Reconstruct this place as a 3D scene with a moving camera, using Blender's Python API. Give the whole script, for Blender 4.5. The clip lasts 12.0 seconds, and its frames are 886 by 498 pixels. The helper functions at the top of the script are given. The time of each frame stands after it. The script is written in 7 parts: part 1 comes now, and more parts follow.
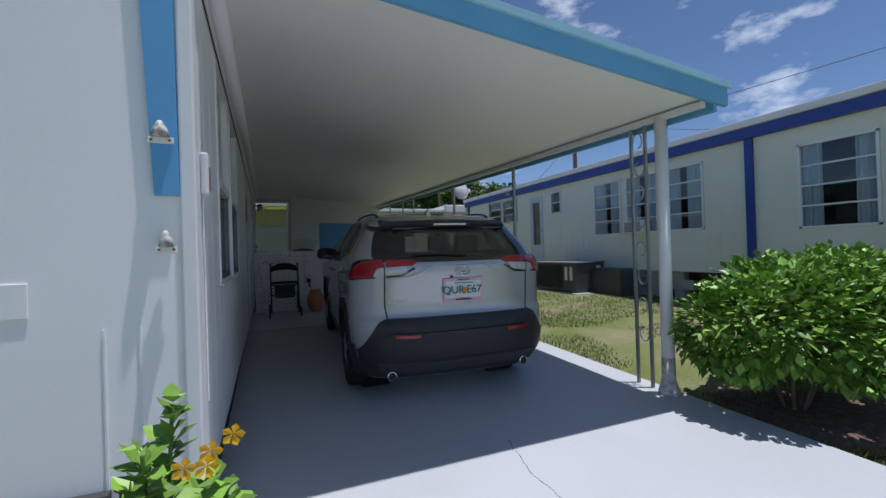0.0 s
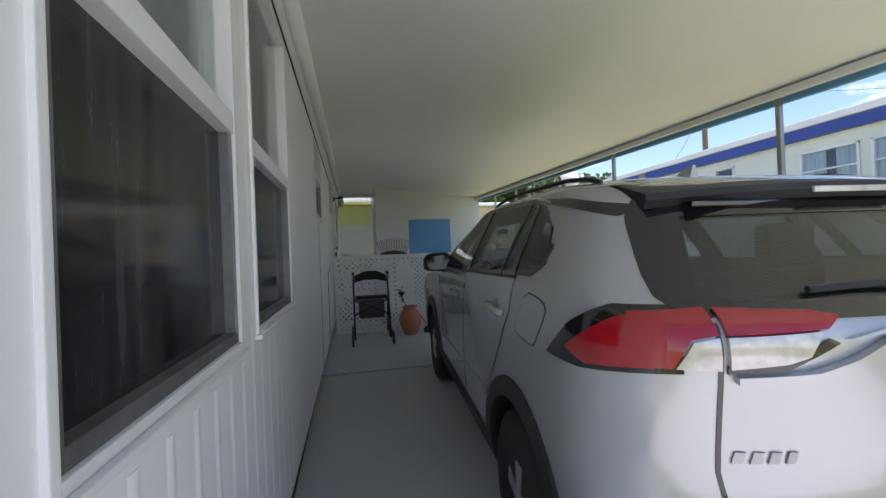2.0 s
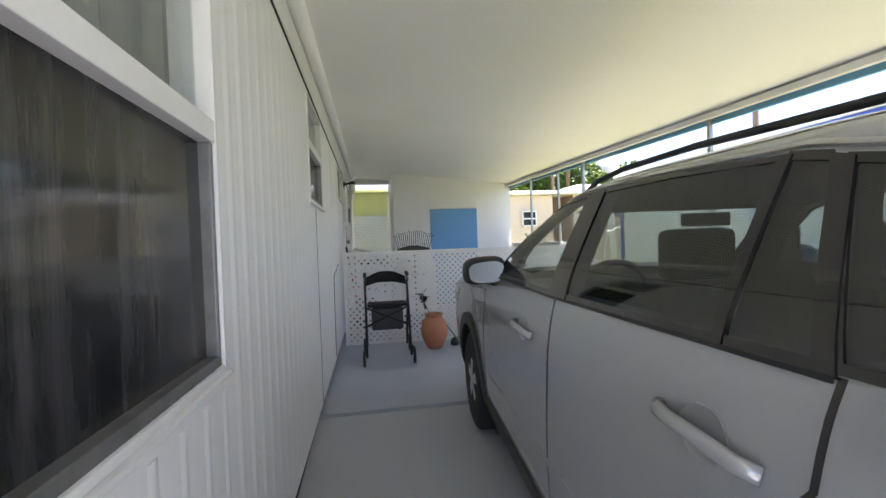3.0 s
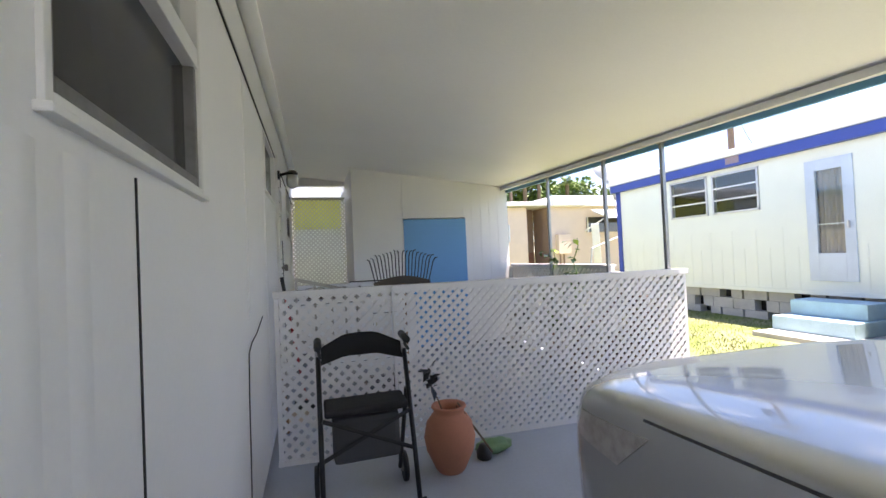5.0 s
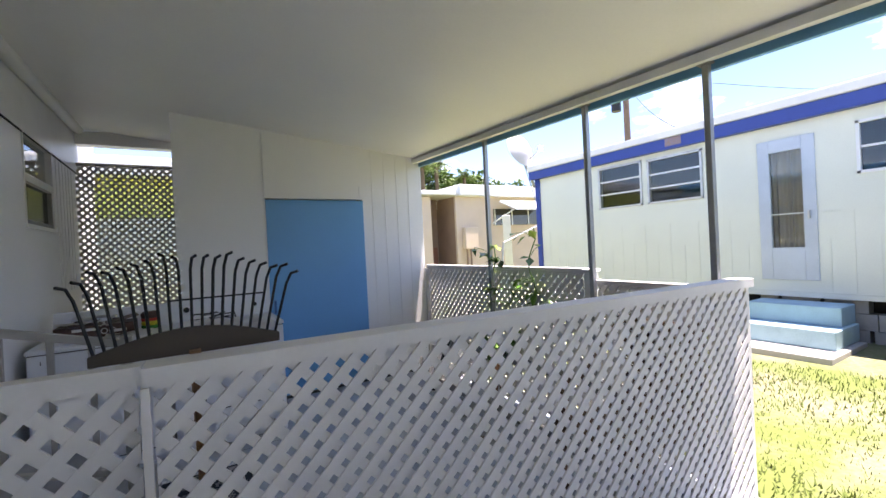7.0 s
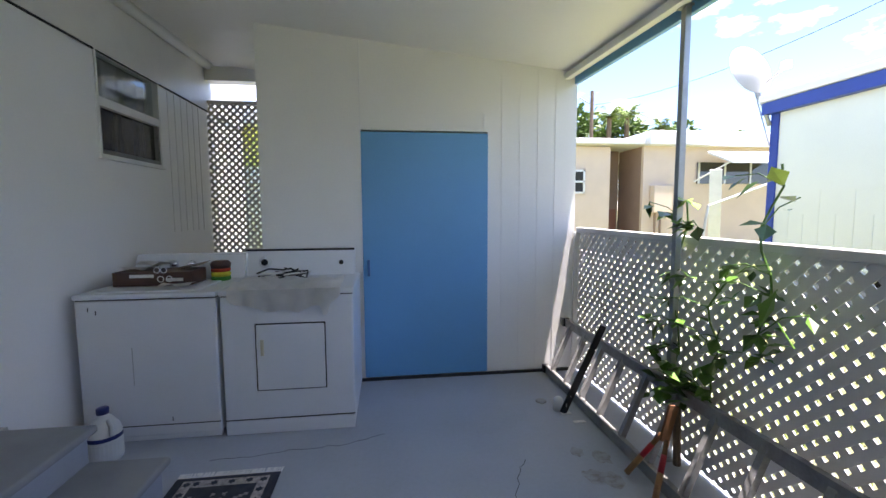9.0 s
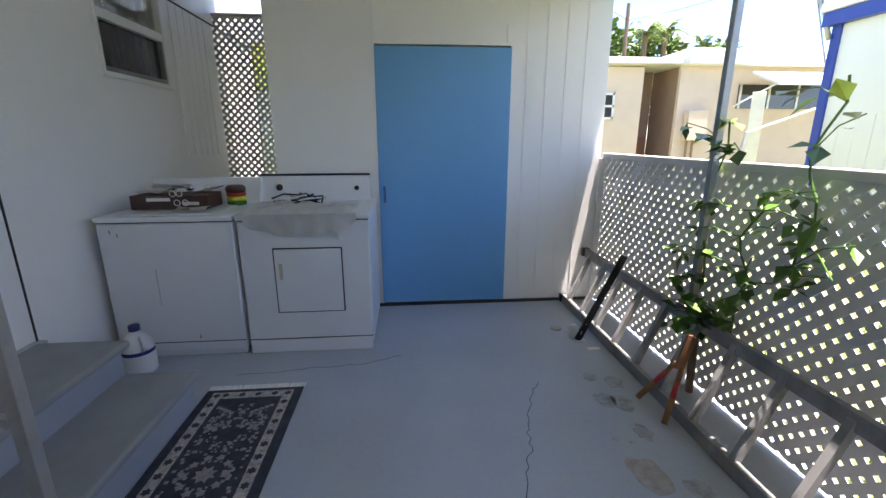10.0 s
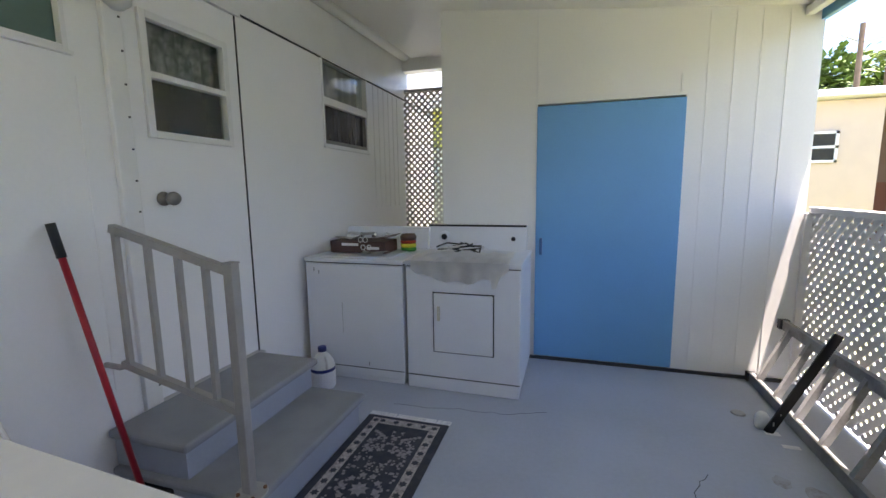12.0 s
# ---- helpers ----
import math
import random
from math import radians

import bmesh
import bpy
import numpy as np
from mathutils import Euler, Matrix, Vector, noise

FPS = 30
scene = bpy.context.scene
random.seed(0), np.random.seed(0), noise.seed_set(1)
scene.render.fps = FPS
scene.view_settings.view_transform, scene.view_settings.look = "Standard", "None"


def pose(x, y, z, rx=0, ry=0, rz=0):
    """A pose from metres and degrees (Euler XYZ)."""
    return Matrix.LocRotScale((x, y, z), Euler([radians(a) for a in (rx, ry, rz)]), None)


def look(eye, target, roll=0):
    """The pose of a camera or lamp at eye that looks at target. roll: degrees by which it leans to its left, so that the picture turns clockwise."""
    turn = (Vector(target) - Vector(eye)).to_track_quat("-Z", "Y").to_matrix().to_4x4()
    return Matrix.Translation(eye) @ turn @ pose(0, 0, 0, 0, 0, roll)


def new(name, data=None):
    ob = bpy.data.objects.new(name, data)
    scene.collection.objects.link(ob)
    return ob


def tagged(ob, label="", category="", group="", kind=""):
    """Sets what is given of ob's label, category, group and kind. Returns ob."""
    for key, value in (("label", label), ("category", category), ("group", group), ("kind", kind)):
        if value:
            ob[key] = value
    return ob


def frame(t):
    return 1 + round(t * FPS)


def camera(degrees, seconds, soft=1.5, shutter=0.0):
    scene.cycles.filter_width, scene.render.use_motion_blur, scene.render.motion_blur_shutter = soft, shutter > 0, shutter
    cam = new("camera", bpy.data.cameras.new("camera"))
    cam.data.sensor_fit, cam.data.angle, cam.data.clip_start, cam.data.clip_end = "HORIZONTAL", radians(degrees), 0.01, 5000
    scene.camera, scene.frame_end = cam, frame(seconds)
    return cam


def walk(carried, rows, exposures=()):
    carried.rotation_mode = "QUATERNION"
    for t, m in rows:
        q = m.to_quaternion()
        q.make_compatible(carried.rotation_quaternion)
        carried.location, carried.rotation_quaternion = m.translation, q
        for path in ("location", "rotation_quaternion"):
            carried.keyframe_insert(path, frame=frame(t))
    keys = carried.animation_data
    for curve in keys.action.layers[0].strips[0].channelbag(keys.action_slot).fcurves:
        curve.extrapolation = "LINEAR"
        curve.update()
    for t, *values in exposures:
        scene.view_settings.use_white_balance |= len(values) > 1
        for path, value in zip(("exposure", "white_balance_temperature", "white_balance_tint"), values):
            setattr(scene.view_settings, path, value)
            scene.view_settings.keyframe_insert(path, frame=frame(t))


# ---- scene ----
cam = camera(92.5, 12.0)
PATH = [
    (0, (0.269, 2.508, 1.107), (1.038, 4.355, 1.117), -1.8),
    (0.5, (0.275, 3.001, 1.127), (0.98, 4.873, 1.143), -1.9),
    (1, (0.304, 3.648, 1.114), (0.822, 5.58, 1.143), -2.0),
    (1.5, (0.309, 4.298, 1.155), (0.798, 6.238, 1.189), -2.1),
    (2, (0.328, 4.945, 1.206), (0.748, 6.9, 1.219), -2.3),
    (2.5, (0.406, 5.512, 1.237), (0.771, 7.479, 1.227), -2.0),
    (3, (0.409, 6.107, 1.28), (0.745, 8.078, 1.251), -2.1),
    (3.5, (0.455, 6.674, 1.367), (0.786, 8.647, 1.354), -0.5),
    (3.7, (0.441, 6.904, 1.348), (0.793, 8.872, 1.362), -0.4),
    (5.3, (0.318, 8.891, 1.41), (0.943, 10.79, 1.444), -2.8),
    (5.5, (0.323, 9.091, 1.419), (0.974, 10.982, 1.443), -2.8),
    (6, (0.448, 9.587, 1.407), (1.255, 11.417, 1.407), -2.8),
    (6.5, (0.637, 10.014, 1.431), (1.557, 11.789, 1.434), -2.7),
    (6.7, (0.758, 10.192, 1.443), (1.833, 11.878, 1.429), -3.2),
    (8.3, (1.781, 11.251, 1.412), (2.208, 13.204, 1.361), -0.2),
    (8.5, (1.82, 11.354, 1.399), (2.179, 13.32, 1.339), -0.3),
    (9, (1.855, 11.504, 1.37), (2.111, 13.479, 1.192), -0.3),
    (9.5, (1.874, 11.554, 1.35), (2.066, 13.512, 0.991), 0.3),
    (10, (1.869, 11.571, 1.335), (2.033, 13.5, 0.835), -0.1),
    (10.5, (1.863, 11.555, 1.345), (1.848, 13.487, 0.826), -1.6),
    (11, (1.877, 11.537, 1.348), (1.605, 13.456, 0.853), -1.8),
    (11.5, (1.9, 11.515, 1.357), (1.454, 13.422, 0.95), -0.8),
    (12, (1.93, 11.505, 1.376), (1.351, 13.399, 1.098), -0.8),
]
EXPOSURES = [
    (0, 0.4, 5900, 13), (0.8, 1.0, 6200, 15), (1.5, 1.42, 6500, 17), (2.3, 2.4, 6900, 18), (3.0, 3.15, 7000, 21), (3.5, 3.15, 7000, 22),
    (5.5, 2.85, 6900, 25), (6.5, 2.6, 6800, 25), (8.5, 2.85, 6500, 23), (10, 3.0, 6700, 20), (12, 3.3, 7000, 22)]
walk(cam, [(t, look(eye, aim, lean)) for t, eye, aim, lean in PATH], EXPOSURES)


# ---- light ----
world = bpy.data.worlds.new("world")
scene.world = world
world.use_nodes = True
wn, wl = world.node_tree.nodes, world.node_tree.links
wn.clear()
sky = wn.new("ShaderNodeTexSky")
sky.sky_type, sky.sun_disc = "NISHITA", False
sky.sun_elevation, sky.sun_rotation = radians(75), radians(119)
sky.air_density, sky.dust_density, sky.ozone_density = 0.8, 0.1, 3.0
w_co, w_map = wn.new("ShaderNodeTexCoord"), wn.new("ShaderNodeMapping")
w_map.inputs["Scale"].default_value = (3.0, 3.0, 7.0)
w_noise, w_ramp, w_mix = wn.new("ShaderNodeTexNoise"), wn.new("ShaderNodeValToRGB"), wn.new("ShaderNodeMix")
w_noise.inputs["Scale"].default_value, w_noise.inputs["Detail"].default_value, w_noise.inputs["Roughness"].default_value = 1.3, 6, 0.6
w_ramp.color_ramp.elements[0].position, w_ramp.color_ramp.elements[1].position = 0.56, 0.72
w_mix.data_type = "RGBA"
w_mix.inputs["B"].default_value = (9.5, 10.0, 10.6, 1)
w_bg, w_out = wn.new("ShaderNodeBackground"), wn.new("ShaderNodeOutputWorld")
w_bg.inputs["Strength"].default_value = 0.068
wl.new(w_co.outputs["Generated"], w_map.inputs["Vector"])
wl.new(w_map.outputs["Vector"], w_noise.inputs["Vector"])
wl.new(w_noise.outputs["Fac"], w_ramp.inputs["Fac"])
wl.new(w_ramp.outputs["Color"], w_mix.inputs["Factor"])
wl.new(sky.outputs["Color"], w_mix.inputs["A"])
wl.new(w_mix.outputs["Result"], w_bg.inputs["Color"])
wl.new(w_bg.outputs["Background"], w_out.inputs["Surface"])

sun = new("sun", bpy.data.lights.new("sun", "SUN"))
sun.data.energy, sun.data.angle, sun.data.color = 3.3, radians(0.55), (1.0, 0.95, 0.88)
sun.matrix_world = look((0.385, -0.19, 2.4), (0, 0, 0))


# ---- materials ----
def mat(name, color, rough=0.6, metal=0.0, var=0.12, scale=3.0, grain=60.0, bump=0.1, spec=0.5, dark=None, coat=0.0, island=False, stretch=(1, 1, 1)):
    """A surface with large stains and fine grain: var mixes the colour towards dark, bump gives relief."""
    m = bpy.data.materials.new(name)
    m.use_nodes = True
    n, l = m.node_tree.nodes, m.node_tree.links
    b = n["Principled BSDF"]
    b.inputs["Roughness"].default_value, b.inputs["Metallic"].default_value = rough, metal
    b.inputs["Specular IOR Level"].default_value, b.inputs["Coat Weight"].default_value = spec, coat
    co, mp = n.new("ShaderNodeTexCoord"), n.new("ShaderNodeMapping")
    mp.inputs["Scale"].default_value = stretch
    l.new(co.outputs["Object"], mp.inputs["Vector"])
    big, fine = n.new("ShaderNodeTexNoise"), n.new("ShaderNodeTexNoise")
    big.inputs["Scale"].default_value, big.inputs["Detail"].default_value = scale, 5
    fine.inputs["Scale"].default_value, fine.inputs["Detail"].default_value = grain, 3
    for t in (big, fine):
        l.new(mp.outputs["Vector"], t.inputs["Vector"])
    d = dark or tuple(c * 0.55 for c in color)
    mix, ramp, mul = n.new("ShaderNodeMix"), n.new("ShaderNodeValToRGB"), n.new("ShaderNodeMath")
    mix.data_type = "RGBA"
    mix.inputs["A"].default_value, mix.inputs["B"].default_value = (*color, 1), (*d, 1)
    ramp.color_ramp.elements[0].position, ramp.color_ramp.elements[1].position = 0.4, 0.75
    add = n.new("ShaderNodeMath")
    add.operation, mul.operation = "MULTIPLY_ADD", "MULTIPLY"
    add.inputs[1].default_value = 0.35
    l.new(fine.outputs["Fac"], add.inputs[0])
    l.new(big.outputs["Fac"], add.inputs[2])
    off = n.new("ShaderNodeMath")
    off.operation = "SUBTRACT"
    off.inputs[1].default_value = 0.17
    l.new(add.outputs[0], off.inputs[0])
    l.new(off.outputs[0], ramp.inputs["Fac"])
    mul.inputs[1].default_value = min(var * 2.2, 1)
    l.new(ramp.outputs["Color"], mul.inputs[0])
    l.new(mul.outputs[0], mix.inputs["Factor"])
    out = mix.outputs["Result"]
    if island:
        hsv, geo, rng = n.new("ShaderNodeHueSaturation"), n.new("ShaderNodeNewGeometry"), n.new("ShaderNodeMapRange")
        rng.inputs["To Min"].default_value, rng.inputs["To Max"].default_value = 0.55, 1.45
        l.new(geo.outputs["Random Per Island"], rng.inputs["Value"])
        l.new(rng.outputs["Result"], hsv.inputs["Value"])
        l.new(out, hsv.inputs["Color"])
        out = hsv.outputs["Color"]
    l.new(out, b.inputs["Base Color"])
    if bump:
        bp = n.new("ShaderNodeBump")
        bp.inputs["Strength"].default_value, bp.inputs["Distance"].default_value = bump, 0.01
        l.new(add.outputs[0], bp.inputs["Height"])
        l.new(bp.outputs["Normal"], b.inputs["Normal"])
    return m


def glass(name, color, rough=0.02, alpha=0.25):
    """Thin pane: mirror-like coat over a clear or tinted sheet."""
    m = bpy.data.materials.new(name)
    m.use_nodes = True
    n, l = m.node_tree.nodes, m.node_tree.links
    n.remove(n["Principled BSDF"])
    t, g, f, x = n.new("ShaderNodeBsdfTransparent"), n.new("ShaderNodeBsdfGlossy"), n.new("ShaderNodeLayerWeight"), n.new("ShaderNodeMixShader")
    p, a = n.new("ShaderNodeMath"), n.new("ShaderNodeMath")
    p.operation, a.operation = "POWER", "MULTIPLY_ADD"
    p.inputs[1].default_value, a.inputs[1].default_value, a.inputs[2].default_value = 4.0, 0.7, alpha * 0.2
    t.inputs["Color"].default_value = (*color, 1)
    g.inputs["Roughness"].default_value = rough
    l.new(f.outputs["Facing"], p.inputs[0])
    l.new(p.outputs[0], a.inputs[0])
    l.new(a.outputs[0], x.inputs[0])
    l.new(t.outputs[0], x.inputs[1])
    l.new(g.outputs[0], x.inputs[2])
    l.new(x.outputs[0], n["Material Output"].inputs["Surface"])
    return m


WHITE = mat("white_siding", (0.87, 0.87, 0.87), 0.42, var=0.05, scale=1.2, bump=0.04)
TRIM = mat("white_trim", (0.8, 0.8, 0.79), 0.38, var=0.06, scale=4)
CEIL = mat("carport_ceiling", (0.88, 0.87, 0.83), 0.45, var=0.06, scale=0.8, bump=0.03)
SHEDW = mat("shed_panel", (0.84, 0.835, 0.81), 0.5, var=0.06, scale=1.0, bump=0.05)
BLUE = mat("light_blue_paint", (0.13, 0.37, 0.66), 0.5, var=0.07, scale=2.0, bump=0.05)
FASCIA = mat("fascia_blue_paint", (0.16, 0.42, 0.66), 0.45, var=0.1, scale=2.0)
NAVY = mat("navy_paint", (0.02, 0.055, 0.30), 0.45, var=0.12, scale=3.0)
NSIDE = mat("cream_siding", (0.74, 0.76, 0.66), 0.5, var=0.08, scale=1.0)
SLAB = mat("painted_concrete", (0.42, 0.45, 0.50), 0.48, var=0.2, scale=1.3, grain=40, bump=0.12, dark=(0.29, 0.305, 0.33))
DRIVE = mat("grey_driveway", (0.46, 0.475, 0.50), 0.55, var=0.16, scale=1.1, grain=45, bump=0.12, dark=(0.38, 0.385, 0.40))
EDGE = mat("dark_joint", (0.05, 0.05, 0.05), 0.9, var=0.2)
GALV = mat("galvanised_steel", (0.42, 0.43, 0.43), 0.42, metal=0.7, var=0.2, scale=8)
ALU = mat("weathered_aluminium", (0.6, 0.6, 0.58), 0.4, metal=0.75, var=0.2, scale=9)
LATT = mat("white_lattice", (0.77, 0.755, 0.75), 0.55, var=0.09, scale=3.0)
# greyer than LATT: the backlit slats' shaded side is put into the colour
LATB = mat("backlit_grey_lattice", (0.56, 0.54, 0.48), 0.6, var=0.12, scale=3.0)
APPL = mat("appliance_enamel", (0.76, 0.775, 0.8), 0.28, var=0.05, scale=2.5, bump=0.02)
STEPM = mat("grey_step_carpet", (0.30, 0.31, 0.32), 0.85, var=0.15, scale=5, grain=220, bump=0.3)
STEPR = mat("grey_step_riser", (0.34, 0.37, 0.43), 0.6, var=0.1, scale=4)
GRASS = mat("lawn_soil", (0.12, 0.15, 0.03), 0.9, var=0.42, scale=1.4, grain=25, bump=0.5, dark=(0.26, 0.225, 0.15))
BLADE = mat("grass_blade", (0.115, 0.155, 0.028), 0.6, var=0.25, scale=2, island=True, bump=0)
LEAF = mat("bush_leaf", (0.19, 0.34, 0.045), 0.45, var=0.25, scale=6, island=True, bump=0.05)
VINE = mat("vine_leaf", (0.09, 0.20, 0.03), 0.4, var=0.2, scale=8, island=True, bump=0.05)
LIME = mat("lime_leaf", (0.34, 0.50, 0.04), 0.4, var=0.2, scale=8, bump=0.05)
BARK = mat("bark", (0.16, 0.11, 0.07), 0.85, var=0.3, scale=9, bump=0.4)
TREE = mat("far_foliage", (0.10, 0.17, 0.035), 0.6, var=0.3, scale=3, island=True, bump=0)
PALM = mat("palm_leaf", (0.20, 0.28, 0.07), 0.5, var=0.2, scale=3, island=True, bump=0)
# near-black colour in place of the shade in unlit rooms and underfloor
DARK = mat("unlit_space_shade", (0.03, 0.032, 0.035), 0.9, var=0.1)
# paler upright streaks in the screen's colour stand in for reflections
SCREEN = mat("streaked_insect_screen", (0.012, 0.013, 0.015), 0.12, var=0.4, scale=7, grain=60, bump=0.01, stretch=(1, 3.0, 0.25), dark=(0.06, 0.062, 0.066), spec=0.4)
CURT = mat("grey_curtain", (0.33, 0.33, 0.31), 0.9, var=0.15, scale=3)
CURTW = mat("blue_white_curtain", (0.60, 0.66, 0.72), 0.9, var=0.15, scale=3)
SASH = mat("dark_sash_metal", (0.22, 0.22, 0.22), 0.45, metal=0.5, var=0.3, scale=12)
PANE = glass("window_pane", (0.9, 0.93, 0.93))
GREENP = mat("green_frosted_pane", (0.10, 0.17, 0.15), 0.25, var=0.1, scale=3, bump=0.02)
SILVER = mat("silver_car_paint", (0.47, 0.475, 0.485), 0.26, metal=0.35, var=0.03, grain=500, bump=0.0, coat=0.7)
BLACKP = mat("black_car_plastic", (0.021, 0.022, 0.025), 0.55, var=0.15, scale=5, grain=250, bump=0.06)
GLOSSB = mat("gloss_black", (0.012, 0.012, 0.014), 0.08, var=0.1, bump=0, coat=0.5)
TYRE = mat("tyre_rubber", (0.022, 0.022, 0.023), 0.85, var=0.25, scale=9, bump=0.2)
RIM = mat("alloy_rim", (0.55, 0.55, 0.56), 0.3, metal=0.85, var=0.1)
CHROME = mat("chrome", (0.75, 0.75, 0.76), 0.12, metal=1.0, var=0.05, bump=0)
CABIN = mat("cabin_lining", (0.06, 0.06, 0.06), 0.85, var=0.15, scale=8)
SEAT = mat("seat_cloth", (0.035, 0.036, 0.04), 0.8, var=0.2, scale=20, grain=300, bump=0.15)
TINTGL = glass("tinted_car_glass", (0.58, 0.62, 0.63), alpha=0.4)
FRONTGL = glass("front_car_glass", (0.92, 0.95, 0.94))
# mirror colour darkened to stand for the dark windows it reflects
MIRG = mat("mirror_glass", (0.22, 0.25, 0.28), 0.05, metal=1.0, var=0.05, bump=0)
REDL = mat("red_lamp_plastic", (0.38, 0.008, 0.014), 0.12, var=0.2, scale=20, bump=0.02, coat=0.6)
CLEARL = mat("clear_lamp_plastic", (0.62, 0.58, 0.56), 0.15, metal=0.3, var=0.3, scale=25, bump=0.05, coat=0.6)
TERRA = mat("terracotta", (0.50, 0.20, 0.12), 0.75, var=0.12, scale=6, bump=0.15)
BLACK = mat("black_fabric", (0.009, 0.009, 0.011), 0.8, var=0.2, scale=8, grain=200, bump=0.2)
BLACKM = mat("black_metal", (0.016, 0.016, 0.018), 0.4, metal=0.3, var=0.15)
RUST = mat("rusty_steel", (0.22, 0.10, 0.045), 0.8, var=0.3, scale=14, bump=0.3)
TANW = mat("tan_stucco", (0.66, 0.53, 0.41), 0.8, var=0.08, scale=2)
# darker brown carrying the shade of the tan house's recess; also plain brown parts
BROWNW = mat("brown_and_recess_shade", (0.30, 0.20, 0.14), 0.8, var=0.15, scale=2)
ROOFW = mat("white_roof_metal", (0.74, 0.74, 0.73), 0.5, var=0.1, scale=1.5)
BLOCK = mat("concrete_block", (0.43, 0.42, 0.39), 0.9, var=0.2, scale=6, bump=0.3)
YELLOW = mat("yellow_wall", (0.72, 0.70, 0.16), 0.7, var=0.08)
RED = mat("red_handle", (0.42, 0.02, 0.035), 0.3, var=0.1)
WOODH = mat("worn_wood", (0.32, 0.17, 0.08), 0.7, var=0.3, scale=12, stretch=(1, 1, 6))
WIRE = mat("black_cable", (0.02, 0.02, 0.02), 0.6, var=0.1)
POLE = mat("utility_pole_wood", (0.17, 0.12, 0.09), 0.85, var=0.25, scale=5)
PLASTIC = mat("white_plastic", (0.78, 0.78, 0.76), 0.35, var=0.08, scale=8)
NAVYP = mat("navy_plastic", (0.02, 0.03, 0.16), 0.4, var=0.1)
CLOTH = mat("cream_cloth", (0.9, 0.885, 0.85), 0.9, var=0.12, scale=12, grain=240, bump=0.35)
CARD = mat("dark_brown_carton", (0.085, 0.04, 0.03), 0.5, var=0.15, scale=10)
PAPER = mat("white_paper", (0.78, 0.77, 0.75), 0.7, var=0.08, scale=9)
ACBOX = mat("grey_ac_casing", (0.075, 0.077, 0.075), 0.5, var=0.2, scale=4)
STEPB = mat("light_blue_step", (0.36, 0.52, 0.58), 0.7, var=0.2, scale=4)


# ---- building helpers ----
def thing(name, loc, label, category, group="", kind=""):
    e = new(name)
    e.location = loc
    e.empty_display_size = 0.1
    return tagged(e, label, category, group, kind)


def origin(ob):
    """Where an unrotated thing or part of one stands in the world."""
    p = Vector(ob.location)
    if ob.parent:
        p = p + origin(ob.parent)
    return p


def part(name, bm, material, parent=None, label="", smooth=False):
    """Links a bmesh, in world metres, as one mesh object under its thing."""
    me = bpy.data.meshes.new(name)
    if smooth:
        for f in bm.faces:
            f.smooth = True
        for e in bm.edges:
            if len(e.link_faces) == 2 and e.calc_face_angle(0) > 0.75:
                e.smooth = False
    if parent:
        bmesh.ops.translate(bm, verts=bm.verts, vec=-origin(parent))
    bm.to_mesh(me)
    bm.free()
    me.materials.append(material)
    ob = new(name, me)
    ob.parent = parent
    return tagged(ob, label) if label else ob


def structure(name, bm, material, label, category, smooth=False):
    return tagged(part(name, bm, material, None, "", smooth), label, category, "", "structure")


def box(x0, x1, y0, y1, z0, z1, bevel=0.0, bm=None, seg=2):
    bm = bm or bmesh.new()
    vs = [bm.verts.new(p) for p in ((x0, y0, z0), (x1, y0, z0), (x1, y1, z0), (x0, y1, z0), (x0, y0, z1), (x1, y0, z1), (x1, y1, z1), (x0, y1, z1))]
    fs = [bm.faces.new([vs[i] for i in q]) for q in ((3, 2, 1, 0), (4, 5, 6, 7), (0, 1, 5, 4), (1, 2, 6, 5), (2, 3, 7, 6), (3, 0, 4, 7))]
    if bevel:
        bmesh.ops.bevel(bm, geom=list({e for f in fs for e in f.edges}), offset=bevel, segments=seg, affect="EDGES", profile=0.6)
    return bm


def beam(a, b, w, h, bm=None, up=(0, 0, 1)):
    """A bar of section w by h from a to b."""
    bm = bm or bmesh.new()
    a, b = Vector(a), Vector(b)
    d = (b - a).normalized()
    u = Vector(up)
    s = d.cross(u)
    if s.length < 1e-3:
        s = d.cross(Vector((1, 0, 0)))
    s.normalize()
    t = s.cross(d)
    q = [bm.verts.new(p + s * i * w / 2 + t * j * h / 2) for p in (a, b) for i, j in ((-1, -1), (1, -1), (1, 1), (-1, 1))]
    for f in ((3, 2, 1, 0), (4, 5, 6, 7), (0, 1, 5, 4), (1, 2, 6, 5), (2, 3, 7, 6), (3, 0, 4, 7)):
        bm.faces.new([q[i] for i in f])
    return bm


def tube(points, r, bm=None, n=8, taper=1.0, caps=True):
    """A round rod along a line of points."""
    bm = bm or bmesh.new()
    pts = [Vector(p) for p in points]
    rings = []
    side = None
    for i, p in enumerate(pts):
        d = (pts[min(i + 1, len(pts) - 1)] - pts[max(i - 1, 0)]).normalized()
        if side is None:
            side = d.cross(Vector((0, 0, 1)))
            if side.length < 0.05:
                side = d.cross(Vector((1, 0, 0)))
        side = (side - d * side.dot(d)).normalized()
        t = d.cross(side)
        rr = r * (1 + (taper - 1) * i / max(len(pts) - 1, 1))
        rings.append([bm.verts.new(p + (side * math.cos(k * math.tau / n) + t * math.sin(k * math.tau / n)) * rr) for k in range(n)])
    for a, b in zip(rings, rings[1:]):
        for k in range(n):
            bm.faces.new((a[k], a[(k + 1) % n], b[(k + 1) % n], b[k]))
    if caps:
        bm.faces.new(rings[0][::-1])
        bm.faces.new(rings[-1])
    return bm


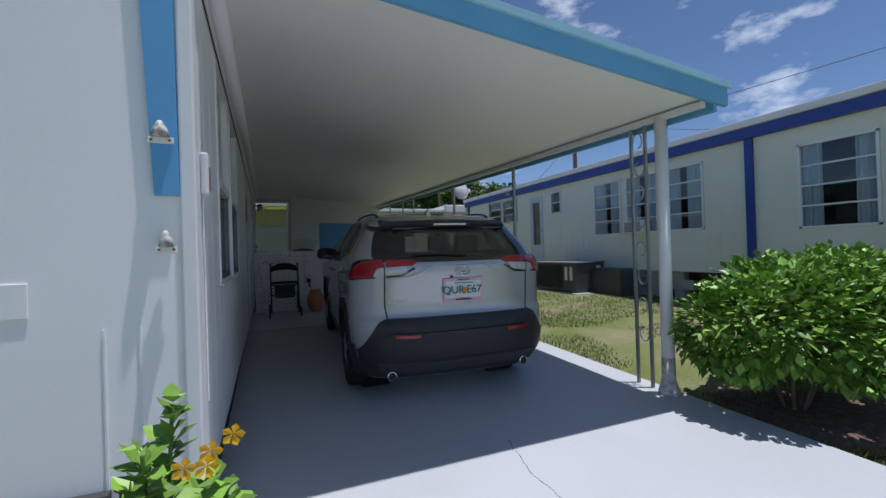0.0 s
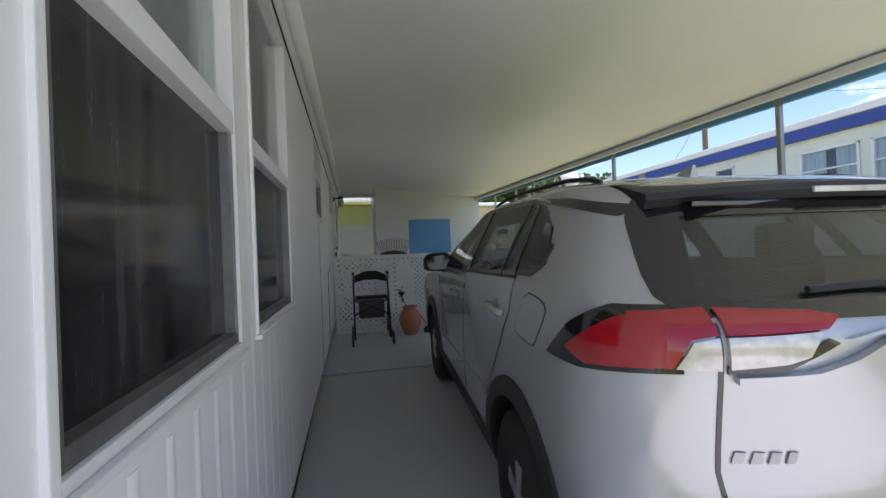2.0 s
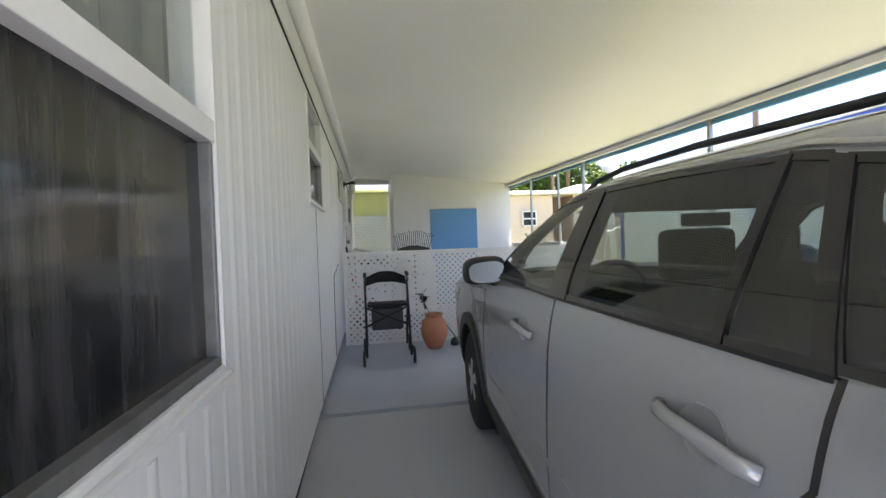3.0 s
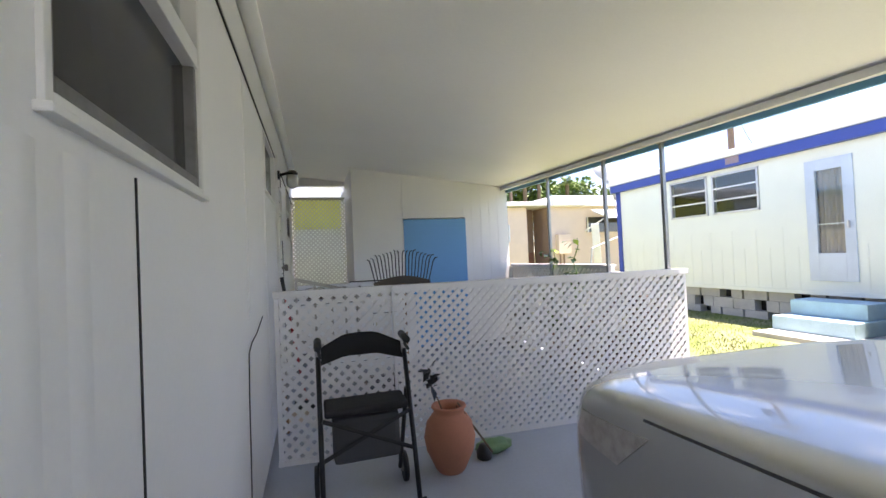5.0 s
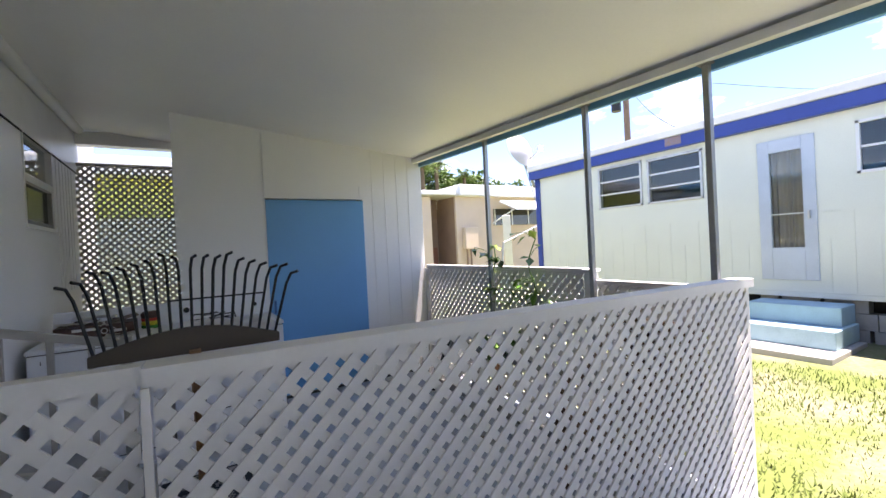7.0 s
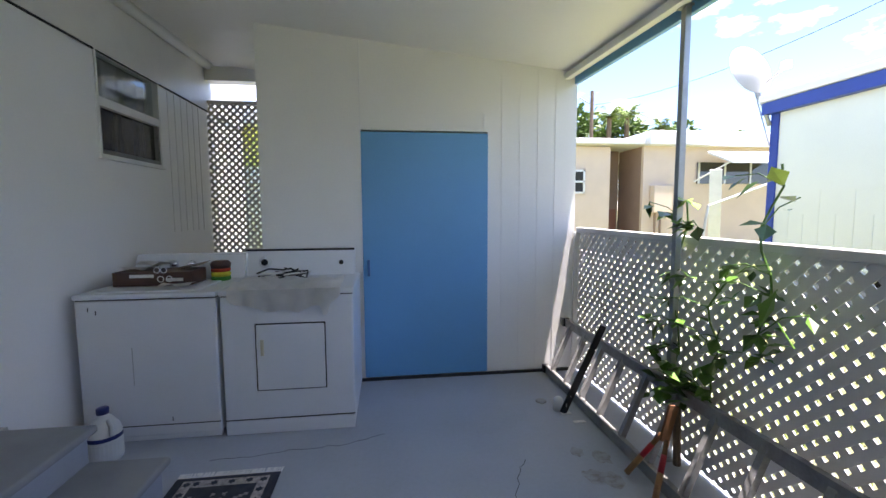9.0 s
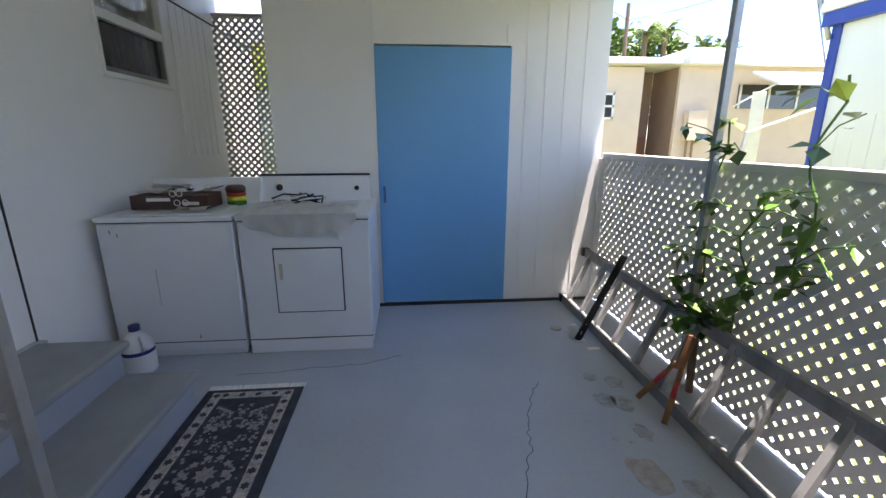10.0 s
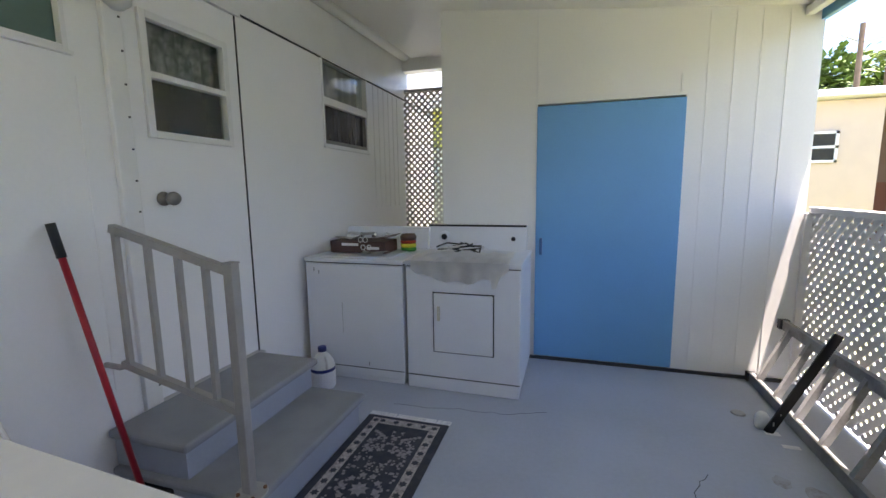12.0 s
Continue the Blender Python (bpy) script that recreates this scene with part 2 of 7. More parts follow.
def lathe(profile, center, bm=None, n=28, axis="z"):
    """A turned shape from (radius, height) pairs."""
    bm = bm or bmesh.new()
    c = Vector(center)
    rings = []
    for r, h in profile:
        ring = []
        for k in range(n):
            a = k * math.tau / n
            v = Vector((r * math.cos(a), r * math.sin(a), h))
            if axis == "x":
                v = Vector((v.z, v.x, v.y))
            elif axis == "y":
                v = Vector((v.x, v.z, v.y))
            ring.append(bm.verts.new(c + v))
        rings.append(ring)
    for a, b in zip(rings, rings[1:]):
        for k in range(n):
            bm.faces.new((a[k], a[(k + 1) % n], b[(k + 1) % n], b[k]))
    bm.faces.new(rings[0][::-1])
    bm.faces.new(rings[-1])
    return bm


def curtain(x, y0, y1, z0, z1, amp=0.012, waves=7, axis="x"):
    """A pleated cloth hanging parallel to the y axis, or to the x axis."""
    bm = bmesh.new()
    n = waves * 8
    rows = []
    for k in range(n + 1):
        u = y0 + (y1 - y0) * k / n
        d = amp * math.sin(k * math.tau / 8 + 0.8 * math.sin(k * 0.37))
        rows.append([bm.verts.new((x + d, u, z) if axis == "x" else (u, x + d, z)) for z in (z0, z1)])
    for a, b in zip(rows, rows[1:]):
        bm.faces.new((a[0], b[0], b[1], a[1]))
    return bm


def text(body, size, m, material, parent, label="", depth=0.002, name="lettering"):
    """Words in the built-in font as a mesh, standing at pose m relative to the parent."""
    cu = bpy.data.curves.new(name, "FONT")
    cu.body, cu.size, cu.extrude, cu.align_x, cu.align_y = body, size, depth, "CENTER", "CENTER"
    tmp = new(name + "_curve", cu)
    me = bpy.data.meshes.new_from_object(tmp.evaluated_get(bpy.context.evaluated_depsgraph_get()))
    bpy.data.objects.remove(tmp)
    me.materials.clear()
    me.materials.append(material)
    ob = new(name, me)
    ob.parent = parent
    ob.matrix_basis = m
    return tagged(ob, label) if label else ob


def floor_z(y):
    return -0.031 * max(9.41 - y, 0)


def roof_z(x, y):
    """Underside of the carport roof."""
    return 2.19 + 0.03 * (y - 5.2) + 0.108 * (3.45 - x)


def ground_z(x, y):
    base = -0.031 * max(min(9.41 - y, 9), -1) - 0.05
    return base + 0.03 * max(0, min(x - 3.6, 4)) + 0.012 * math.sin(x * 1.7 + y * 0.9) * (1 if x > 4 else 0)


# ---- setting: ground and slabs ----
bm = bmesh.new()
xs = [-900, -300, -60, -20, -8] + [-4 + 1.0 * i for i in range(30)] + [30, 60, 300, 900]
ys = [-900, -300, -60, -20, -8] + [-4 + 1.0 * i for i in range(36)] + [40, 80, 300, 900]
grid = [[bm.verts.new((x, y, ground_z(x, y) - (0.3 if x < 3.4 and y > 2 else 0.03 if x < 3.4 else 0))) for x in xs] for y in ys]
for a, b in zip(grid, grid[1:]):
    for i in range(len(xs) - 1):
        bm.faces.new((a[i], a[i + 1], b[i + 1], b[i]))
structure("ground", bm, GRASS, "green lawn with bare sandy patches", "lawn", True)


def slab(name, x0, x1, ya, yb, material, label):
    bm = bmesh.new()
    top = [(x0, ya, floor_z(ya)), (x1, ya, floor_z(ya)), (x1, yb, floor_z(yb)), (x0, yb, floor_z(yb))]
    up = [bm.verts.new(p) for p in top]
    dn = [bm.verts.new((p[0], p[1], p[2] - 0.3)) for p in top]
    bm.faces.new(up)
    bm.faces.new(dn[::-1])
    for i in range(4):
        j = (i + 1) % 4
        bm.faces.new((dn[i], dn[j], up[j], up[i]))
    bmesh.ops.bevel(bm, geom=[e for e in bm.edges if all(v in up for v in e.verts)], offset=0.012, segments=2, affect="EDGES")
    return structure(name, bm, material, label, "floor")


slab("floor_driveway", -0.12, 3.45, -6.0, 9.385, DRIVE, "painted grey concrete driveway under the carport")
slab("floor_patio", -0.12, 3.56, 9.425, 16.6, SLAB, "painted blue-grey concrete patio floor with hairline cracks")
structure("floor_joint", box(-0.1, 3.44, 9.36, 9.45, -0.2, -0.022), EDGE, "dark open joint between two concrete slabs", "joint")


# ---- setting: house wall with openings ----
Y0, Y1, SEAM = 4.42, 17.4, 2.42
OPEN = [(5.47, 6.29, 0.95, 2.36), (6.49, 7.36, 0.95, 2.36), (9.21, 10.03, 1.61, 2.38), (11.94, 12.77, 1.94, 2.40), (13.0, 13.69, 0.34, 2.42), (14.58, 15.36, 1.74, 2.44)]
bm = bmesh.new()
y = Y0
for a, b, z0, z1 in OPEN:
    box(-0.12, 0, y, a, 0.06, 2.46, bm=bm)
    box(-0.12, 0, a, b, 0.06, z0, bm=bm)
    if z1 < 2.45:
        box(-0.12, 0, a, b, z1, 2.46, bm=bm)
    y = b
box(-0.12, 0, y, Y1, 0.06, 2.46, bm=bm)
wall = structure("wall_house_side", bm, WHITE, "white painted metal siding of the mobile home", "wall")
# solid near-black strip put in for the shade of the open gap
structure("wall_house_base_shade", box(-0.1, -0.02, Y0, Y1, -0.3, 0.06), EDGE, "near-black strip painted for the shaded gap under the white siding", "wall base")
structure("wall_house_front", box(-7, 0, Y0 - 0.02, Y0 + 0.1, 0.22, 2.75), WHITE, "white smooth front wall of the mobile home", "wall")
structure("wall_house_far", box(-7, -0.12, Y1 - 0.12, Y1, 0, 2.75), WHITE, "white rear wall of the mobile home", "wall")
structure("wall_house_left", box(-7.12, -7, Y0, Y1, 0, 2.75), WHITE, "white wall of the mobile home", "wall")
# floor and added partition coloured near-black for the unlit interior
structure("floor_house", box(-7, -0.13, Y0 + 0.1, Y1 - 0.12, 0.2, 0.3), DARK, "floor coloured near-black for the unlit room of the mobile home", "floor")
structure("wall_house_inner", box(-1.3, -1.2, Y0 + 0.1, Y1 - 0.12, 0.3, 2.7), DARK, "added partition coloured near-black for the unlit room of the mobile home", "wall")
structure("ceiling_house", box(-7, -0.02, Y0, Y1, 2.75, 2.82), ROOFW, "white metal roof of the mobile home", "roof")
# band above the seam, and the rounded moulding below the carport roof
bm = bmesh.new()
for i in range(26):
    ya, yb = Y0 + (Y1 - Y0) * i / 26, Y0 + (Y1 - Y0) * (i + 1) / 26
    q = [bm.verts.new(p) for p in ((0.012, ya, 2.425), (0.012, yb, 2.425), (0.012, yb, roof_z(0, yb) + 0.02), (0.012, ya, roof_z(0, ya) + 0.02), (-0.04, ya, 2.425), (-0.04, yb, 2.425), (-0.04, yb, roof_z(0, yb) + 0.02), (-0.04, ya, roof_z(0, ya) + 0.02))]
    for f in ((0, 1, 2, 3), (7, 6, 5, 4), (0, 4, 5, 1), (3, 2, 6, 7)):
        bm.faces.new([q[k] for k in f])
structure("trim_band", bm, TRIM, "white band above the siding seam", "trim")
structure("trim_seam", box(0.002, 0.008, Y0, Y1, 2.412, 2.424), EDGE, "thin dark seam along the top of the siding", "trim")
structure("trim_moulding", tube([(0.05, Y0 + 0.02, roof_z(0, Y0) - 0.02), (0.05, 16.3, roof_z(0, 16.3) - 0.02)], 0.05, n=12), TRIM, "white rounded moulding below the carport roof", "trim", True)

# ---- setting: carport roof ----
bm = bmesh.new()
RY0, RY1, RX1 = 4.66, 16.4, 3.385
c = [(x, y) for x, y in ((0.0, RY0), (RX1, RY0), (RX1, RY1), (0.0, RY1))]
dn = [bm.verts.new((x, y, roof_z(x, y))) for x, y in c]
up = [bm.verts.new((x, y, roof_z(x, y) + 0.09)) for x, y in c]
bm.faces.new(dn[::-1])
bm.faces.new(up)
for i in range(4):
    j = (i + 1) % 4
    bm.faces.new((dn[i], dn[j], up[j], up[i]))
structure("ceiling_carport", bm, CEIL, "white insulated panel ceiling of the carport", "ceiling")


def strip(pts0, pts1, bm=None):
    """A closed bar between two end sections."""
    bm = bm or bmesh.new()
    a, b = [bm.verts.new(p) for p in pts0], [bm.verts.new(p) for p in pts1]
    n = len(a)
    for i in range(n):
        j = (i + 1) % n
        bm.faces.new((a[i], a[j], b[j], b[i]))
    bm.faces.new(a[::-1])
    bm.faces.new(b)
    bmesh.ops.recalc_face_normals(bm, faces=bm.faces)
    return bm


def side_section(x, y, dz0, dz1, w):
    z = roof_z(3.45, y)
    return [(x, y, z + dz0), (x + w, y, z + dz0), (x + w, y, z + dz1), (x, y, z + dz1)]


structure("fascia_side", strip(side_section(3.388, RY0 - 0.02, -0.085, 0.12, 0.03), side_section(3.388, RY1, -0.085, 0.12, 0.03)), FASCIA, "light blue metal fascia along the carport roof", "fascia")
structure("trim_gutter", strip(side_section(3.418, RY0 - 0.02, 0.0, 0.05, 0.135), side_section(3.418, RY1, 0.0, 0.05, 0.135)), FASCIA, "light blue gutter lip along the carport roof", "gutter")
structure("trim_beam", strip(side_section(3.30, RY0 + 0.02, -0.05, -0.003, 0.05), side_section(3.30, RY1, -0.05, -0.003, 0.05)), TRIM, "white header beam at the edge of the carport roof", "beam")
fr = lambda x, d0, d1: [(x, RY0 - 0.035, roof_z(x, RY0) + d0), (x, RY0 - 0.004, roof_z(x, RY0) + d0), (x, RY0 - 0.004, roof_z(x, RY0) + d1), (x, RY0 - 0.035, roof_z(x, RY0) + d1)]
structure("fascia_front", strip(fr(-0.02, -0.03, 0.12), fr(3.52, -0.03, 0.12)), FASCIA, "light blue metal fascia across the front of the carport", "fascia")
fr2 = lambda x: [(x, RY0 - 0.06, roof_z(x, RY0) + 0.10), (x, RY0 - 0.036, roof_z(x, RY0) + 0.10), (x, RY0 - 0.036, roof_z(x, RY0) + 0.15), (x, RY0 - 0.06, roof_z(x, RY0) + 0.15)]
structure("trim_drip", strip(fr2(-0.02), fr2(3.54)), mat("pale_blue_edge", (0.36, 0.62, 0.74), 0.4, var=0.08), "pale blue drip edge on the front fascia", "trim")

# ---- setting: shed at the end of the patio ----
SH = 14.9
bm = bmesh.new()
for xa, xb, z0, z1 in ((0.9, 1.66, 0, 0), (1.66, 2.66, 2.0, 0), (2.66, 3.41, 0, 0)):
    a = [(xa, SH, z0), (xb, SH, z0), (xb, SH + 0.08, z0), (xa, SH + 0.08, z0)]
    b = [(xa, SH, roof_z(xa, SH)), (xb, SH, roof_z(xb, SH)), (xb, SH + 0.08, roof_z(xb, SH + 0.08)), (xa, SH + 0.08, roof_z(xa, SH + 0.08))]
    strip(a, b, bm)
structure("wall_shed_front", bm, SHEDW, "off-white panel front of the storage shed", "wall")
structure("wall_shed_left", strip([(0.9, SH + 0.08, 0), (0.98, SH + 0.08, 0), (0.98, 17.4, 0), (0.9, 17.4, 0)], [(0.9, SH + 0.08, roof_z(0.9, SH)), (0.98, SH + 0.08, roof_z(0.98, SH)), (0.98, 17.4, roof_z(0.98, 17.4)), (0.9, 17.4, roof_z(0.9, 17.4))]), SHEDW, "off-white side of the storage shed", "wall")
structure("wall_shed_right", strip([(3.33, SH + 0.08, 0), (3.41, SH + 0.08, 0), (3.41, 17.4, 0), (3.33, 17.4, 0)], [(3.33, SH + 0.08, roof_z(3.33, SH)), (3.41, SH + 0.08, roof_z(3.41, SH)), (3.41, 17.4, roof_z(3.41, 17.4)), (3.33, 17.4, roof_z(3.33, 17.4))]), SHEDW, "off-white side of the storage shed", "wall")
structure("wall_shed_back", box(0.9, 3.41, 17.4, 17.48, 0, 2.6), SHEDW, "off-white back of the storage shed", "wall")
structure("ceiling_shed", box(0.9, 3.5, 16.4, 17.5, 2.6, 2.66), ROOFW, "white roof of the storage shed", "roof")
for x, z0 in ((1.652, 0.0), (2.63, 2.02)):
    structure("trim_shed", box(x - 0.006, x + 0.006, SH - 0.008, SH - 0.001, z0, roof_z(x, SH) - 0.005 if z0 < 1 else 2.14), TRIM, "thin batten on the shed wall", "trim")
for x in (2.78, 2.93, 3.08, 3.23):
    structure("trim_shed_rib", box(x - 0.004, x + 0.004, SH - 0.004, SH - 0.001, 0.02, roof_z(x, SH) - 0.01), SHEDW, "faint rib on the shed wall", "trim")
door = tagged(part("door_shed", box(1.657, 2.662, SH - 0.014, SH + 0.03, 0.03, 1.985, 0.004), BLUE), "closed flat light blue shed door", "door", "", "structure")
part("pull_handle", box(1.69, 1.71, SH - 0.045, SH - 0.013, 0.86, 0.99, 0.005), mat("blue_handle", (0.04, 0.12, 0.3), 0.4), door, "dark blue pull handle")
# thin near-black strip painted for the shade at the shed wall's foot
structure("door_shed_foot_shade", box(1.6, 3.4, SH - 0.02, SH - 0.002, 0.0, 0.022), EDGE, "near-black strip painted for the shaded gap below the shed wall", "sill")

# ---- setting: windows and door in the house wall ----
def house_window(name, a, b, z0, z1, mid, lower, upper, label):
    w = thing(name, (0, a, z0), label, "window", "", "structure")
    f = 0.02
    fb = bmesh.new()
    for q in ((a, a + f, z0, z1), (b - f, b, z0, z1), (a + f, b - f, z0, z0 + f), (a + f, b - f, z1 - f, z1)):
        box(-0.07, 0.009, *q, 0.003, fb)
    part("window_frame", fb, TRIM, w)
    part("sill", box(-0.02, 0.022, a - 0.01, b + 0.01, z0 - 0.016, z0 - 0.001, 0.004), TRIM, w)
    if mid:
        part("meeting_rail", box(-0.06, 0.007, a + f, b - f, mid - 0.03, mid + 0.03, 0.003), TRIM, w)
        sash = bmesh.new()
        for q in ((a + f, a + f + 0.022, z0 + f, mid - 0.03), (b - f - 0.022, b - f, z0 + f, mid - 0.03), (a + f + 0.022, b - f - 0.022, z0 + f, z0 + f + 0.03)):
            box(-0.05, 0.0, *q, 0.003, sash)
        part("sash", sash, SASH, w, "dull dark aluminium sash")
        part("lower_pane", box(-0.035, -0.03, a + f + 0.022, b - f - 0.022, z0 + f + 0.03, mid - 0.03), lower, w, "dark insect screen")
        part("upper_pane", box(-0.04, -0.036, a + f, b - f, mid + 0.03, z1 - f), PANE, w).visible_shadow = False
        part("curtain", curtain(-0.1, a - 0.03, b + 0.03, mid - 0.1, z1), upper, w, "hanging pleated curtain")
    else:
        part("pane", box(-0.03, -0.024, a + f, b - f, z0 + f, z1 - f), lower, w)
    return w


for i, (a, b, z0, z1) in enumerate(OPEN):
    if i == 4:
        continue
    house_window("window_%d" % (i + 1), a, b, z0, z1, {0: 1.6, 1: 1.6, 2: 2.03, 3: None, 5: 2.1}[i], {3: GREENP}.get(i, SCREEN), CURT, {3: "small awning window with greenish frosted glass"}.get(i, "white framed sash window with dark screen below"))

# ---- setting: house door ----
d = thing("door_house", (0, 13.0, 0.34), "closed white door with a small curtained window and round knob", "door", "", "structure")
db = bmesh.new()
for q in ((13.0, 13.09, 0.36, 2.4), (13.6, 13.69, 0.36, 2.4), (13.09, 13.6, 0.36, 1.66), (13.09, 13.6, 2.2, 2.4)):
    box(-0.05, -0.004, *q, bm=db)
part("door_leaf", db, WHITE, d)
fb = bmesh.new()
for q in ((13.075, 13.11, 1.64, 2.22), (13.565, 13.6, 1.64, 2.22), (13.11, 13.565, 1.64, 1.675), (13.11, 13.565, 2.185, 2.22), (13.11, 13.565, 1.92, 1.95)):
    box(-0.03, 0.014, *q, 0.003, fb)
part("window_frame", fb, TRIM, d)
part("pane", box(-0.02, -0.016, 13.11, 13.565, 1.675, 2.185), PANE, d).visible_shadow = False
part("screen", box(-0.045, -0.04, 13.11, 13.565, 1.675, 1.92), SCREEN, d, "dark insect screen")
part("curtain", curtain(-0.09, 13.0, 13.7, 1.6, 2.3, 0.01, 9), mat("patterned_curtain", (0.12, 0.14, 0.12), 0.9, var=0.45, scale=22, dark=(0.5, 0.5, 0.46)), d, "patterned lace curtain")
part("knob", lathe([(0.035, 0), (0.035, 0.01), (0.014, 0.016), (0.014, 0.045), (0.03, 0.05), (0.034, 0.07), (0.028, 0.085)], (-0.004, 13.12, 1.35), axis="x", n=18), mat("aged_nickel", (0.28, 0.26, 0.23), 0.35, metal=0.8), d, "aged nickel knob", True)
jb = bmesh.new()
box(0.001, 0.03, 12.9, 12.985, 0.3, 2.44, 0.006, jb)
box(0.001, 0.02, 12.985, 13.72, 2.40, 2.435, 0.004, jb)
part("door_casing", jb, TRIM, d, "white metal casing")
hb = bmesh.new()
for k in range(14):
    box(0.03, 0.034, 12.965, 12.973, 0.45 + k * 0.14, 0.458 + k * 0.14, bm=hb)
part("screw_row", hb, EDGE, d)
part("gap", box(-0.004, 0.003, 13.685, 13.692, 0.34, 2.4), EDGE, d)
part("threshold", box(-0.03, 0.04, 12.99, 13.7, 0.325, 0.355, 0.004), ALU, d, "aluminium threshold")

# ribs, joints and cracks of the siding
k = 0
y = 4.62
while y < 9.4:
    hit = [o for o in OPEN if o[0] - 0.04 < y < o[1] + 0.04]
    top = hit[0][2] - 0.05 if hit else 2.40
    rb = bmesh.new()
    wv = 0.02 if y < 7.4 else 0.034
    sec = [(0.0, -wv), (0.0016, -wv * 0.6), (0.003, -wv * 0.2), (0.003, wv * 0.2), (0.0016, wv * 0.6), (0.0, wv)]
    strip([(x, y + v, 0.08) for x, v in sec], [(x, y + v, top) for x, v in sec], rb)
    part("rib", rb, WHITE, wall, "", True)
    y += 0.13 if y > 5.4 else 0.26
part("joint_gap", box(-0.001, 0.003, 9.512, 9.518, 0.06, 1.57), EDGE, wall, "dark open joint between two siding sheets")
for y, z0, z1 in ((10.95, 1.1, 2.4), (11.86, 0.08, 1.9), (12.79, 0.5, 1.85), (15.5, 1.2, 2.4), (15.62, 1.2, 2.4), (15.74, 1.2, 2.4), (15.86, 1.2, 2.4), (15.98, 1.2, 2.4), (16.1, 1.2, 2.4)):
    part("joint", box(-0.001, 0.004, y - 0.003, y + 0.003, z0, z1), WHITE, wall)
cr = [(0.002, 10.80, 0.1), (0.002, 10.834, 0.49), (0.002, 10.845, 0.72), (0.002, 10.88, 0.95), (0.002, 10.99, 0.985), (0.002, 11.2, 1.0), (0.002, 11.5, 1.06)]
part("crack", tube(cr, 0.004, n=5), EDGE, wall, "dark crack in the paint")

# corner of the house: trim, blue strip, brackets
structure("trim_corner", box(-0.03, 0.025, Y0 - 0.035, Y0 + 0.07, 0.1, 2.52, 0.008), TRIM, "white corner trim of the mobile home", "trim")
structure("trim_corner_inner", box(0.001, 0.018, Y0 + 0.12, Y0 + 0.2, 0.08, 2.4, 0.006), TRIM, "white vertical trim", "trim")
bs = thing("blue_strip", (-0.07, Y0 - 0.03, 1.35), "light blue painted board fixed beside the house corner", "board")
part("board", strip([(-0.112, Y0 - 0.045, 1.35), (-0.03, Y0 - 0.045, 1.35), (-0.03, Y0 - 0.021, 1.35), (-0.112, Y0 - 0.021, 1.35)], [(-0.16, Y0 - 0.045, 2.5), (-0.04, Y0 - 0.045, 2.5), (-0.04, Y0 - 0.021, 2.5), (-0.16, Y0 - 0.021, 2.5)]), BLUE, bs)


def bracket(name, x, z, s, parent=None):
    t = thing(name, (x, Y0 - 0.05, z), "small rusted white metal bracket screwed to the house front", "bracket")
    b = box(x - s, x + s, Y0 - 0.052, Y0 - 0.046, z - 0.012, z + 0.012, 0.002)
    part("plate", b, TRIM, t)
    part("socket", lathe([(s * 0.75, 0), (s * 0.6, 0.03), (s * 0.3, 0.05), (0.008, 0.06)], (x, Y0 - 0.06, z + 0.01), n=12), mat("chipped_white", (0.6, 0.58, 0.55), 0.6, var=0.5, scale=40, dark=(0.1, 0.07, 0.05)), t, "chipped bracket socket", True)
    for dx in (-0.7, 0.7):
        part("screw", lathe([(0.005, 0), (0.004, 0.006)], (x + dx * s, Y0 - 0.056, z), None, 8, "y"), RUST, t)


bracket("bracket", -0.085, 1.555, 0.042)
bracket("bracket", -0.075, 1.145, 0.034)
ap = thing("access_panel", (-0.6, Y0 - 0.022, 0.93), "flush white square access panel on the house front", "access panel")
part("panel", box(-0.78, -0.49, Y0 - 0.026, Y0 - 0.0205, 0.92, 1.04, 0.002), WHITE, ap)
for x in (-0.28, -0.17):
    structure("trim_front_rib", box(x - 0.004, x + 0.004, Y0 - 0.026, Y0 - 0.0205, 0.25, 0.86), WHITE, "thin rib on the house front", "trim")
sk = thing("skirting_plank", (-0.5, Y0 - 0.06, 0.18), "dark weathered boards below the house front", "boards")
part("upper_board", box(-1.6, -0.27, Y0 - 0.07, Y0 - 0.022, 0.255, 0.285, 0.004), EDGE, sk)
part("lower_board", box(-1.8, -0.2, Y0 - 0.1, Y0 - 0.022, 0.19, 0.235, 0.004), BLACKM, sk)
part("base", box(-3, -0.02, Y0 - 0.03, Y0 + 0.02, -0.35, 0.2), BROWNW, sk)
rb = thing("rusty_bracket", (0.03, 4.6, 1.5), "white metal holder with rust stains on the siding corner", "bracket")
part("holder", box(0.019, 0.05, 4.55, 4.62, 1.38, 1.56, 0.01), TRIM, rb)
part("rust", box(0.05, 0.053, 4.57, 4.615, 1.40, 1.5, 0.001), RUST, rb, "orange rust stain")
part("cable", tube([(0.024, 4.58, 1.38), (0.024, 4.57, 1.2), (0.024, 4.585, 1.0), (0.024, 4.58, 0.5)], 0.004, n=6), TRIM, rb)


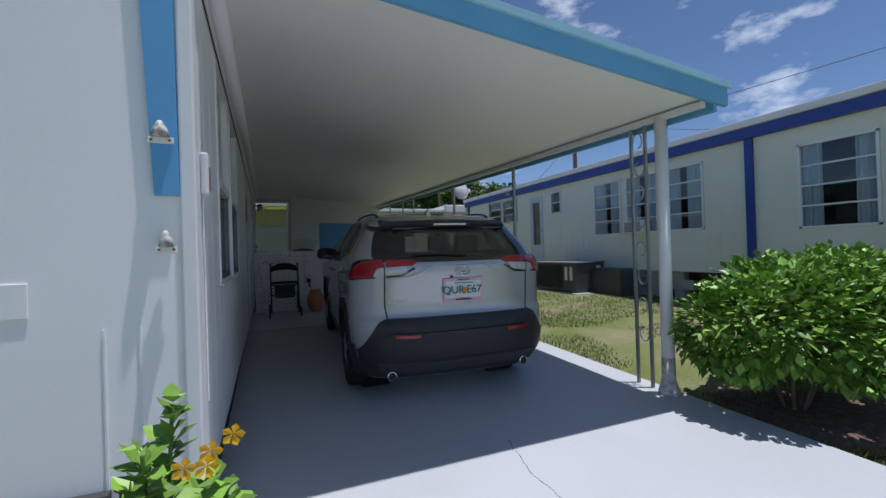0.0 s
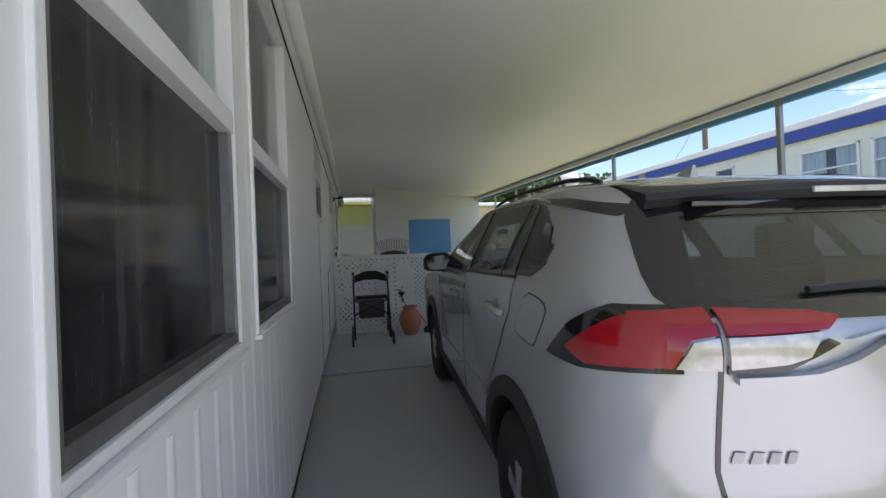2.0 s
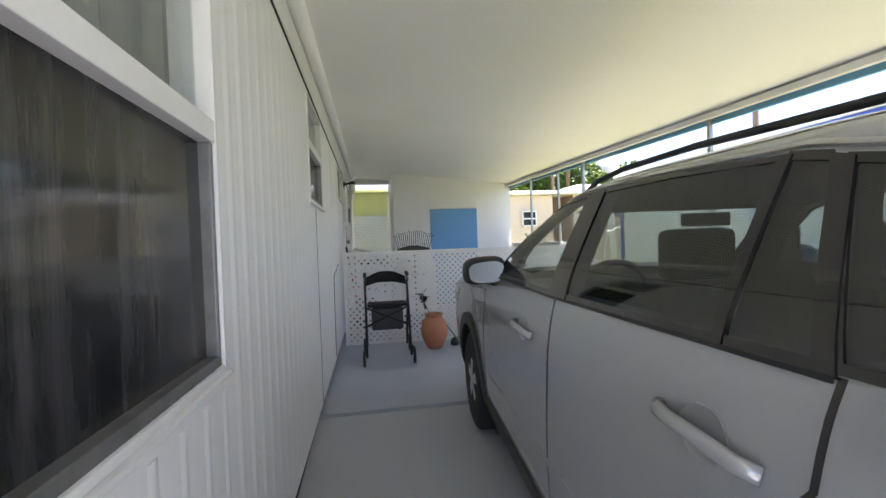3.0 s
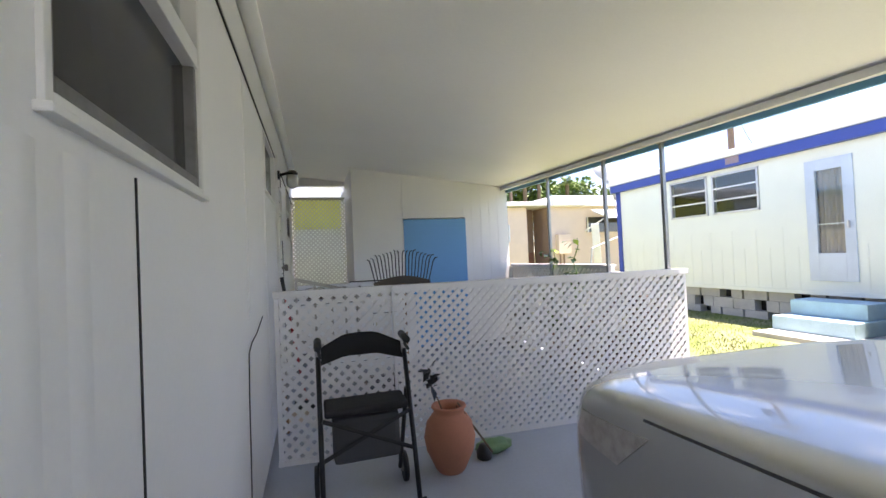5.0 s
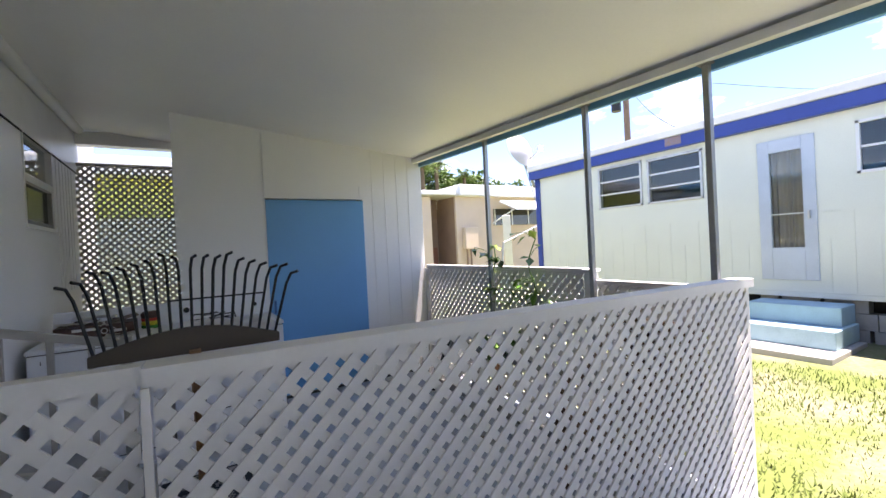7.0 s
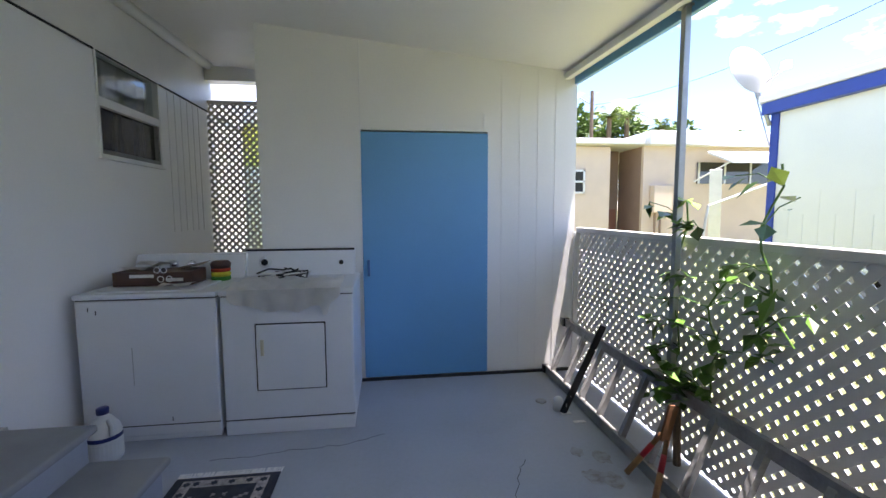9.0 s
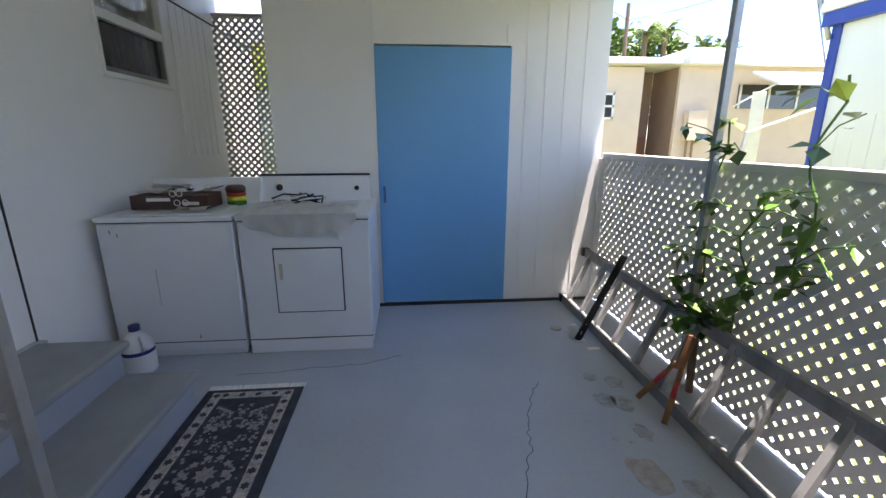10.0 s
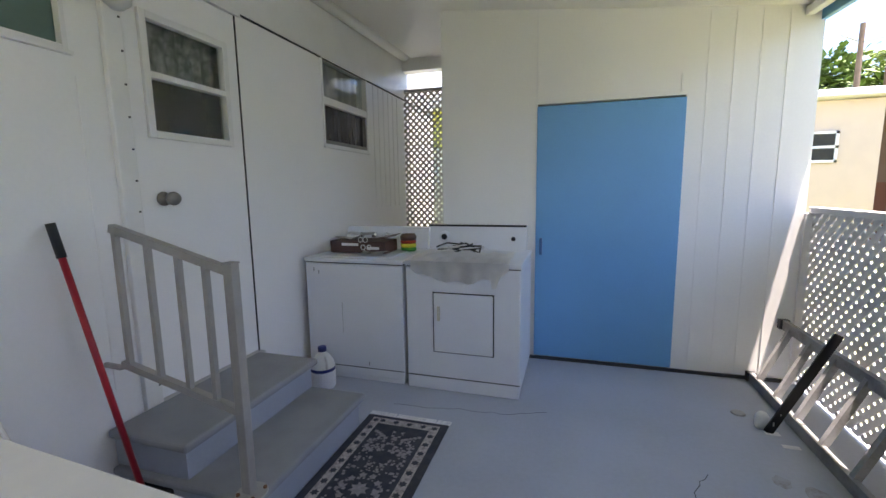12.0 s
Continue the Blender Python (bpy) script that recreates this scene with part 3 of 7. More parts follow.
# ---- lattices ----
def clip(poly, u0, u1, v0, v1):
    for ax, lim, s in ((0, u0, 1), (0, u1, -1), (1, v0, 1), (1, v1, -1)):
        out = []
        for i, p in enumerate(poly):
            q = poly[(i + 1) % len(poly)]
            a, b = (p[ax] - lim) * s, (q[ax] - lim) * s
            if a >= 0:
                out.append(p)
            if (a >= 0) != (b >= 0):
                t = a / (a - b)
                out.append((p[0] + (q[0] - p[0]) * t, p[1] + (q[1] - p[1]) * t))
        poly = out
        if len(poly) < 3:
            return []
    return poly


def lattice(t, a, b, v0, v1, pitch, slat, material, first=0.0):
    """Two crossed layers of thin diagonal slats between plan points a and b, heights v0 to v1."""
    a, b = Vector((*a, 0)), Vector((*b, 0))
    du = (b - a).normalized()
    nn = Vector((-du.y, du.x, 0))
    W, Hh = (b - a).length, v1 - v0
    h = slat / math.sqrt(2)
    for s, off in ((1, 0.0), (-1, 0.007)):
        c = -Hh + first if s > 0 else first
        while c < W + (0 if s > 0 else Hh):
            p = [(c - h, 0), (c + h, 0), (c + h + s * Hh, Hh), (c - h + s * Hh, Hh)]
            p = clip(p, 0, W, 0, Hh)
            c += pitch
            if len(p) < 3:
                continue
            bm = bmesh.new()
            f = [bm.verts.new(a + du * u + nn * (off - 0.003) + Vector((0, 0, v0 + v))) for u, v in p]
            g = [bm.verts.new(a + du * u + nn * (off + 0.003) + Vector((0, 0, v0 + v))) for u, v in p]
            try:
                bm.faces.new(f)
                bm.faces.new(g[::-1])
                for i in range(len(f)):
                    j = (i + 1) % len(f)
                    bm.faces.new((f[j], f[i], g[i], g[j]))
            except ValueError:
                bm.free()
                continue
            part("slat", bm, material, t)


fy = lambda x: 11.714 - 0.058 * x
fence = thing("lattice_fence", (0.06, fy(0.06), 0), "white diagonal lattice fence with flat top rail", "fence")
lattice(fence, (0.08, fy(0.08)), (0.86, fy(0.86)), 0.03, 1.152, 0.083, 0.031, LATT, 0.02)
lattice(fence, (0.89, fy(0.89) - 0.014), (3.42, fy(3.42) - 0.014), 0.03, 1.152, 0.0715, 0.029, LATT)
part("top_rail", beam((0.05, fy(0.05) + 0.012, 1.176), (0.87, fy(0.87) + 0.012, 1.176), 0.05, 0.045), LATT, fence)
part("top_rail", beam((0.872, fy(0.87) + 0.016, 1.174), (3.46, fy(3.46) + 0.016, 1.174), 0.098, 0.043), LATT, fence)
part("bottom_rail", beam((0.05, fy(0.05), 0.018), (3.44, fy(3.44), 0.018), 0.03, 0.034), LATT, fence)
part("stile", beam((0.875, fy(0.875) - 0.02, 0.0), (0.875, fy(0.875) - 0.02, 1.15), 0.03, 0.018), LATT, fence)
part("stile", beam((0.07, fy(0.07), 0.0), (0.07, fy(0.07), 1.15), 0.035, 0.03), LATT, fence)
part("stile", beam((3.43, fy(3.43), 0.0), (3.43, fy(3.43), 1.15), 0.03, 0.03), LATT, fence)
side = thing("lattice_fence", (3.45, 14.9, 0), "sunlit white lattice fence along the edge of the patio", "fence")
lattice(side, (3.45, 12.56), (3.45, 14.87), 0.02, 1.19, 0.079, 0.036, LATT)
lattice(side, (3.45, 11.56), (3.45, 12.44), 0.02, 1.12, 0.079, 0.036, LATT)
part("top_rail", box(3.42, 3.475, 12.53, 14.89, 1.19, 1.23, 0.005), LATT, side)
part("top_rail", box(3.42, 3.475, 11.54, 12.46, 1.12, 1.15, 0.005), LATT, side)
part("end_stile", box(3.40, 3.47, 14.872, 14.897, 0.0, 1.19, 0.004), LATT, side)
gp = thing("fence_post", (3.45, 12.49, 0), "short white fence post between two lattice sections", "post")
part("post", box(3.41, 3.49, 12.465, 12.53, 0, 1.2, 0.006), TRIM, gp)
part("cap", box(3.395, 3.505, 12.455, 12.54, 1.2, 1.225, 0.006), TRIM, gp)
back = thing("lattice_screen", (0.45, 16.32, 0), "lattice screen behind the washing machines, slats greyed for the backlight", "lattice screen")
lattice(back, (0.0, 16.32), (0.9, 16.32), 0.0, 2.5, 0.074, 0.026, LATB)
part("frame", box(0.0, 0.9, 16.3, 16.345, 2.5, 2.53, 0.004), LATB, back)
structure("beam_back", box(0.02, 0.9, 16.26, 16.4, 2.72, 2.86), TRIM, "white beam over the passage behind the machines", "beam")

# ---- carport posts ----
for y in (13.57, 12.42, 11.62, 9.38, 7.41):
    z0 = floor_z(y) if y < 9.4 else 0
    p = thing("carport_post", (3.45, y, z0), "thin square galvanised carport post", "post", "carport posts")
    zt = roof_z(3.42, y) - 0.045
    part("shaft", box(3.355, 3.39, y - 0.017, y + 0.017, z0 + 0.004, zt, 0.004), GALV, p)
    part("foot_plate", box(3.33, 3.415, y - 0.04, y + 0.04, z0, z0 + 0.006), GALV, p)
    part("head_plate", box(3.34, 3.405, y - 0.035, y + 0.035, zt - 0.012, zt - 0.002), GALV, p)
sp = thing("scroll_post", (3.38, 5.3, floor_z(5.3)), "pair of thin rods with wrought iron scrolls", "post")
for y in (5.22, 5.37):
    part("rod", box(3.315, 3.34, y - 0.012, y + 0.012, floor_z(5.3), roof_z(3.38, y) - 0.04, 0.003), GALV, sp)
for zc in (1.9, 1.45, 0.95, 0.45):
    for s in (1, -1):
        pts = []
        for k in range(26):
            a = k / 25 * 1.5 * math.pi
            r = 0.062 * (1 - 0.5 * k / 25)
            pts.append((3.328, 5.295 + s * (0.0 + r * math.cos(a) * 0.95), zc + s * 0.11 + r * math.sin(a) * 1.5 * s))
        part("scroll", tube(pts, 0.006, n=6), GALV, sp)
dsp = thing("downspout", (3.33, 5.06, floor_z(5.1)), "round white downspout post with peeling paint at its foot", "downspout")
part("pipe", tube([(3.33, 5.06, floor_z(5.1) + 0.02), (3.33, 5.06, roof_z(3.33, 5.06) - 0.05)], 0.05, n=20), TRIM, dsp, "", True)
part("shoe", lathe([(0.085, 0), (0.08, 0.03), (0.055, 0.12), (0.052, 0.3)], (3.33, 5.06, floor_z(5.1)), n=20), mat("peeling_paint", (0.7, 0.69, 0.66), 0.7, var=0.5, scale=18, dark=(0.25, 0.22, 0.2), bump=0.5), dsp, "peeling foot", True)

# ---- neighbour's mobile home ----
NX, NY0, NY1 = 7.51, 0.6, 17.2
nh = thing("mobile_home", (NX, NY0, 0), "long cream mobile home with navy eaves", "house")
nwins = [("a", 5.33, 6.24, 1.27, 2.5, 4), ("b", 7.70, 8.55, 1.35, 2.57, 4), ("c", 8.66, 9.48, 1.35, 2.57, 4), ("d", 9.62, 10.45, 1.35, 2.57, 4), ("e", 11.66, 12.10, 2.02, 2.62, 2), ("g", 13.77, 14.64, 1.95, 2.68, 3), ("h", 14.74, 15.6, 1.95, 2.70, 3)]
holes = sorted([(a, b, z0, z1) for _, a, b, z0, z1, _ in nwins] + [(12.47, 13.07, 0.79, 2.58)])
y = NY0
wb = bmesh.new()
for a, b, z0, z1 in holes:
    box(NX, NX + 0.1, y, a, 0.6, 2.95, bm=wb)
    box(NX, NX + 0.1, a, b, 0.6, z0, bm=wb)
    box(NX, NX + 0.1, a, b, z1, 2.95, bm=wb)
    y = b
box(NX, NX + 0.1, y, NY1, 0.6, 2.95, bm=wb)
part("wall", wb, NSIDE, nh)
part("end_wall", box(NX + 0.1, NX + 4, NY1 - 0.1, NY1, 0.6, 2.95), NSIDE, nh)
part("end_wall", box(NX + 0.1, NX + 4, NY0, NY0 + 0.1, 0.6, 2.95), NSIDE, nh)
part("back_wall", box(NX + 3.9, NX + 4, NY0, NY1, 0.6, 2.95), NSIDE, nh)
# added sheet, coloured near-black for the unlit rooms behind the windows
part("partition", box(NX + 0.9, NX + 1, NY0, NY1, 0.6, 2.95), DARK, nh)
part("eave_band", box(NX - 0.12, NX - 0.002, NY0, NY1 + 0.1, 2.76, 2.93, 0.006), NAVY, nh, "navy painted eave")
part("roof_edge", box(NX - 0.16, NX + 0.1, NY0, NY1 + 0.12, 2.932, 3.05, 0.02), ROOFW, nh, "white rolled roof edge")
rf = bmesh.new()
for k in range(12):
    a, b = k / 12, (k + 1) / 12
    za, zb = 3.02 + 0.25 * math.sin(a * math.pi), 3.02 + 0.25 * math.sin(b * math.pi)
    f = [rf.verts.new(p) for p in ((NX + 4.1 * a, NY0, za), (NX + 4.1 * b, NY0, zb), (NX + 4.1 * b, NY1 + 0.1, zb), (NX + 4.1 * a, NY1 + 0.1, za))]
    rf.faces.new(f)
part("roof", rf, ROOFW, nh, "", True)
part("corner_board", box(NX - 0.03, NX - 0.002, NY1 - 0.1, NY1 + 0.02, 0.55, 2.8), NAVY, nh, "navy corner board")
part("pilaster", box(NX - 0.05, NX - 0.002, 6.84, 6.96, 0.55, 2.8), NAVY, nh, "navy vertical board")
part("belt_seam", box(NX - 0.006, NX - 0.001, 6.96, NY1 - 0.1, 1.62, 1.632), NSIDE, nh)
for k in range(46):
    yy = 7.2 + k * 0.215
    if not any(a - 0.03 < yy < b + 0.03 and z0 < 1.6 for a, b, z0, z1 in holes):
        part("siding_rib", box(NX - 0.005, NX - 0.001, yy - 0.004, yy + 0.004, 0.62, 1.62 if k % 2 else 1.3), NSIDE, nh)
part("foot_trim", box(NX - 0.02, NX - 0.002, NY0, NY1, 0.58, 0.64), NSIDE, nh)
part("rust_stain", box(NX - 0.1245, NX - 0.121, 14.0, 14.25, 2.80, 2.925), mat("rusty_navy", (0.25, 0.2, 0.25), 0.7, var=0.6, scale=25, dark=(0.3, 0.2, 0.14)), nh, "peeling patch on the eave")
for nm, a, b, z0, z1, rows in nwins:
    w = part("window", box(NX - 0.004, NX + 0.01, a, a + 0.03, z0, z1), TRIM, nh)
    fb = bmesh.new()
    for q in ((a, a + 0.035, z0, z1), (b - 0.035, b, z0, z1), (a, b, z0, z0 + 0.035), (a, b, z1 - 0.035, z1)):
        box(NX - 0.02, NX + 0.03, *q, 0.003, fb)
    part("frame", fb, ALU if nm in "gh" else TRIM, w)
    for r in range(rows):
        za, zb = z0 + 0.035 + (z1 - z0 - 0.07) * r / rows, z0 + 0.035 + (z1 - z0 - 0.07) * (r + 1) / rows
        part("pane", box(NX + 0.012, NX + 0.016, a + 0.035, b - 0.035, za, zb), PANE, w).visible_shadow = False
        if r:
            part("glazing_bar", box(NX - 0.008, NX + 0.02, a + 0.035, b - 0.035, za - 0.012, za + 0.012), TRIM, w)
    if nm in "abcd":
        span = (b - a) * (0.3 if nm == "a" else 0.42)
        part("curtain", curtain(NX + 0.05, a, a + span, z0, z1, 0.025, 5), CURTW, w, "pale gathered curtain")
        part("curtain", curtain(NX + 0.05, b - span, b, z0, z1, 0.025, 5), CURTW, w, "pale gathered curtain")
nd = part("door", box(NX - 0.02, NX + 0.03, 12.47, 12.60, 0.79, 2.58, 0.004), mat("blue_grey_door", (0.52, 0.58, 0.64), 0.4, metal=0.2), nh, "blue-grey metal storm door")
DM = nd.data.materials[0]
q = bmesh.new()
for r in ((12.94, 13.07, 0.79, 2.58), (12.6, 12.94, 0.79, 1.2), (12.6, 12.94, 2.42, 2.58)):
    box(NX - 0.02, NX + 0.03, *r, 0.004, q)
part("door_frame", q, DM, nd)
part("glazing", box(NX + 0.0, NX + 0.004, 12.6, 12.94, 1.2, 2.42), PANE, nd).visible_shadow = False
part("blind", curtain(NX + 0.07, 12.58, 12.96, 1.15, 2.45, 0.012, 5), mat("brown_blind", (0.34, 0.27, 0.2), 0.8), nd, "brown blind")
part("lever", box(NX - 0.06, NX - 0.02, 12.53, 12.55, 1.55, 1.65, 0.004), ALU, nd)
# block skirting in courses with gaps
n = 0
for row in range(4):
    z0 = -0.15 + row * 0.19
    y = 8.0 + (0.2 if row % 2 else 0)
    while y < 17.0:
        part("block", box(NX + 0.06, NX + 0.22, y, y + (0.39 if (row + n) % 3 else 0.2), z0, z0 + 0.185), BLOCK, nh)
        y += 0.4 if row % 2 == 0 else 0.43
        n += 1
# near-black sheet behind the blocks, put in for the underfloor shade
part("skirting", box(NX + 0.26, NX + 0.3, NY0, NY1, -0.4, 0.6), DARK, nh, "near-black sheet put in for the shade below the floor")
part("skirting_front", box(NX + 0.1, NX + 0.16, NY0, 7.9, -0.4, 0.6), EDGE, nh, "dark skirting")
wac = thing("window_air_conditioner", (NX - 0.2, 9.0, 1.35), "small beige window air conditioner", "air conditioner")
part("casing", box(NX - 0.26, NX - 0.021, 8.85, 9.32, 1.36, 1.62, 0.012), TRIM, wac)
for k in range(7):
    part("louvre", box(NX - 0.268, NX - 0.26, 8.88, 9.29, 1.385 + k * 0.03, 1.397 + k * 0.03), BLACKM, wac)

ns = thing("entry_steps", (6.9, 12.7, 0.0), "painted concrete entry steps in pale blue and grey", "steps")
part("step", box(6.35, 7.4, 12.05, 13.15, -0.3, 0.13, 0.012), mat("grey_step_stone", (0.45, 0.43, 0.4), 0.9, var=0.2, bump=0.3), ns)
part("step", box(6.72, 7.44, 12.12, 13.12, 0.131, 0.33, 0.012), STEPB, ns)
part("step", box(7.05, 7.48, 12.16, 13.08, 0.331, 0.54, 0.012), STEPB, ns)

ac = thing("air_conditioner_unit", (7.0, 10.8, -0.02), "dark grey packaged air conditioner on a concrete pad", "air conditioner")
part("pad", box(6.45, 7.45, 9.9, 11.7, -0.25, 0.08, 0.01), BLOCK, ac, "pale concrete pad")
part("casing", box(6.56, 7.38, 10.05, 11.57, 0.1, 0.74, 0.012), ACBOX, ac)
part("lid", box(6.54, 7.40, 10.03, 11.59, 0.741, 0.765, 0.006), mat("lighter_grey_lid", (0.2, 0.2, 0.19), 0.5), ac, "lighter grey lid")
for k in range(16):
    part("fin", box(6.545, 6.56, 10.5 + k * 0.065, 10.53 + k * 0.065, 0.16, 0.70), BLACKM, ac)
for y in (10.15, 10.32):
    part("label_plate", box(6.553, 6.559, y, y + 0.09, 0.36, 0.66), PAPER, ac, "pale notice")
part("label_plate", box(7.15, 7.27, 10.042, 10.049, 0.52, 0.68), PAPER, ac, "pale notice")
part("duct", box(7.0, 7.5, 9.2, 10.03, 0.05, 0.62, 0.03), ACBOX, ac, "dark duct box")

# satellite dish on the corner of the neighbour's roof
sd = thing("satellite_dish", (7.4, 17.25, 2.62), "grey oval satellite dish on a bent pole", "satellite dish")
part("mast", tube([(7.46, 17.22, 2.6), (7.42, 17.3, 2.9), (7.38, 17.42, 3.2), (7.38, 17.45, 3.3)], 0.03, n=10), GALV, sd, "", True)
part("strut", tube([(7.46, 17.2, 2.3), (7.38, 17.43, 3.15)], 0.01, n=6), GALV, sd)
dish = bmesh.new()
rings = []
for r in range(7):
    f = r / 6
    rings.append([dish.verts.new((7.28 + 0.33 * f * math.sin(a), 17.36 - 0.1 + 0.16 * f * f + 0.29 * f * math.cos(a) * 0.5, 3.46 + 0.38 * f * math.cos(a))) for a in [k * math.tau / 28 for k in range(28)]])
for a, b in zip(rings, rings[1:]):
    for k in range(28):
        dish.faces.new((a[k], a[(k + 1) % 28], b[(k + 1) % 28], b[k]))
bmesh.ops.remove_doubles(dish, verts=dish.verts, dist=1e-4)
bmesh.ops.solidify(dish, geom=dish.faces[:], thickness=0.012)
part("reflector", dish, mat("dish_grey", (0.42, 0.42, 0.41), 0.5), sd, "", True)
part("arm", tube([(7.4, 17.35, 3.18), (7.42, 16.98, 3.36)], 0.014, n=6), GALV, sd)
part("receiver", box(7.37, 7.47, 16.92, 17.02, 3.33, 3.44, 0.015), PLASTIC, sd)

# ---- tan house beyond the patio ----
th = thing("tan_house", (8, 22, 0), "tan stucco house with white rounded roof edge", "house")
part("wall", box(3.0, 7.6, 22, 22.1, -0.2, 3.0), TANW, th)
part("wall", box(8.4, 15.0, 21.8, 21.9, -0.2, 3.0), TANW, th)
# recess walls: their shade is put into the dark brown colour
part("recess", box(7.6, 8.4, 23.0, 23.1, -0.2, 3.1), BROWNW, th, "recess wall coloured dark brown for its shade")
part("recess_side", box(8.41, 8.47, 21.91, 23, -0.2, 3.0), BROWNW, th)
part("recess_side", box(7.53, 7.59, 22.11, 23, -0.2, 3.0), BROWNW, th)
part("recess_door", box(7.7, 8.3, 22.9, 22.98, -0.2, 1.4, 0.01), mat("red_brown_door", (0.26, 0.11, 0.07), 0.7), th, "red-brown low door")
part("roof", box(2.6, 8.42, 21.7, 26, 3.03, 3.17, 0.03), ROOFW, th)
part("roof", box(8.38, 15.0, 21.5, 26, 3.0, 3.36, 0.05), ROOFW, th)
aw = part("awning", strip([(9.95, 21.5, 2.85), (9.95, 20.7, 2.52), (9.95, 20.7, 2.47), (9.95, 21.5, 2.8)], [(12.4, 21.5, 2.85), (12.4, 20.7, 2.52), (12.4, 20.7, 2.47), (12.4, 21.5, 2.8)]), ROOFW, th, "white metal awning")
part("awning_arm", tube([(9.97, 20.8, 2.5), (9.8, 21.75, 2.1)], 0.02, n=6), TRIM, aw)
w = part("window", box(9.9, 12.2, 21.76, 21.795, 2.05, 2.6), GLOSSB, th, "dark jalousie window")
for k in range(4):
    part("mullion", box(9.9 + k * 0.75, 9.95 + k * 0.75, 21.74, 21.76, 2.05, 2.6), ALU, w)
w = part("window", box(6.35, 6.85, 21.96, 21.995, 1.8, 2.4), GLOSSB, th)
for z in (1.8, 2.08, 2.36):
    part("bar", box(6.3, 6.9, 21.94, 21.96, z, z + 0.05), TRIM, w)
for x in (6.3, 6.85):
    part("frame", box(x, x + 0.05, 21.94, 21.96, 1.8, 2.41), TRIM, w)
part("meter_box", box(8.6, 9.1, 21.6, 21.79, 1.3, 2.0, 0.02), TANW, th, "tan painted utility box")
for x in (8.7, 8.85):
    part("conduit", tube([(x, 21.7, 1.3), (x, 21.7, 0.4)], 0.03, n=6), BROWNW, th)
board = thing("leaning_board", (9.2, 20.5, 0), "weathered grey board sticking up behind the fence", "board")
part("board", beam((9.0, 20.0, 0.0), (8.62, 19.6, 2.2), 0.22, 0.04), PLASTIC, board)
pv = thing("leaning_pole", (8.6, 19, 0), "thin pale pole leaning behind the fence", "pole")
part("pole", tube([(8.2, 19.5, 0.0), (8.4, 19.5, 1.45), (9.9, 19.5, 1.95)], 0.03, n=6), ALU, pv)

# ---- yellow house behind the lattice screen ----
yh = thing("yellow_house", (-1, 21, 0), "yellow house with white metal roof", "house")
part("wall", box(-7, 2.6, 21, 21.2, -0.2, 3.12), YELLOW, yh)
part("shade_wall", box(-7, 2.6, 20.9, 20.99, -0.2, 2.3), NSIDE, yh)
part("roof_edge", box(-7.2, 2.8, 20.6, 25, 3.13, 3.5, 0.06), ROOFW, yh)

# ---- utility poles and cables ----
def pole(name, x, y, h, label, lamp=False):
    t = thing(name, (x, y, 0), label, "utility pole")
    part("pole", tube([(x, y, -0.3), (x, y, h)], 0.14, n=12, taper=0.7), POLE, t)
    if lamp:
        part("arm", tube([(x, y, h - 0.8), (x - 0.8, y, h - 0.4), (x - 1.9, y, h - 0.5)], 0.035, n=6), GALV, t)
        part("lamp_head", box(x - 2.5, x - 1.8, y - 0.12, y + 0.12, h - 0.62, h - 0.48, 0.03), GALV, t)
    else:
        part("crossarm", beam((x - 0.9, y, h - 0.5), (x + 0.9, y, h - 0.5), 0.1, 0.12), POLE, t)
        part("insulator", lathe([(0.05, 0), (0.06, 0.08), (0.03, 0.15)], (x - 0.8, y, h - 0.44), n=8), GALV, t)
        part("transformer", lathe([(0.16, 0), (0.17, 0.02), (0.17, 0.5), (0.1, 0.56)], (x - 0.6, y, h - 1.9), n=14), BLACKM, t)


pole("utility_pole", 15.5, 20.5, 8.0, "dark wooden utility pole behind the neighbour's home")
pole("street_light_pole", 14.0, 36.0, 8.4, "wooden pole with a street light arm", True)


def cable(a, b, sag=0.5):
    a, b = Vector(a), Vector(b)
    t = thing("overhead_cable", a, "thin black overhead cable", "cable", "overhead cables")
    pts = [a.lerp(b, k / 14) - Vector((0, 0, sag * 4 * (k / 14) * (1 - k / 14))) for k in range(15)]
    part("cable", tube(pts, 0.01, n=5), WIRE, t)


cable((15.5, 20.5, 7.6), (40, 10, 8.0), 0.8)
cable((15.5, 20.5, 7.2), (14.0, 36.0, 7.6), 0.6)
cable((15.5, 20.5, 7.4), (8.5, 14.5, 3.2), 0.3)
cable((15.5, 20.5, 7.0), (16.5, -8, 6.4), 0.5)


# ---- planting ----
def leaf_mesh(points, size, seed, droop=0.4):
    """Many small folded leaves at the points (place, outward), as one bmesh-free mesh."""
    rnd = random.Random(seed)
    vs, fs = [], []
    for p, o in points:
        d = (Vector(o) + Vector((rnd.uniform(-0.8, 0.8), rnd.uniform(-0.8, 0.8), rnd.uniform(-0.5, 0.7)))).normalized()
        d.z -= droop * rnd.random()
        s = d.cross(Vector((rnd.uniform(-0.4, 0.4), rnd.uniform(-0.4, 0.4), 1))).normalized()
        L = size * rnd.uniform(0.6, 1.35)
        up = s.cross(d).normalized()
        i = len(vs)
        q = Vector(p)
        vs += [q, q + d * L * 0.5 + s * L * 0.34 + up * L * 0.1, q + d * L, q + d * L * 0.5 - s * L * 0.34 + up * L * 0.1]
        fs += [(i, i + 1, i + 2), (i, i + 2, i + 3)]
    me = bpy.data.meshes.new("leaves")
    me.from_pydata([tuple(v) for v in vs], [], fs)
    return me


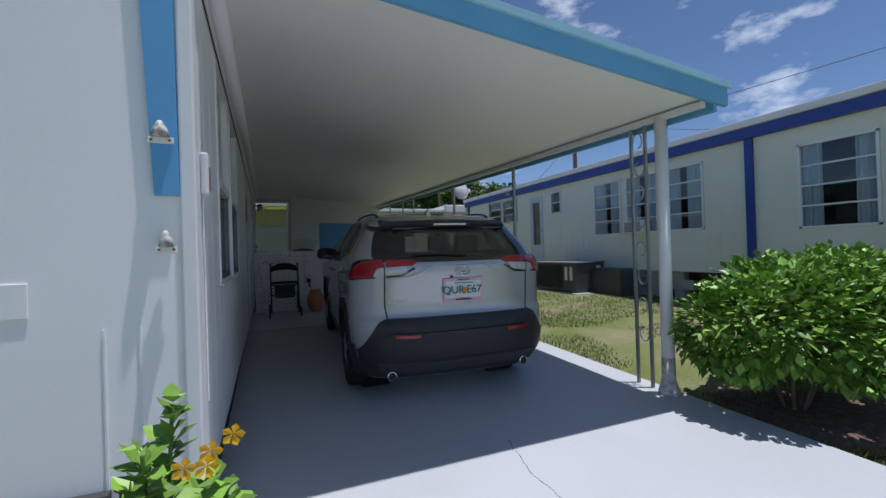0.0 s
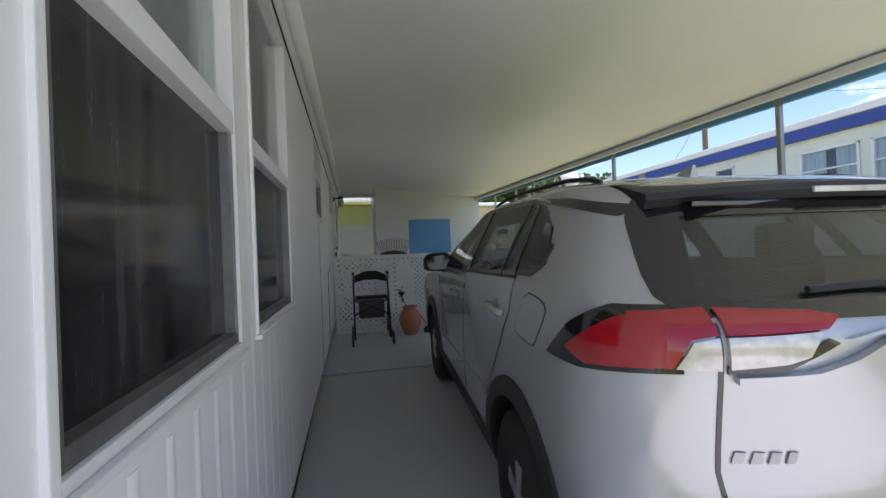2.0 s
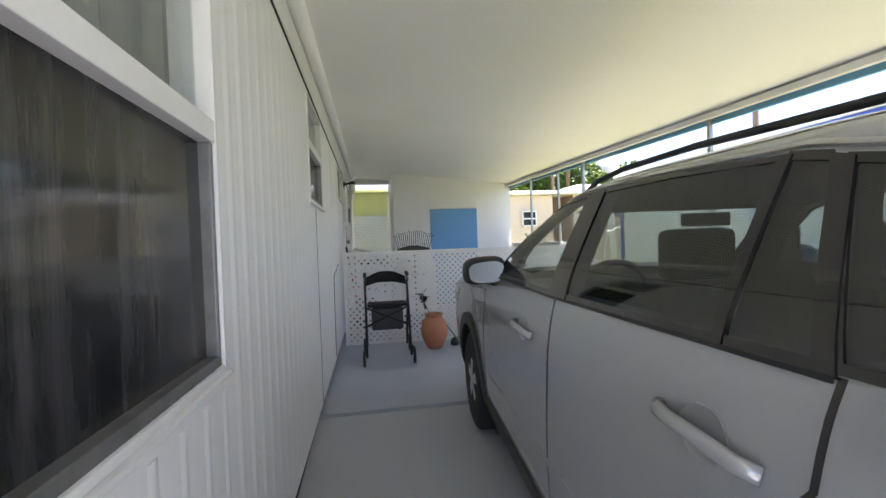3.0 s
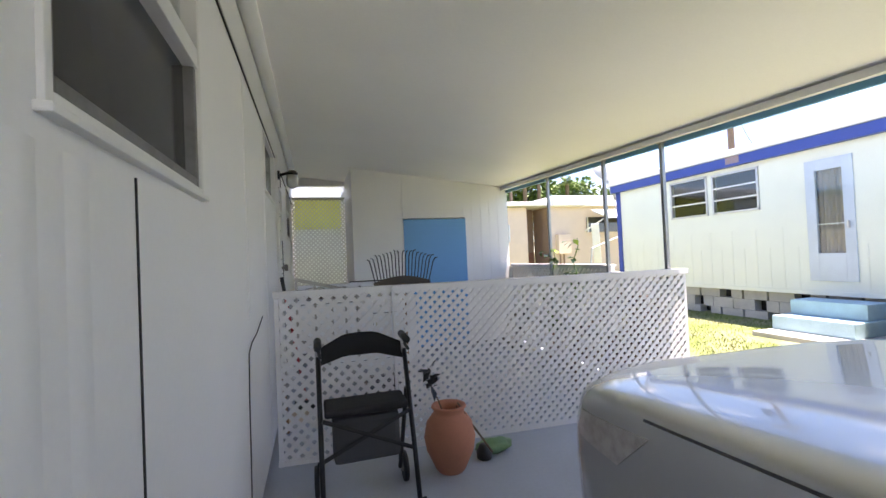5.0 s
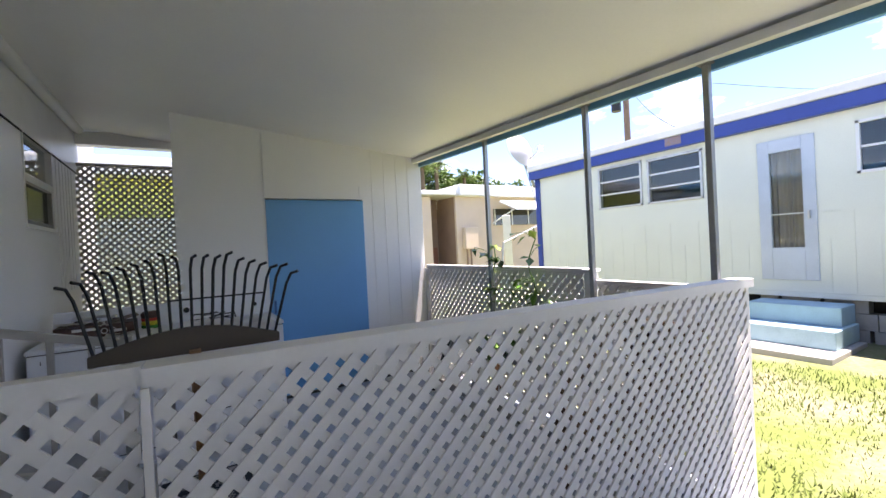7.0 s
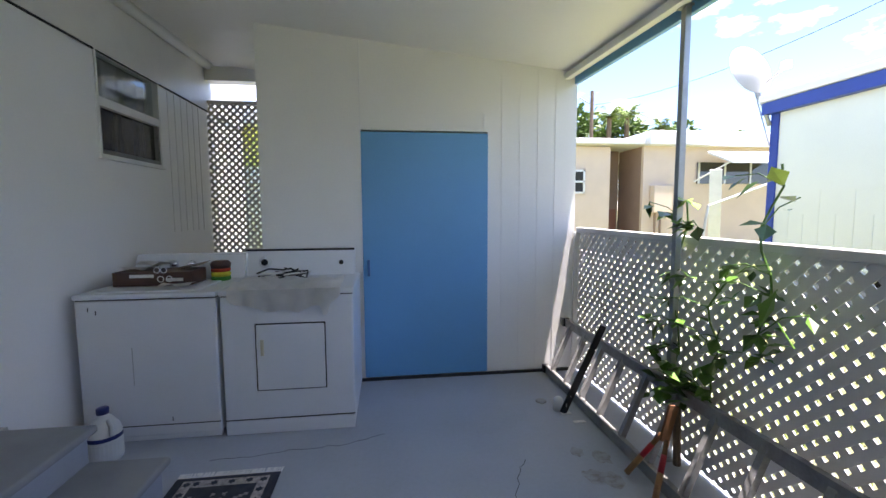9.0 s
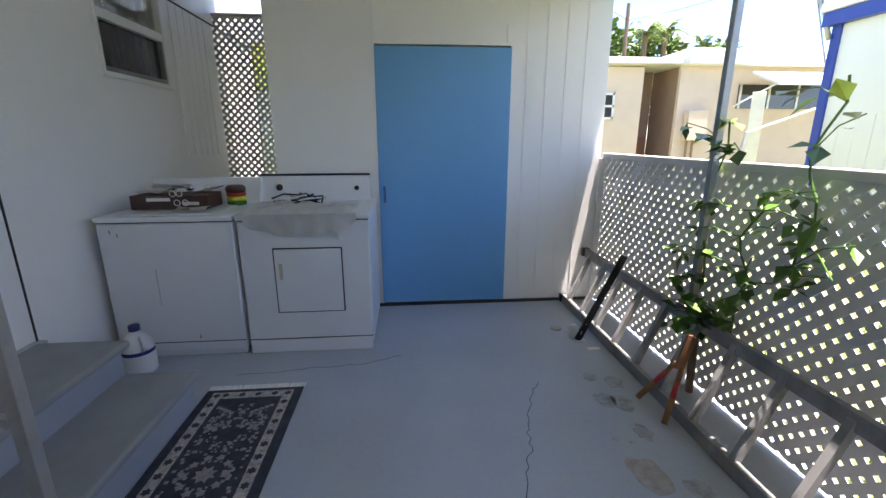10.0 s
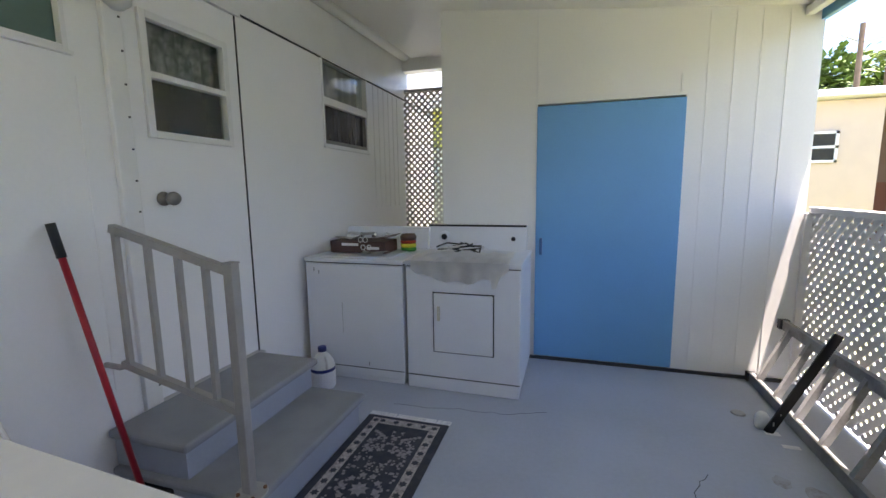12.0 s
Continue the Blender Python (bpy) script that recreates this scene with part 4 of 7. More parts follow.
def mesh_part(name, me, material, parent, label=""):
    me.transform(Matrix.Translation(-origin(parent)))
    me.materials.append(material)
    ob = new(name, me)
    ob.parent = parent
    return tagged(ob, label) if label else ob


def bush(x, y, blobs, count, seed, label):
    rnd = random.Random(seed)
    g = ground_z(x, y)
    t = thing("bush", (x, y, g), label, "bush")
    for k in range(7):
        a = k * 0.9
        tip = (x + 0.35 * math.cos(a), y + 0.35 * math.sin(a), g + 0.75)
        part("stem", tube([(x + 0.06 * math.cos(a), y + 0.06 * math.sin(a), g - 0.02), (x + 0.2 * math.cos(a), y + 0.2 * math.sin(a), g + 0.4), tip], 0.014, n=6, taper=0.5), BARK, t)
    pts = []
    while len(pts) < count:
        bx, by, bz, r, rz = rnd.choice(blobs)
        o = Vector((rnd.gauss(0, 1), rnd.gauss(0, 1), rnd.gauss(0, 1))).normalized()
        f = rnd.uniform(0.55, 1.0) ** 0.6 * (1 + 0.22 * noise.noise(o * 2.3 + Vector((bx, by, bz))))
        p = Vector((bx + o.x * r * f, by + o.y * r * f, g + bz + o.z * rz * f))
        if p.z > g + 0.12 and noise.noise(p * 4.5) > -0.22:
            pts.append((p, o))
    mesh_part("crown", leaf_mesh(pts, 0.075, seed), LEAF, t)
    return t


BLOBS = ((-0.15, -0.05, 0.75, 0.62, 0.42), (0.3, 0.2, 0.85, 0.6, 0.38), (-0.35, 0.2, 0.62, 0.5, 0.38), (0.15, -0.4, 0.6, 0.5, 0.36), (0.5, -0.15, 0.8, 0.5, 0.34))
bush(3.98, 4.5, [(3.9 + dx * 0.85, 4.5 + dy * 0.85, z * 0.98, r * 0.86, rz * 0.9) for dx, dy, z, r, rz in BLOBS], 8000, 3, "leafy bright green shrub at the edge of the driveway")
bush(5.15, 4.7, [(5.2 + dx, 4.7 + dy, z * 0.95, r * 0.85, rz) for dx, dy, z, r, rz in BLOBS], 8000, 5, "second leafy green shrub on the lawn")
structure("ground_mulch", lathe([(0.72, -0.05), (0.66, 0.012), (0.3, 0.03), (0.02, 0.035)], (4.22, 4.45, ground_z(4.2, 4.45)), n=30), mat("dark_mulch", (0.09, 0.06, 0.04), 0.95, var=0.5, scale=18, bump=0.8, dark=(0.2, 0.12, 0.09)), "dark leaf mulch below the shrub", "mulch", True)

# grass as countless blades
rnd = random.Random(11)
vs, fs = [], []
for k in range(60000):
    x, y = 3.5 + 4.0 * rnd.random(), 3.0 + 12.5 * rnd.random()
    if y > 9 and rnd.random() < 0.3:
        continue
    if noise.noise(Vector((x * 0.9, y * 0.9, 3.3))) < -0.25 + 0.2 * rnd.random() * (1 if x < 4.0 else 0.5):
        continue
    g = ground_z(x, y) + 0.002
    a, h = rnd.uniform(0, math.tau), rnd.uniform(0.015, 0.045)
    dx, dy = math.cos(a), math.sin(a)
    i = len(vs)
    vs += [(x - dy * 0.006, y + dx * 0.006, g - 0.01), (x + dy * 0.006, y - dx * 0.006, g - 0.01), (x + dx * h * 0.8, y + dy * h * 0.8, g + h)]
    fs.append((i, i + 1, i + 2))
me = bpy.data.meshes.new("grass")
me.from_pydata(vs, [], fs)
me.materials.append(BLADE)
tagged(new("grass", me), "short sunlit lawn grass", "grass", "", "stuff")


def far_tree(x, y, h, r, seed, label):
    rnd = random.Random(seed)
    t = thing("tree", (x, y, 0), label, "tree", "far trees")
    part("trunk", tube([(x, y, -0.3), (x + 0.1, y, h * 0.55)], 0.18, n=8, taper=0.5), BARK, t)
    cs = [(rnd.uniform(-r, r) * 0.75, rnd.uniform(-r, r) * 0.5, h * rnd.uniform(0.45, 0.9), r * rnd.uniform(0.3, 0.55)) for _ in range(12)]
    pts = []
    for cx, cy, cz, cr in cs:
        for _ in range(260):
            o = Vector((rnd.gauss(0, 1), rnd.gauss(0, 1), rnd.gauss(0, 1))).normalized()
            p = Vector((x + cx, y + cy, cz)) + o * cr * rnd.uniform(0.55, 1.05)
            pts.append((p, o))
    mesh_part("crown", leaf_mesh(pts, 0.5, seed), TREE, t)


for i, (x, y, h, r) in enumerate(((11.5, 42, 8.2, 3.2), (15, 44, 8.4, 3.4), (19, 45, 8.6, 3.4), (24, 46, 9.2, 3.6), (8, 44, 8.0, 3), (29, 47, 8.6, 3.6), (35, 46, 8.0, 3.4), (3, 46, 8.0, 3.4))):
    far_tree(x, y, h, r, 20 + i, "rounded dark green tree behind the houses")
for i, (x, y, h) in enumerate(((16.2, 38, 8.4), (18.6, 40, 8.9), (22, 41, 8.4))):
    rnd = random.Random(50 + i)
    t = thing("palm_tree", (x, y, 0), "feathery palm tree behind the houses", "palm tree", "far palms")
    part("trunk", tube([(x, y, -0.3), (x, y, h - 1.0)], 0.16, n=8), BARK, t)
    vs, fs = [], []
    for k in range(26):
        a, e = rnd.uniform(0, math.tau), rnd.uniform(0.2, 1.3)
        L = rnd.uniform(1.3, 2.0)
        for s in range(16):
            f = s / 16
            c0 = Vector((x + math.cos(a) * L * f * math.cos(e), y + math.sin(a) * L * f * math.cos(e), h - 1.0 + L * f * math.sin(e) - 1.1 * f * f))
            for sgn in (-1, 1):
                o = Vector((-math.sin(a) * sgn, math.cos(a) * sgn, -0.5)) * 0.42 * (1 - 0.6 * f)
                i0 = len(vs)
                vs += [tuple(c0), tuple(c0 + Vector((math.cos(a), math.sin(a), 0)) * 0.06), tuple(c0 + o)]
                fs.append((i0, i0 + 1, i0 + 2))
    me = bpy.data.meshes.new("fronds")
    me.from_pydata(vs, [], fs)
    mesh_part("fronds", me, PALM, t)

# yellow flowers at the house corner
fp = thing("flower_plant", (0.02, 3.75, floor_z(3.8)), "green plant with yellow five-petalled flowers beside the house corner", "plant")
rnd = random.Random(8)
pts = []
for k in range(15):
    a = rnd.uniform(0, math.tau)
    base = Vector((0.03 + rnd.uniform(-0.06, 0.06), 3.78, floor_z(3.8)))
    tip = Vector((0.07 + rnd.uniform(-0.2, 0.16), 3.66 + rnd.uniform(-0.1, 0.2), rnd.uniform(0.42, 0.72)))
    part("stem", tube([base, base.lerp(tip, 0.6) + Vector((0, 0, 0.05)), tip], 0.005, n=5), VINE, fp)
    for j in range(55):
        q = base.lerp(tip, rnd.uniform(0.55, 1.02))
        pts.append((q, Vector((rnd.gauss(0, 1), rnd.gauss(0, 1), 0.4)).normalized()))
mesh_part("leaves", leaf_mesh(pts, 0.07, 9, 0.3), LEAF, fp)
PETAL = mat("yellow_petal", (0.92, 0.62, 0.02), 0.5, var=0.1, scale=20)
for cx, cy, cz in ((0.098, 3.55, 0.672), (0.14, 3.55, 0.668), (0.147, 3.56, 0.695), (0.19, 3.58, 0.715)):
    fb = bmesh.new()
    c0 = fb.verts.new((cx, cy - 0.01, cz))
    for k in range(5):
        a = k * math.tau / 5
        q = [fb.verts.new((cx + 0.026 * math.cos(a + s) * r, cy - 0.02, cz + 0.026 * math.sin(a + s) * r)) for s, r in ((-0.5, 0.75), (0, 1.0), (0.5, 0.75))]
        fb.faces.new((c0, *q))
    bmesh.ops.solidify(fb, geom=fb.faces[:], thickness=0.003)
    fl = part("flower", fb, PETAL, fp, "yellow flower")

# ---- the car ----
ZS = [0.22, 0.34, 0.46, 0.58, 0.69, 0.72, 0.80, 0.90, 0.96, 1.02, 1.08, 1.14, 1.18, 1.22, 1.30, 1.40, 1.46, 1.50, 1.53, 1.555, 1.58, 1.595]
T_REAR = [0.10, 0.02, 0.0, 0.0, 0.02, 0.05, 0.06, 0.055, 0.05, 0.045, 0.04, 0.055, 0.11, 0.15, 0.22, 0.31, 0.37, 0.45, 0.58, 0.78, 1.1, 1.35]
T_NOSE = [4.25, 4.34, 4.38, 4.39, 4.40, 4.40, 4.40, 4.37, 4.26, 3.75, 3.12, 2.98, 2.92, 2.86, 2.74, 2.56, 2.44, 2.33, 2.20, 2.03, 1.75, 1.54]
T_HALF = [0.80, 0.845, 0.862, 0.868, 0.87, 0.87, 0.87, 0.868, 0.866, 0.86, 0.852, 0.84, 0.826, 0.81, 0.765, 0.705, 0.668, 0.645, 0.62, 0.575, 0.45, 0.22]
PW, RR, RF = 3.0, 0.42, 0.45


def eased(z, table):
    """The table's value at a height, softened over a few centimetres."""
    return sum(float(np.interp(z + d, ZS, table)) for d in (-0.02, -0.01, 0, 0.01, 0.02)) / 5


rear_y = lambda z: eased(z, T_REAR)
nose_y = lambda z: eased(z, T_NOSE)
half_x = lambda z: eased(z, T_HALF)


def side_x(y, z):
    d = max((rear_y(z) + RR - y) / RR, (y - nose_y(z) + RF) / RF, 0)
    return half_x(z) * (1 - min(d, 0.999) ** PW) ** (1 / PW)


def rear_at(x, z):
    return rear_y(z) + RR * (1 - (1 - min(abs(x) / half_x(z), 0.999) ** PW) ** (1 / PW))


def rounded(poly, times=2):
    """The outline with its corners cut round."""
    for _ in range(times):
        out = []
        for i, a in enumerate(poly):
            b = poly[(i + 1) % len(poly)]
            out += [(a[0] * 0.8 + b[0] * 0.2, a[1] * 0.8 + b[1] * 0.2), (a[0] * 0.2 + b[0] * 0.8, a[1] * 0.2 + b[1] * 0.8)]
        poly = out
    return poly


def patch(name, poly, face, off, material, parent, label="", thick=0.008, step=0.04):
    """A panel that follows the car's skin. face: 'l', 'r' (poly in y, z) or 'b' (poly in x, z)."""
    bm = bmesh.new()
    f = bm.faces.new([bm.verts.new((u, v, 0)) for u, v in poly])
    us, vsx = [p[0] for p in poly], [p[1] for p in poly]
    for ax, lo, hi in ((0, min(us), max(us)), (1, min(vsx), max(vsx))):
        c = lo + step
        while c < hi:
            bmesh.ops.bisect_plane(bm, geom=bm.verts[:] + bm.edges[:] + bm.faces[:], plane_co=(c, c, 0), plane_no=(1, 0, 0) if ax == 0 else (0, 1, 0))
            c += step
    for v in bm.verts:
        u, z = v.co.x, v.co.y
        if face == "b":
            v.co = (u, rear_at(u, z) - off, z)
        else:
            s = -1 if face == "l" else 1
            v.co = (s * (side_x(u, z) + off), u, z)
    bmesh.ops.recalc_face_normals(bm, faces=bm.faces[:])
    c = sum((f.normal for f in bm.faces), Vector())
    want = {"b": Vector((0, -1, 0)), "l": Vector((-1, 0, 0)), "r": Vector((1, 0, 0))}[face]
    if c.dot(want) < 0:
        bmesh.ops.reverse_faces(bm, faces=bm.faces[:])
    bmesh.ops.solidify(bm, geom=bm.faces[:], thickness=thick)
    return part(name, bm, material, parent, label, True)


car = thing("car", (0, 0, 0), "silver compact suv parked nose-in under the carport", "car")
bm = bmesh.new()
rings = []
zlist = [0.22 + 0.018 * i for i in range(72)] + [1.512, 1.522, 1.532, 1.541, 1.55, 1.558, 1.566, 1.574, 1.581, 1.588, 1.593, 1.595]
for z in zlist:
    y0, y1, w = rear_y(z), nose_y(z), half_x(z)
    r0, r1 = min(RR, (y1 - y0) * 0.45), min(RF, (y1 - y0) * 0.45)
    q = []
    for k in range(19):
        a = k / 18 * math.pi / 2
        q.append((w * math.sin(a) ** (2 / PW), y0 + r0 * (1 - math.cos(a) ** (2 / PW)) if k < 18 else y0 + r0))
    for k in range(1, 40):
        q.append((w, y0 + r0 + (y1 - r1 - y0 - r0) * k / 40))
    for k in range(19):
        a = (1 - k / 18) * math.pi / 2
        q.append((w * math.sin(a) ** (2 / PW), y1 - r1 * (1 - math.cos(a) ** (2 / PW))))
    full = q + [(-x, y) for x, y in q[-2:0:-1]]
    rings.append([bm.verts.new((x, y, z)) for x, y in full])
n = len(rings[0])
for a, b in zip(rings, rings[1:]):
    for k in range(n):
        bm.faces.new((a[k], a[(k + 1) % n], b[(k + 1) % n], b[k]))
bm.faces.new(rings[0][::-1])
bm.faces.new(rings[-1])
body = part("body", bm, SILVER, car, "", True)
WY, WZ, WR = (0.82, 3.34), 0.335, 0.335
FRONT_W = [(2.56, 1.150), (1.83, 1.165), (1.915, 1.485), (2.16, 1.468), (2.30, 1.425), (2.42, 1.35)]
REAR_W = [(1.70, 1.168), (1.10, 1.193), (1.15, 1.488), (1.45, 1.496), (1.80, 1.490)]
LIGHT_W = [(1.075, 1.195), (0.925, 1.203), (1.05, 1.475), (1.125, 1.487)]
QUARTER_W = [(0.895, 1.205), (0.75, 1.211), (0.68, 1.243), (0.665, 1.288), (0.78, 1.38), (0.94, 1.453), (1.01, 1.465)]
BACK_W = [(-0.57, 1.175), (0.57, 1.175), (0.60, 1.22), (0.525, 1.385), (-0.525, 1.385), (-0.60, 1.22)]
SCREEN_W = [(-0.70, 1.135), (0.70, 1.135), (0.54, 1.44), (-0.54, 1.44)]


def prism(poly, axis, lo, hi):
    """A window's outline carried through the body along x or y."""
    bm = bmesh.new()
    ends = [[bm.verts.new((h, u, v) if axis == "x" else (u, h, v)) for u, v in poly] for h in (lo, hi)]
    bm.faces.new(ends[0])
    bm.faces.new(ends[1])
    for i in range(len(poly)):
        j = (i + 1) % len(poly)
        bm.faces.new((ends[0][i], ends[0][j], ends[1][j], ends[1][i]))
    return bm


cuts = []
arch = bmesh.new()
for wy in WY:
    for s in (-1, 1):
        lathe([(0.39, s * 0.55 if s > 0 else -1.0), (0.39, 1.0 if s > 0 else -0.55)], (0, wy, WZ), arch, 40, "x")
cuts.append((arch, BLACKM))
cabin = bmesh.new()
rings = []
for z in [0.62 + 0.06 * i for i in range(16)]:
    w, ya, yb = half_x(z) - 0.05, max(rear_y(z) + 0.07, 0.2), min(nose_y(z) - 0.06, 2.75)
    rings.append([cabin.verts.new((x * w, y, z)) for x, y in ((-0.86, ya), (0.86, ya), (1, ya + 0.25), (1, yb - 0.3), (0.8, yb), (-0.8, yb), (-1, yb - 0.3), (-1, ya + 0.25))])
for a, b in zip(rings, rings[1:]):
    for k in range(8):
        cabin.faces.new((a[k], a[(k + 1) % 8], b[(k + 1) % 8], b[k]))
cabin.faces.new(rings[0][::-1])
cabin.faces.new(rings[-1])
cuts.append((cabin, CABIN))
for poly in (FRONT_W, REAR_W, LIGHT_W, QUARTER_W):
    cuts.append((prism(poly, "x", -1.0, 1.0), BLACKP))
cuts.append((prism(BACK_W, "y", -0.1, 0.6), BLACKP))
cuts.append((prism(SCREEN_W, "y", 2.25, 3.2), BLACKP))
body.data.materials.append(BLACKM)
body.data.materials.append(CABIN)
body.data.materials.append(BLACKP)
tools = []
for bm, m in cuts:
    cutter = new("cutter", bpy.data.meshes.new("cutter"))
    bmesh.ops.recalc_face_normals(bm, faces=bm.faces[:])
    bm.to_mesh(cutter.data)
    bm.free()
    cutter.data.materials.append(m)
    mod = body.modifiers.new("opening", "BOOLEAN")
    mod.operation, mod.solver, mod.object, mod.material_mode = "DIFFERENCE", "EXACT", cutter, "TRANSFER"
    tools.append(cutter)
done = bpy.data.meshes.new_from_object(body.evaluated_get(bpy.context.evaluated_depsgraph_get()))
body.modifiers.clear()
body.data = done
for cutter in tools:
    bpy.data.objects.remove(cutter)


def border(outer, inner):
    """An outline with a hole, slit at its first corners."""
    k = min(range(len(inner)), key=lambda i: (inner[i][0] - outer[0][0]) ** 2 + (inner[i][1] - outer[0][1]) ** 2)
    ring = inner[k:] + inner[:k]
    return outer + [(outer[0][0] + 1e-4, outer[0][1] + 1e-4)] + [(ring[0][0] + 1e-4, ring[0][1] + 1e-4)] + ring[:0:-1] + [ring[0]]


def grown(poly, d):
    """The outline widened about its centre."""
    cu, cv = sum(p[0] for p in poly) / len(poly), sum(p[1] for p in poly) / len(poly)
    wu, wv = max(abs(p[0] - cu) for p in poly), max(abs(p[1] - cv) for p in poly)
    return [(cu + (p[0] - cu) * (1 + d / wu), cv + (p[1] - cv) * (1 + d / wv)) for p in poly]


ang = lambda c, r, a0, a1, m: [(c + r * math.cos(radians(a0 + (a1 - a0) * i / m)), WZ + r * math.sin(radians(a0 + (a1 - a0) * i / m))) for i in range(m + 1)]
for s in "lr":
    mx = -1 if s == "l" else 1
    for wy in WY:
        ring = [p for p in ang(wy, 0.385, -14, 194, 26)] + [p for p in ang(wy, 0.465, 190, -10, 26)]
        patch("arch_trim", ring, s, 0.014, BLACKP, car, "black plastic wheel arch trim", 0.03)
    patch("sill_trim", [(WY[0] + 0.36, 0.225), (WY[1] - 0.36, 0.225), (WY[1] - 0.42, 0.40), (WY[0] + 0.42, 0.38)], s, 0.01, BLACKP, car, "black plastic sill trim", 0.02)
    for poly in (FRONT_W, REAR_W, LIGHT_W, QUARTER_W):
        patch("window_rubber", border(grown(poly, 0.016), grown(poly, -0.002)), s, 0.004, GLOSSB, car, "black window rubber", 0.008)
    patch("pillar_cover", [(1.83, 1.15), (1.70, 1.155), (1.80, 1.50), (1.915, 1.498)], s, 0.006, GLOSSB, car, "gloss black door pillar")
    patch("pillar_cover", [(1.10, 1.18), (1.075, 1.18), (1.125, 1.497), (1.15, 1.498)], s, 0.007, GLOSSB, car, "gloss black window divider")
    patch("pillar_cover", [(0.925, 1.187), (0.895, 1.188), (1.01, 1.475), (1.05, 1.485)], s, 0.007, GLOSSB, car, "gloss black rear door edge")
    patch("side_window", FRONT_W, s, 0.001, FRONTGL, car, "clear front side window", 0.006).visible_shadow = False
    patch("side_window", REAR_W, s, 0.001, TINTGL, car, "tinted rear side window", 0.006)
    patch("door_light", LIGHT_W, s, 0.001, TINTGL, car, "small fixed pane of the rear door", 0.006)
    patch("quarter_window", QUARTER_W, s, 0.001, TINTGL, car, "tinted quarter window", 0.006)
    patch("window_strip", [(2.34, 1.440), (2.20, 1.488), (1.96, 1.512), (1.55, 1.523), (1.10, 1.516), (0.90, 1.48), (0.90, 1.472), (1.10, 1.507), (1.55, 1.514), (1.95, 1.504), (2.18, 1.481), (2.32, 1.434)], s, 0.01, ALU, car, "thin satin window strip")
    patch("belt_strip", [(2.64, 1.135), (1.85, 1.150), (0.90, 1.190), (0.90, 1.182), (1.85, 1.142), (2.64, 1.127)], s, 0.008, BLACKP, car, "black belt strip")
    patch("roof_band", [(0.95, 1.474), (0.80, 1.456), (0.60, 1.426), (0.46, 1.396), (0.43, 1.41), (0.47, 1.432), (0.72, 1.474), (0.95, 1.494)], s, 0.006, GLOSSB, car, "black band between roof and rear pillar", 0.01, 0.03)
    for poly in ([(1.775, 1.15), (1.785, 1.15), (1.80, 0.80), (1.82, 0.42), (1.81, 0.42), (1.79, 0.80)],
                 [(0.885, 1.19), (0.895, 1.19), (0.90, 1.05), (1.00, 0.90), (1.17, 0.70), (1.16, 0.70), (0.99, 0.90), (0.89, 1.05)],
                 [(2.79, 1.10), (2.80, 1.10), (2.86, 0.70), (2.84, 0.45), (2.83, 0.45), (2.85, 0.70)]):
        patch("door_gap", poly, s, 0.0015, GLOSSB, car, "dark door gap", 0.004)
    # crease along the doors above the sill
    patch("door_crease", [(2.75, 0.57), (1.30, 0.62), (1.32, 0.60), (2.75, 0.545)], s, 0.006, SILVER, car, "", 0.008)
    for y, z in ((0.96, 1.035), (1.95, 0.985)):
        # flat patch: the recess's shade is put into a darker silver
        patch("handle_recess", rounded([(y + 0.06, z), (y + 0.09, z - 0.045), (y + 0.15, z - 0.045), (y + 0.185, z), (y + 0.15, z + 0.045), (y + 0.09, z + 0.045)], 2), s, 0.0025, mat("recess_shade_silver", (0.34, 0.345, 0.355), 0.35, metal=0.35, var=0.03, bump=0), car, "handle recess painted as a darker, shaded silver patch", 0.004, 0.03)
        hp = [(mx * (side_x(u, z) + o), u, z + h) for u, h, o in ((y, -0.004, 0.006), (y + 0.025, 0, 0.022), (y + 0.17, 0.004, 0.025), (y + 0.21, 0.004, 0.020), (y + 0.23, 0.004, 0.004))]
        part("door_handle", tube(hp, 0.0145, n=10), SILVER, car, "silver pull handle", True)
    mb = bmesh.new()
    bmesh.ops.create_uvsphere(mb, u_segments=24, v_segments=16, radius=1)
    sq = lambda c, e: abs(c) ** e * (1 if c > 0 else -1)
    for v in mb.verts:
        c0 = v.co.copy()
        v.co = Vector((mx * (0.905 + 0.105 * sq(c0.x, 0.6)), 2.62 + 0.07 * sq(c0.y, 0.7) + 0.03 * c0.x * mx * mx, 1.165 + 0.072 * sq(c0.z, 0.6) - 0.012 * c0.x))
    mir = part("door_mirror", mb, BLACKP, car, "black door mirror housing", True)
    gl = bmesh.new()
    gp2 = rounded([(0.82, 1.115), (0.985, 1.105), (0.995, 1.205), (0.825, 1.225)], 2)
    f0 = [gl.verts.new((mx * u, 2.540 + 0.03 * (u - 0.905) / 0.1, z)) for u, z in gp2]
    f1 = [gl.verts.new((mx * u, 2.535 + 0.03 * (u - 0.905) / 0.1, z)) for u, z in gp2]
    gl.faces.new(f0)
    gl.faces.new(f1)
    for i in range(len(f0)):
        j = (i + 1) % len(f0)
        gl.faces.new((f0[i], f0[j], f1[j], f1[i]))
    bmesh.ops.recalc_face_normals(gl, faces=gl.faces[:])
    part("mirror_glass", gl, MIRG, mir, "mirror glass darkened for the dark windows it reflects")
    part("mirror_stalk", beam((mx * 0.79, 2.66, 1.09), (mx * 0.88, 2.63, 1.12), 0.08, 0.06), BLACKP, mir)
    pts = [(mx * 0.55, u, z) for u, z in ((0.72, 1.53), (0.82, 1.555), (1.0, 1.572), (1.5, 1.582), (1.85, 1.575), (2.05, 1.555), (2.15, 1.52))]
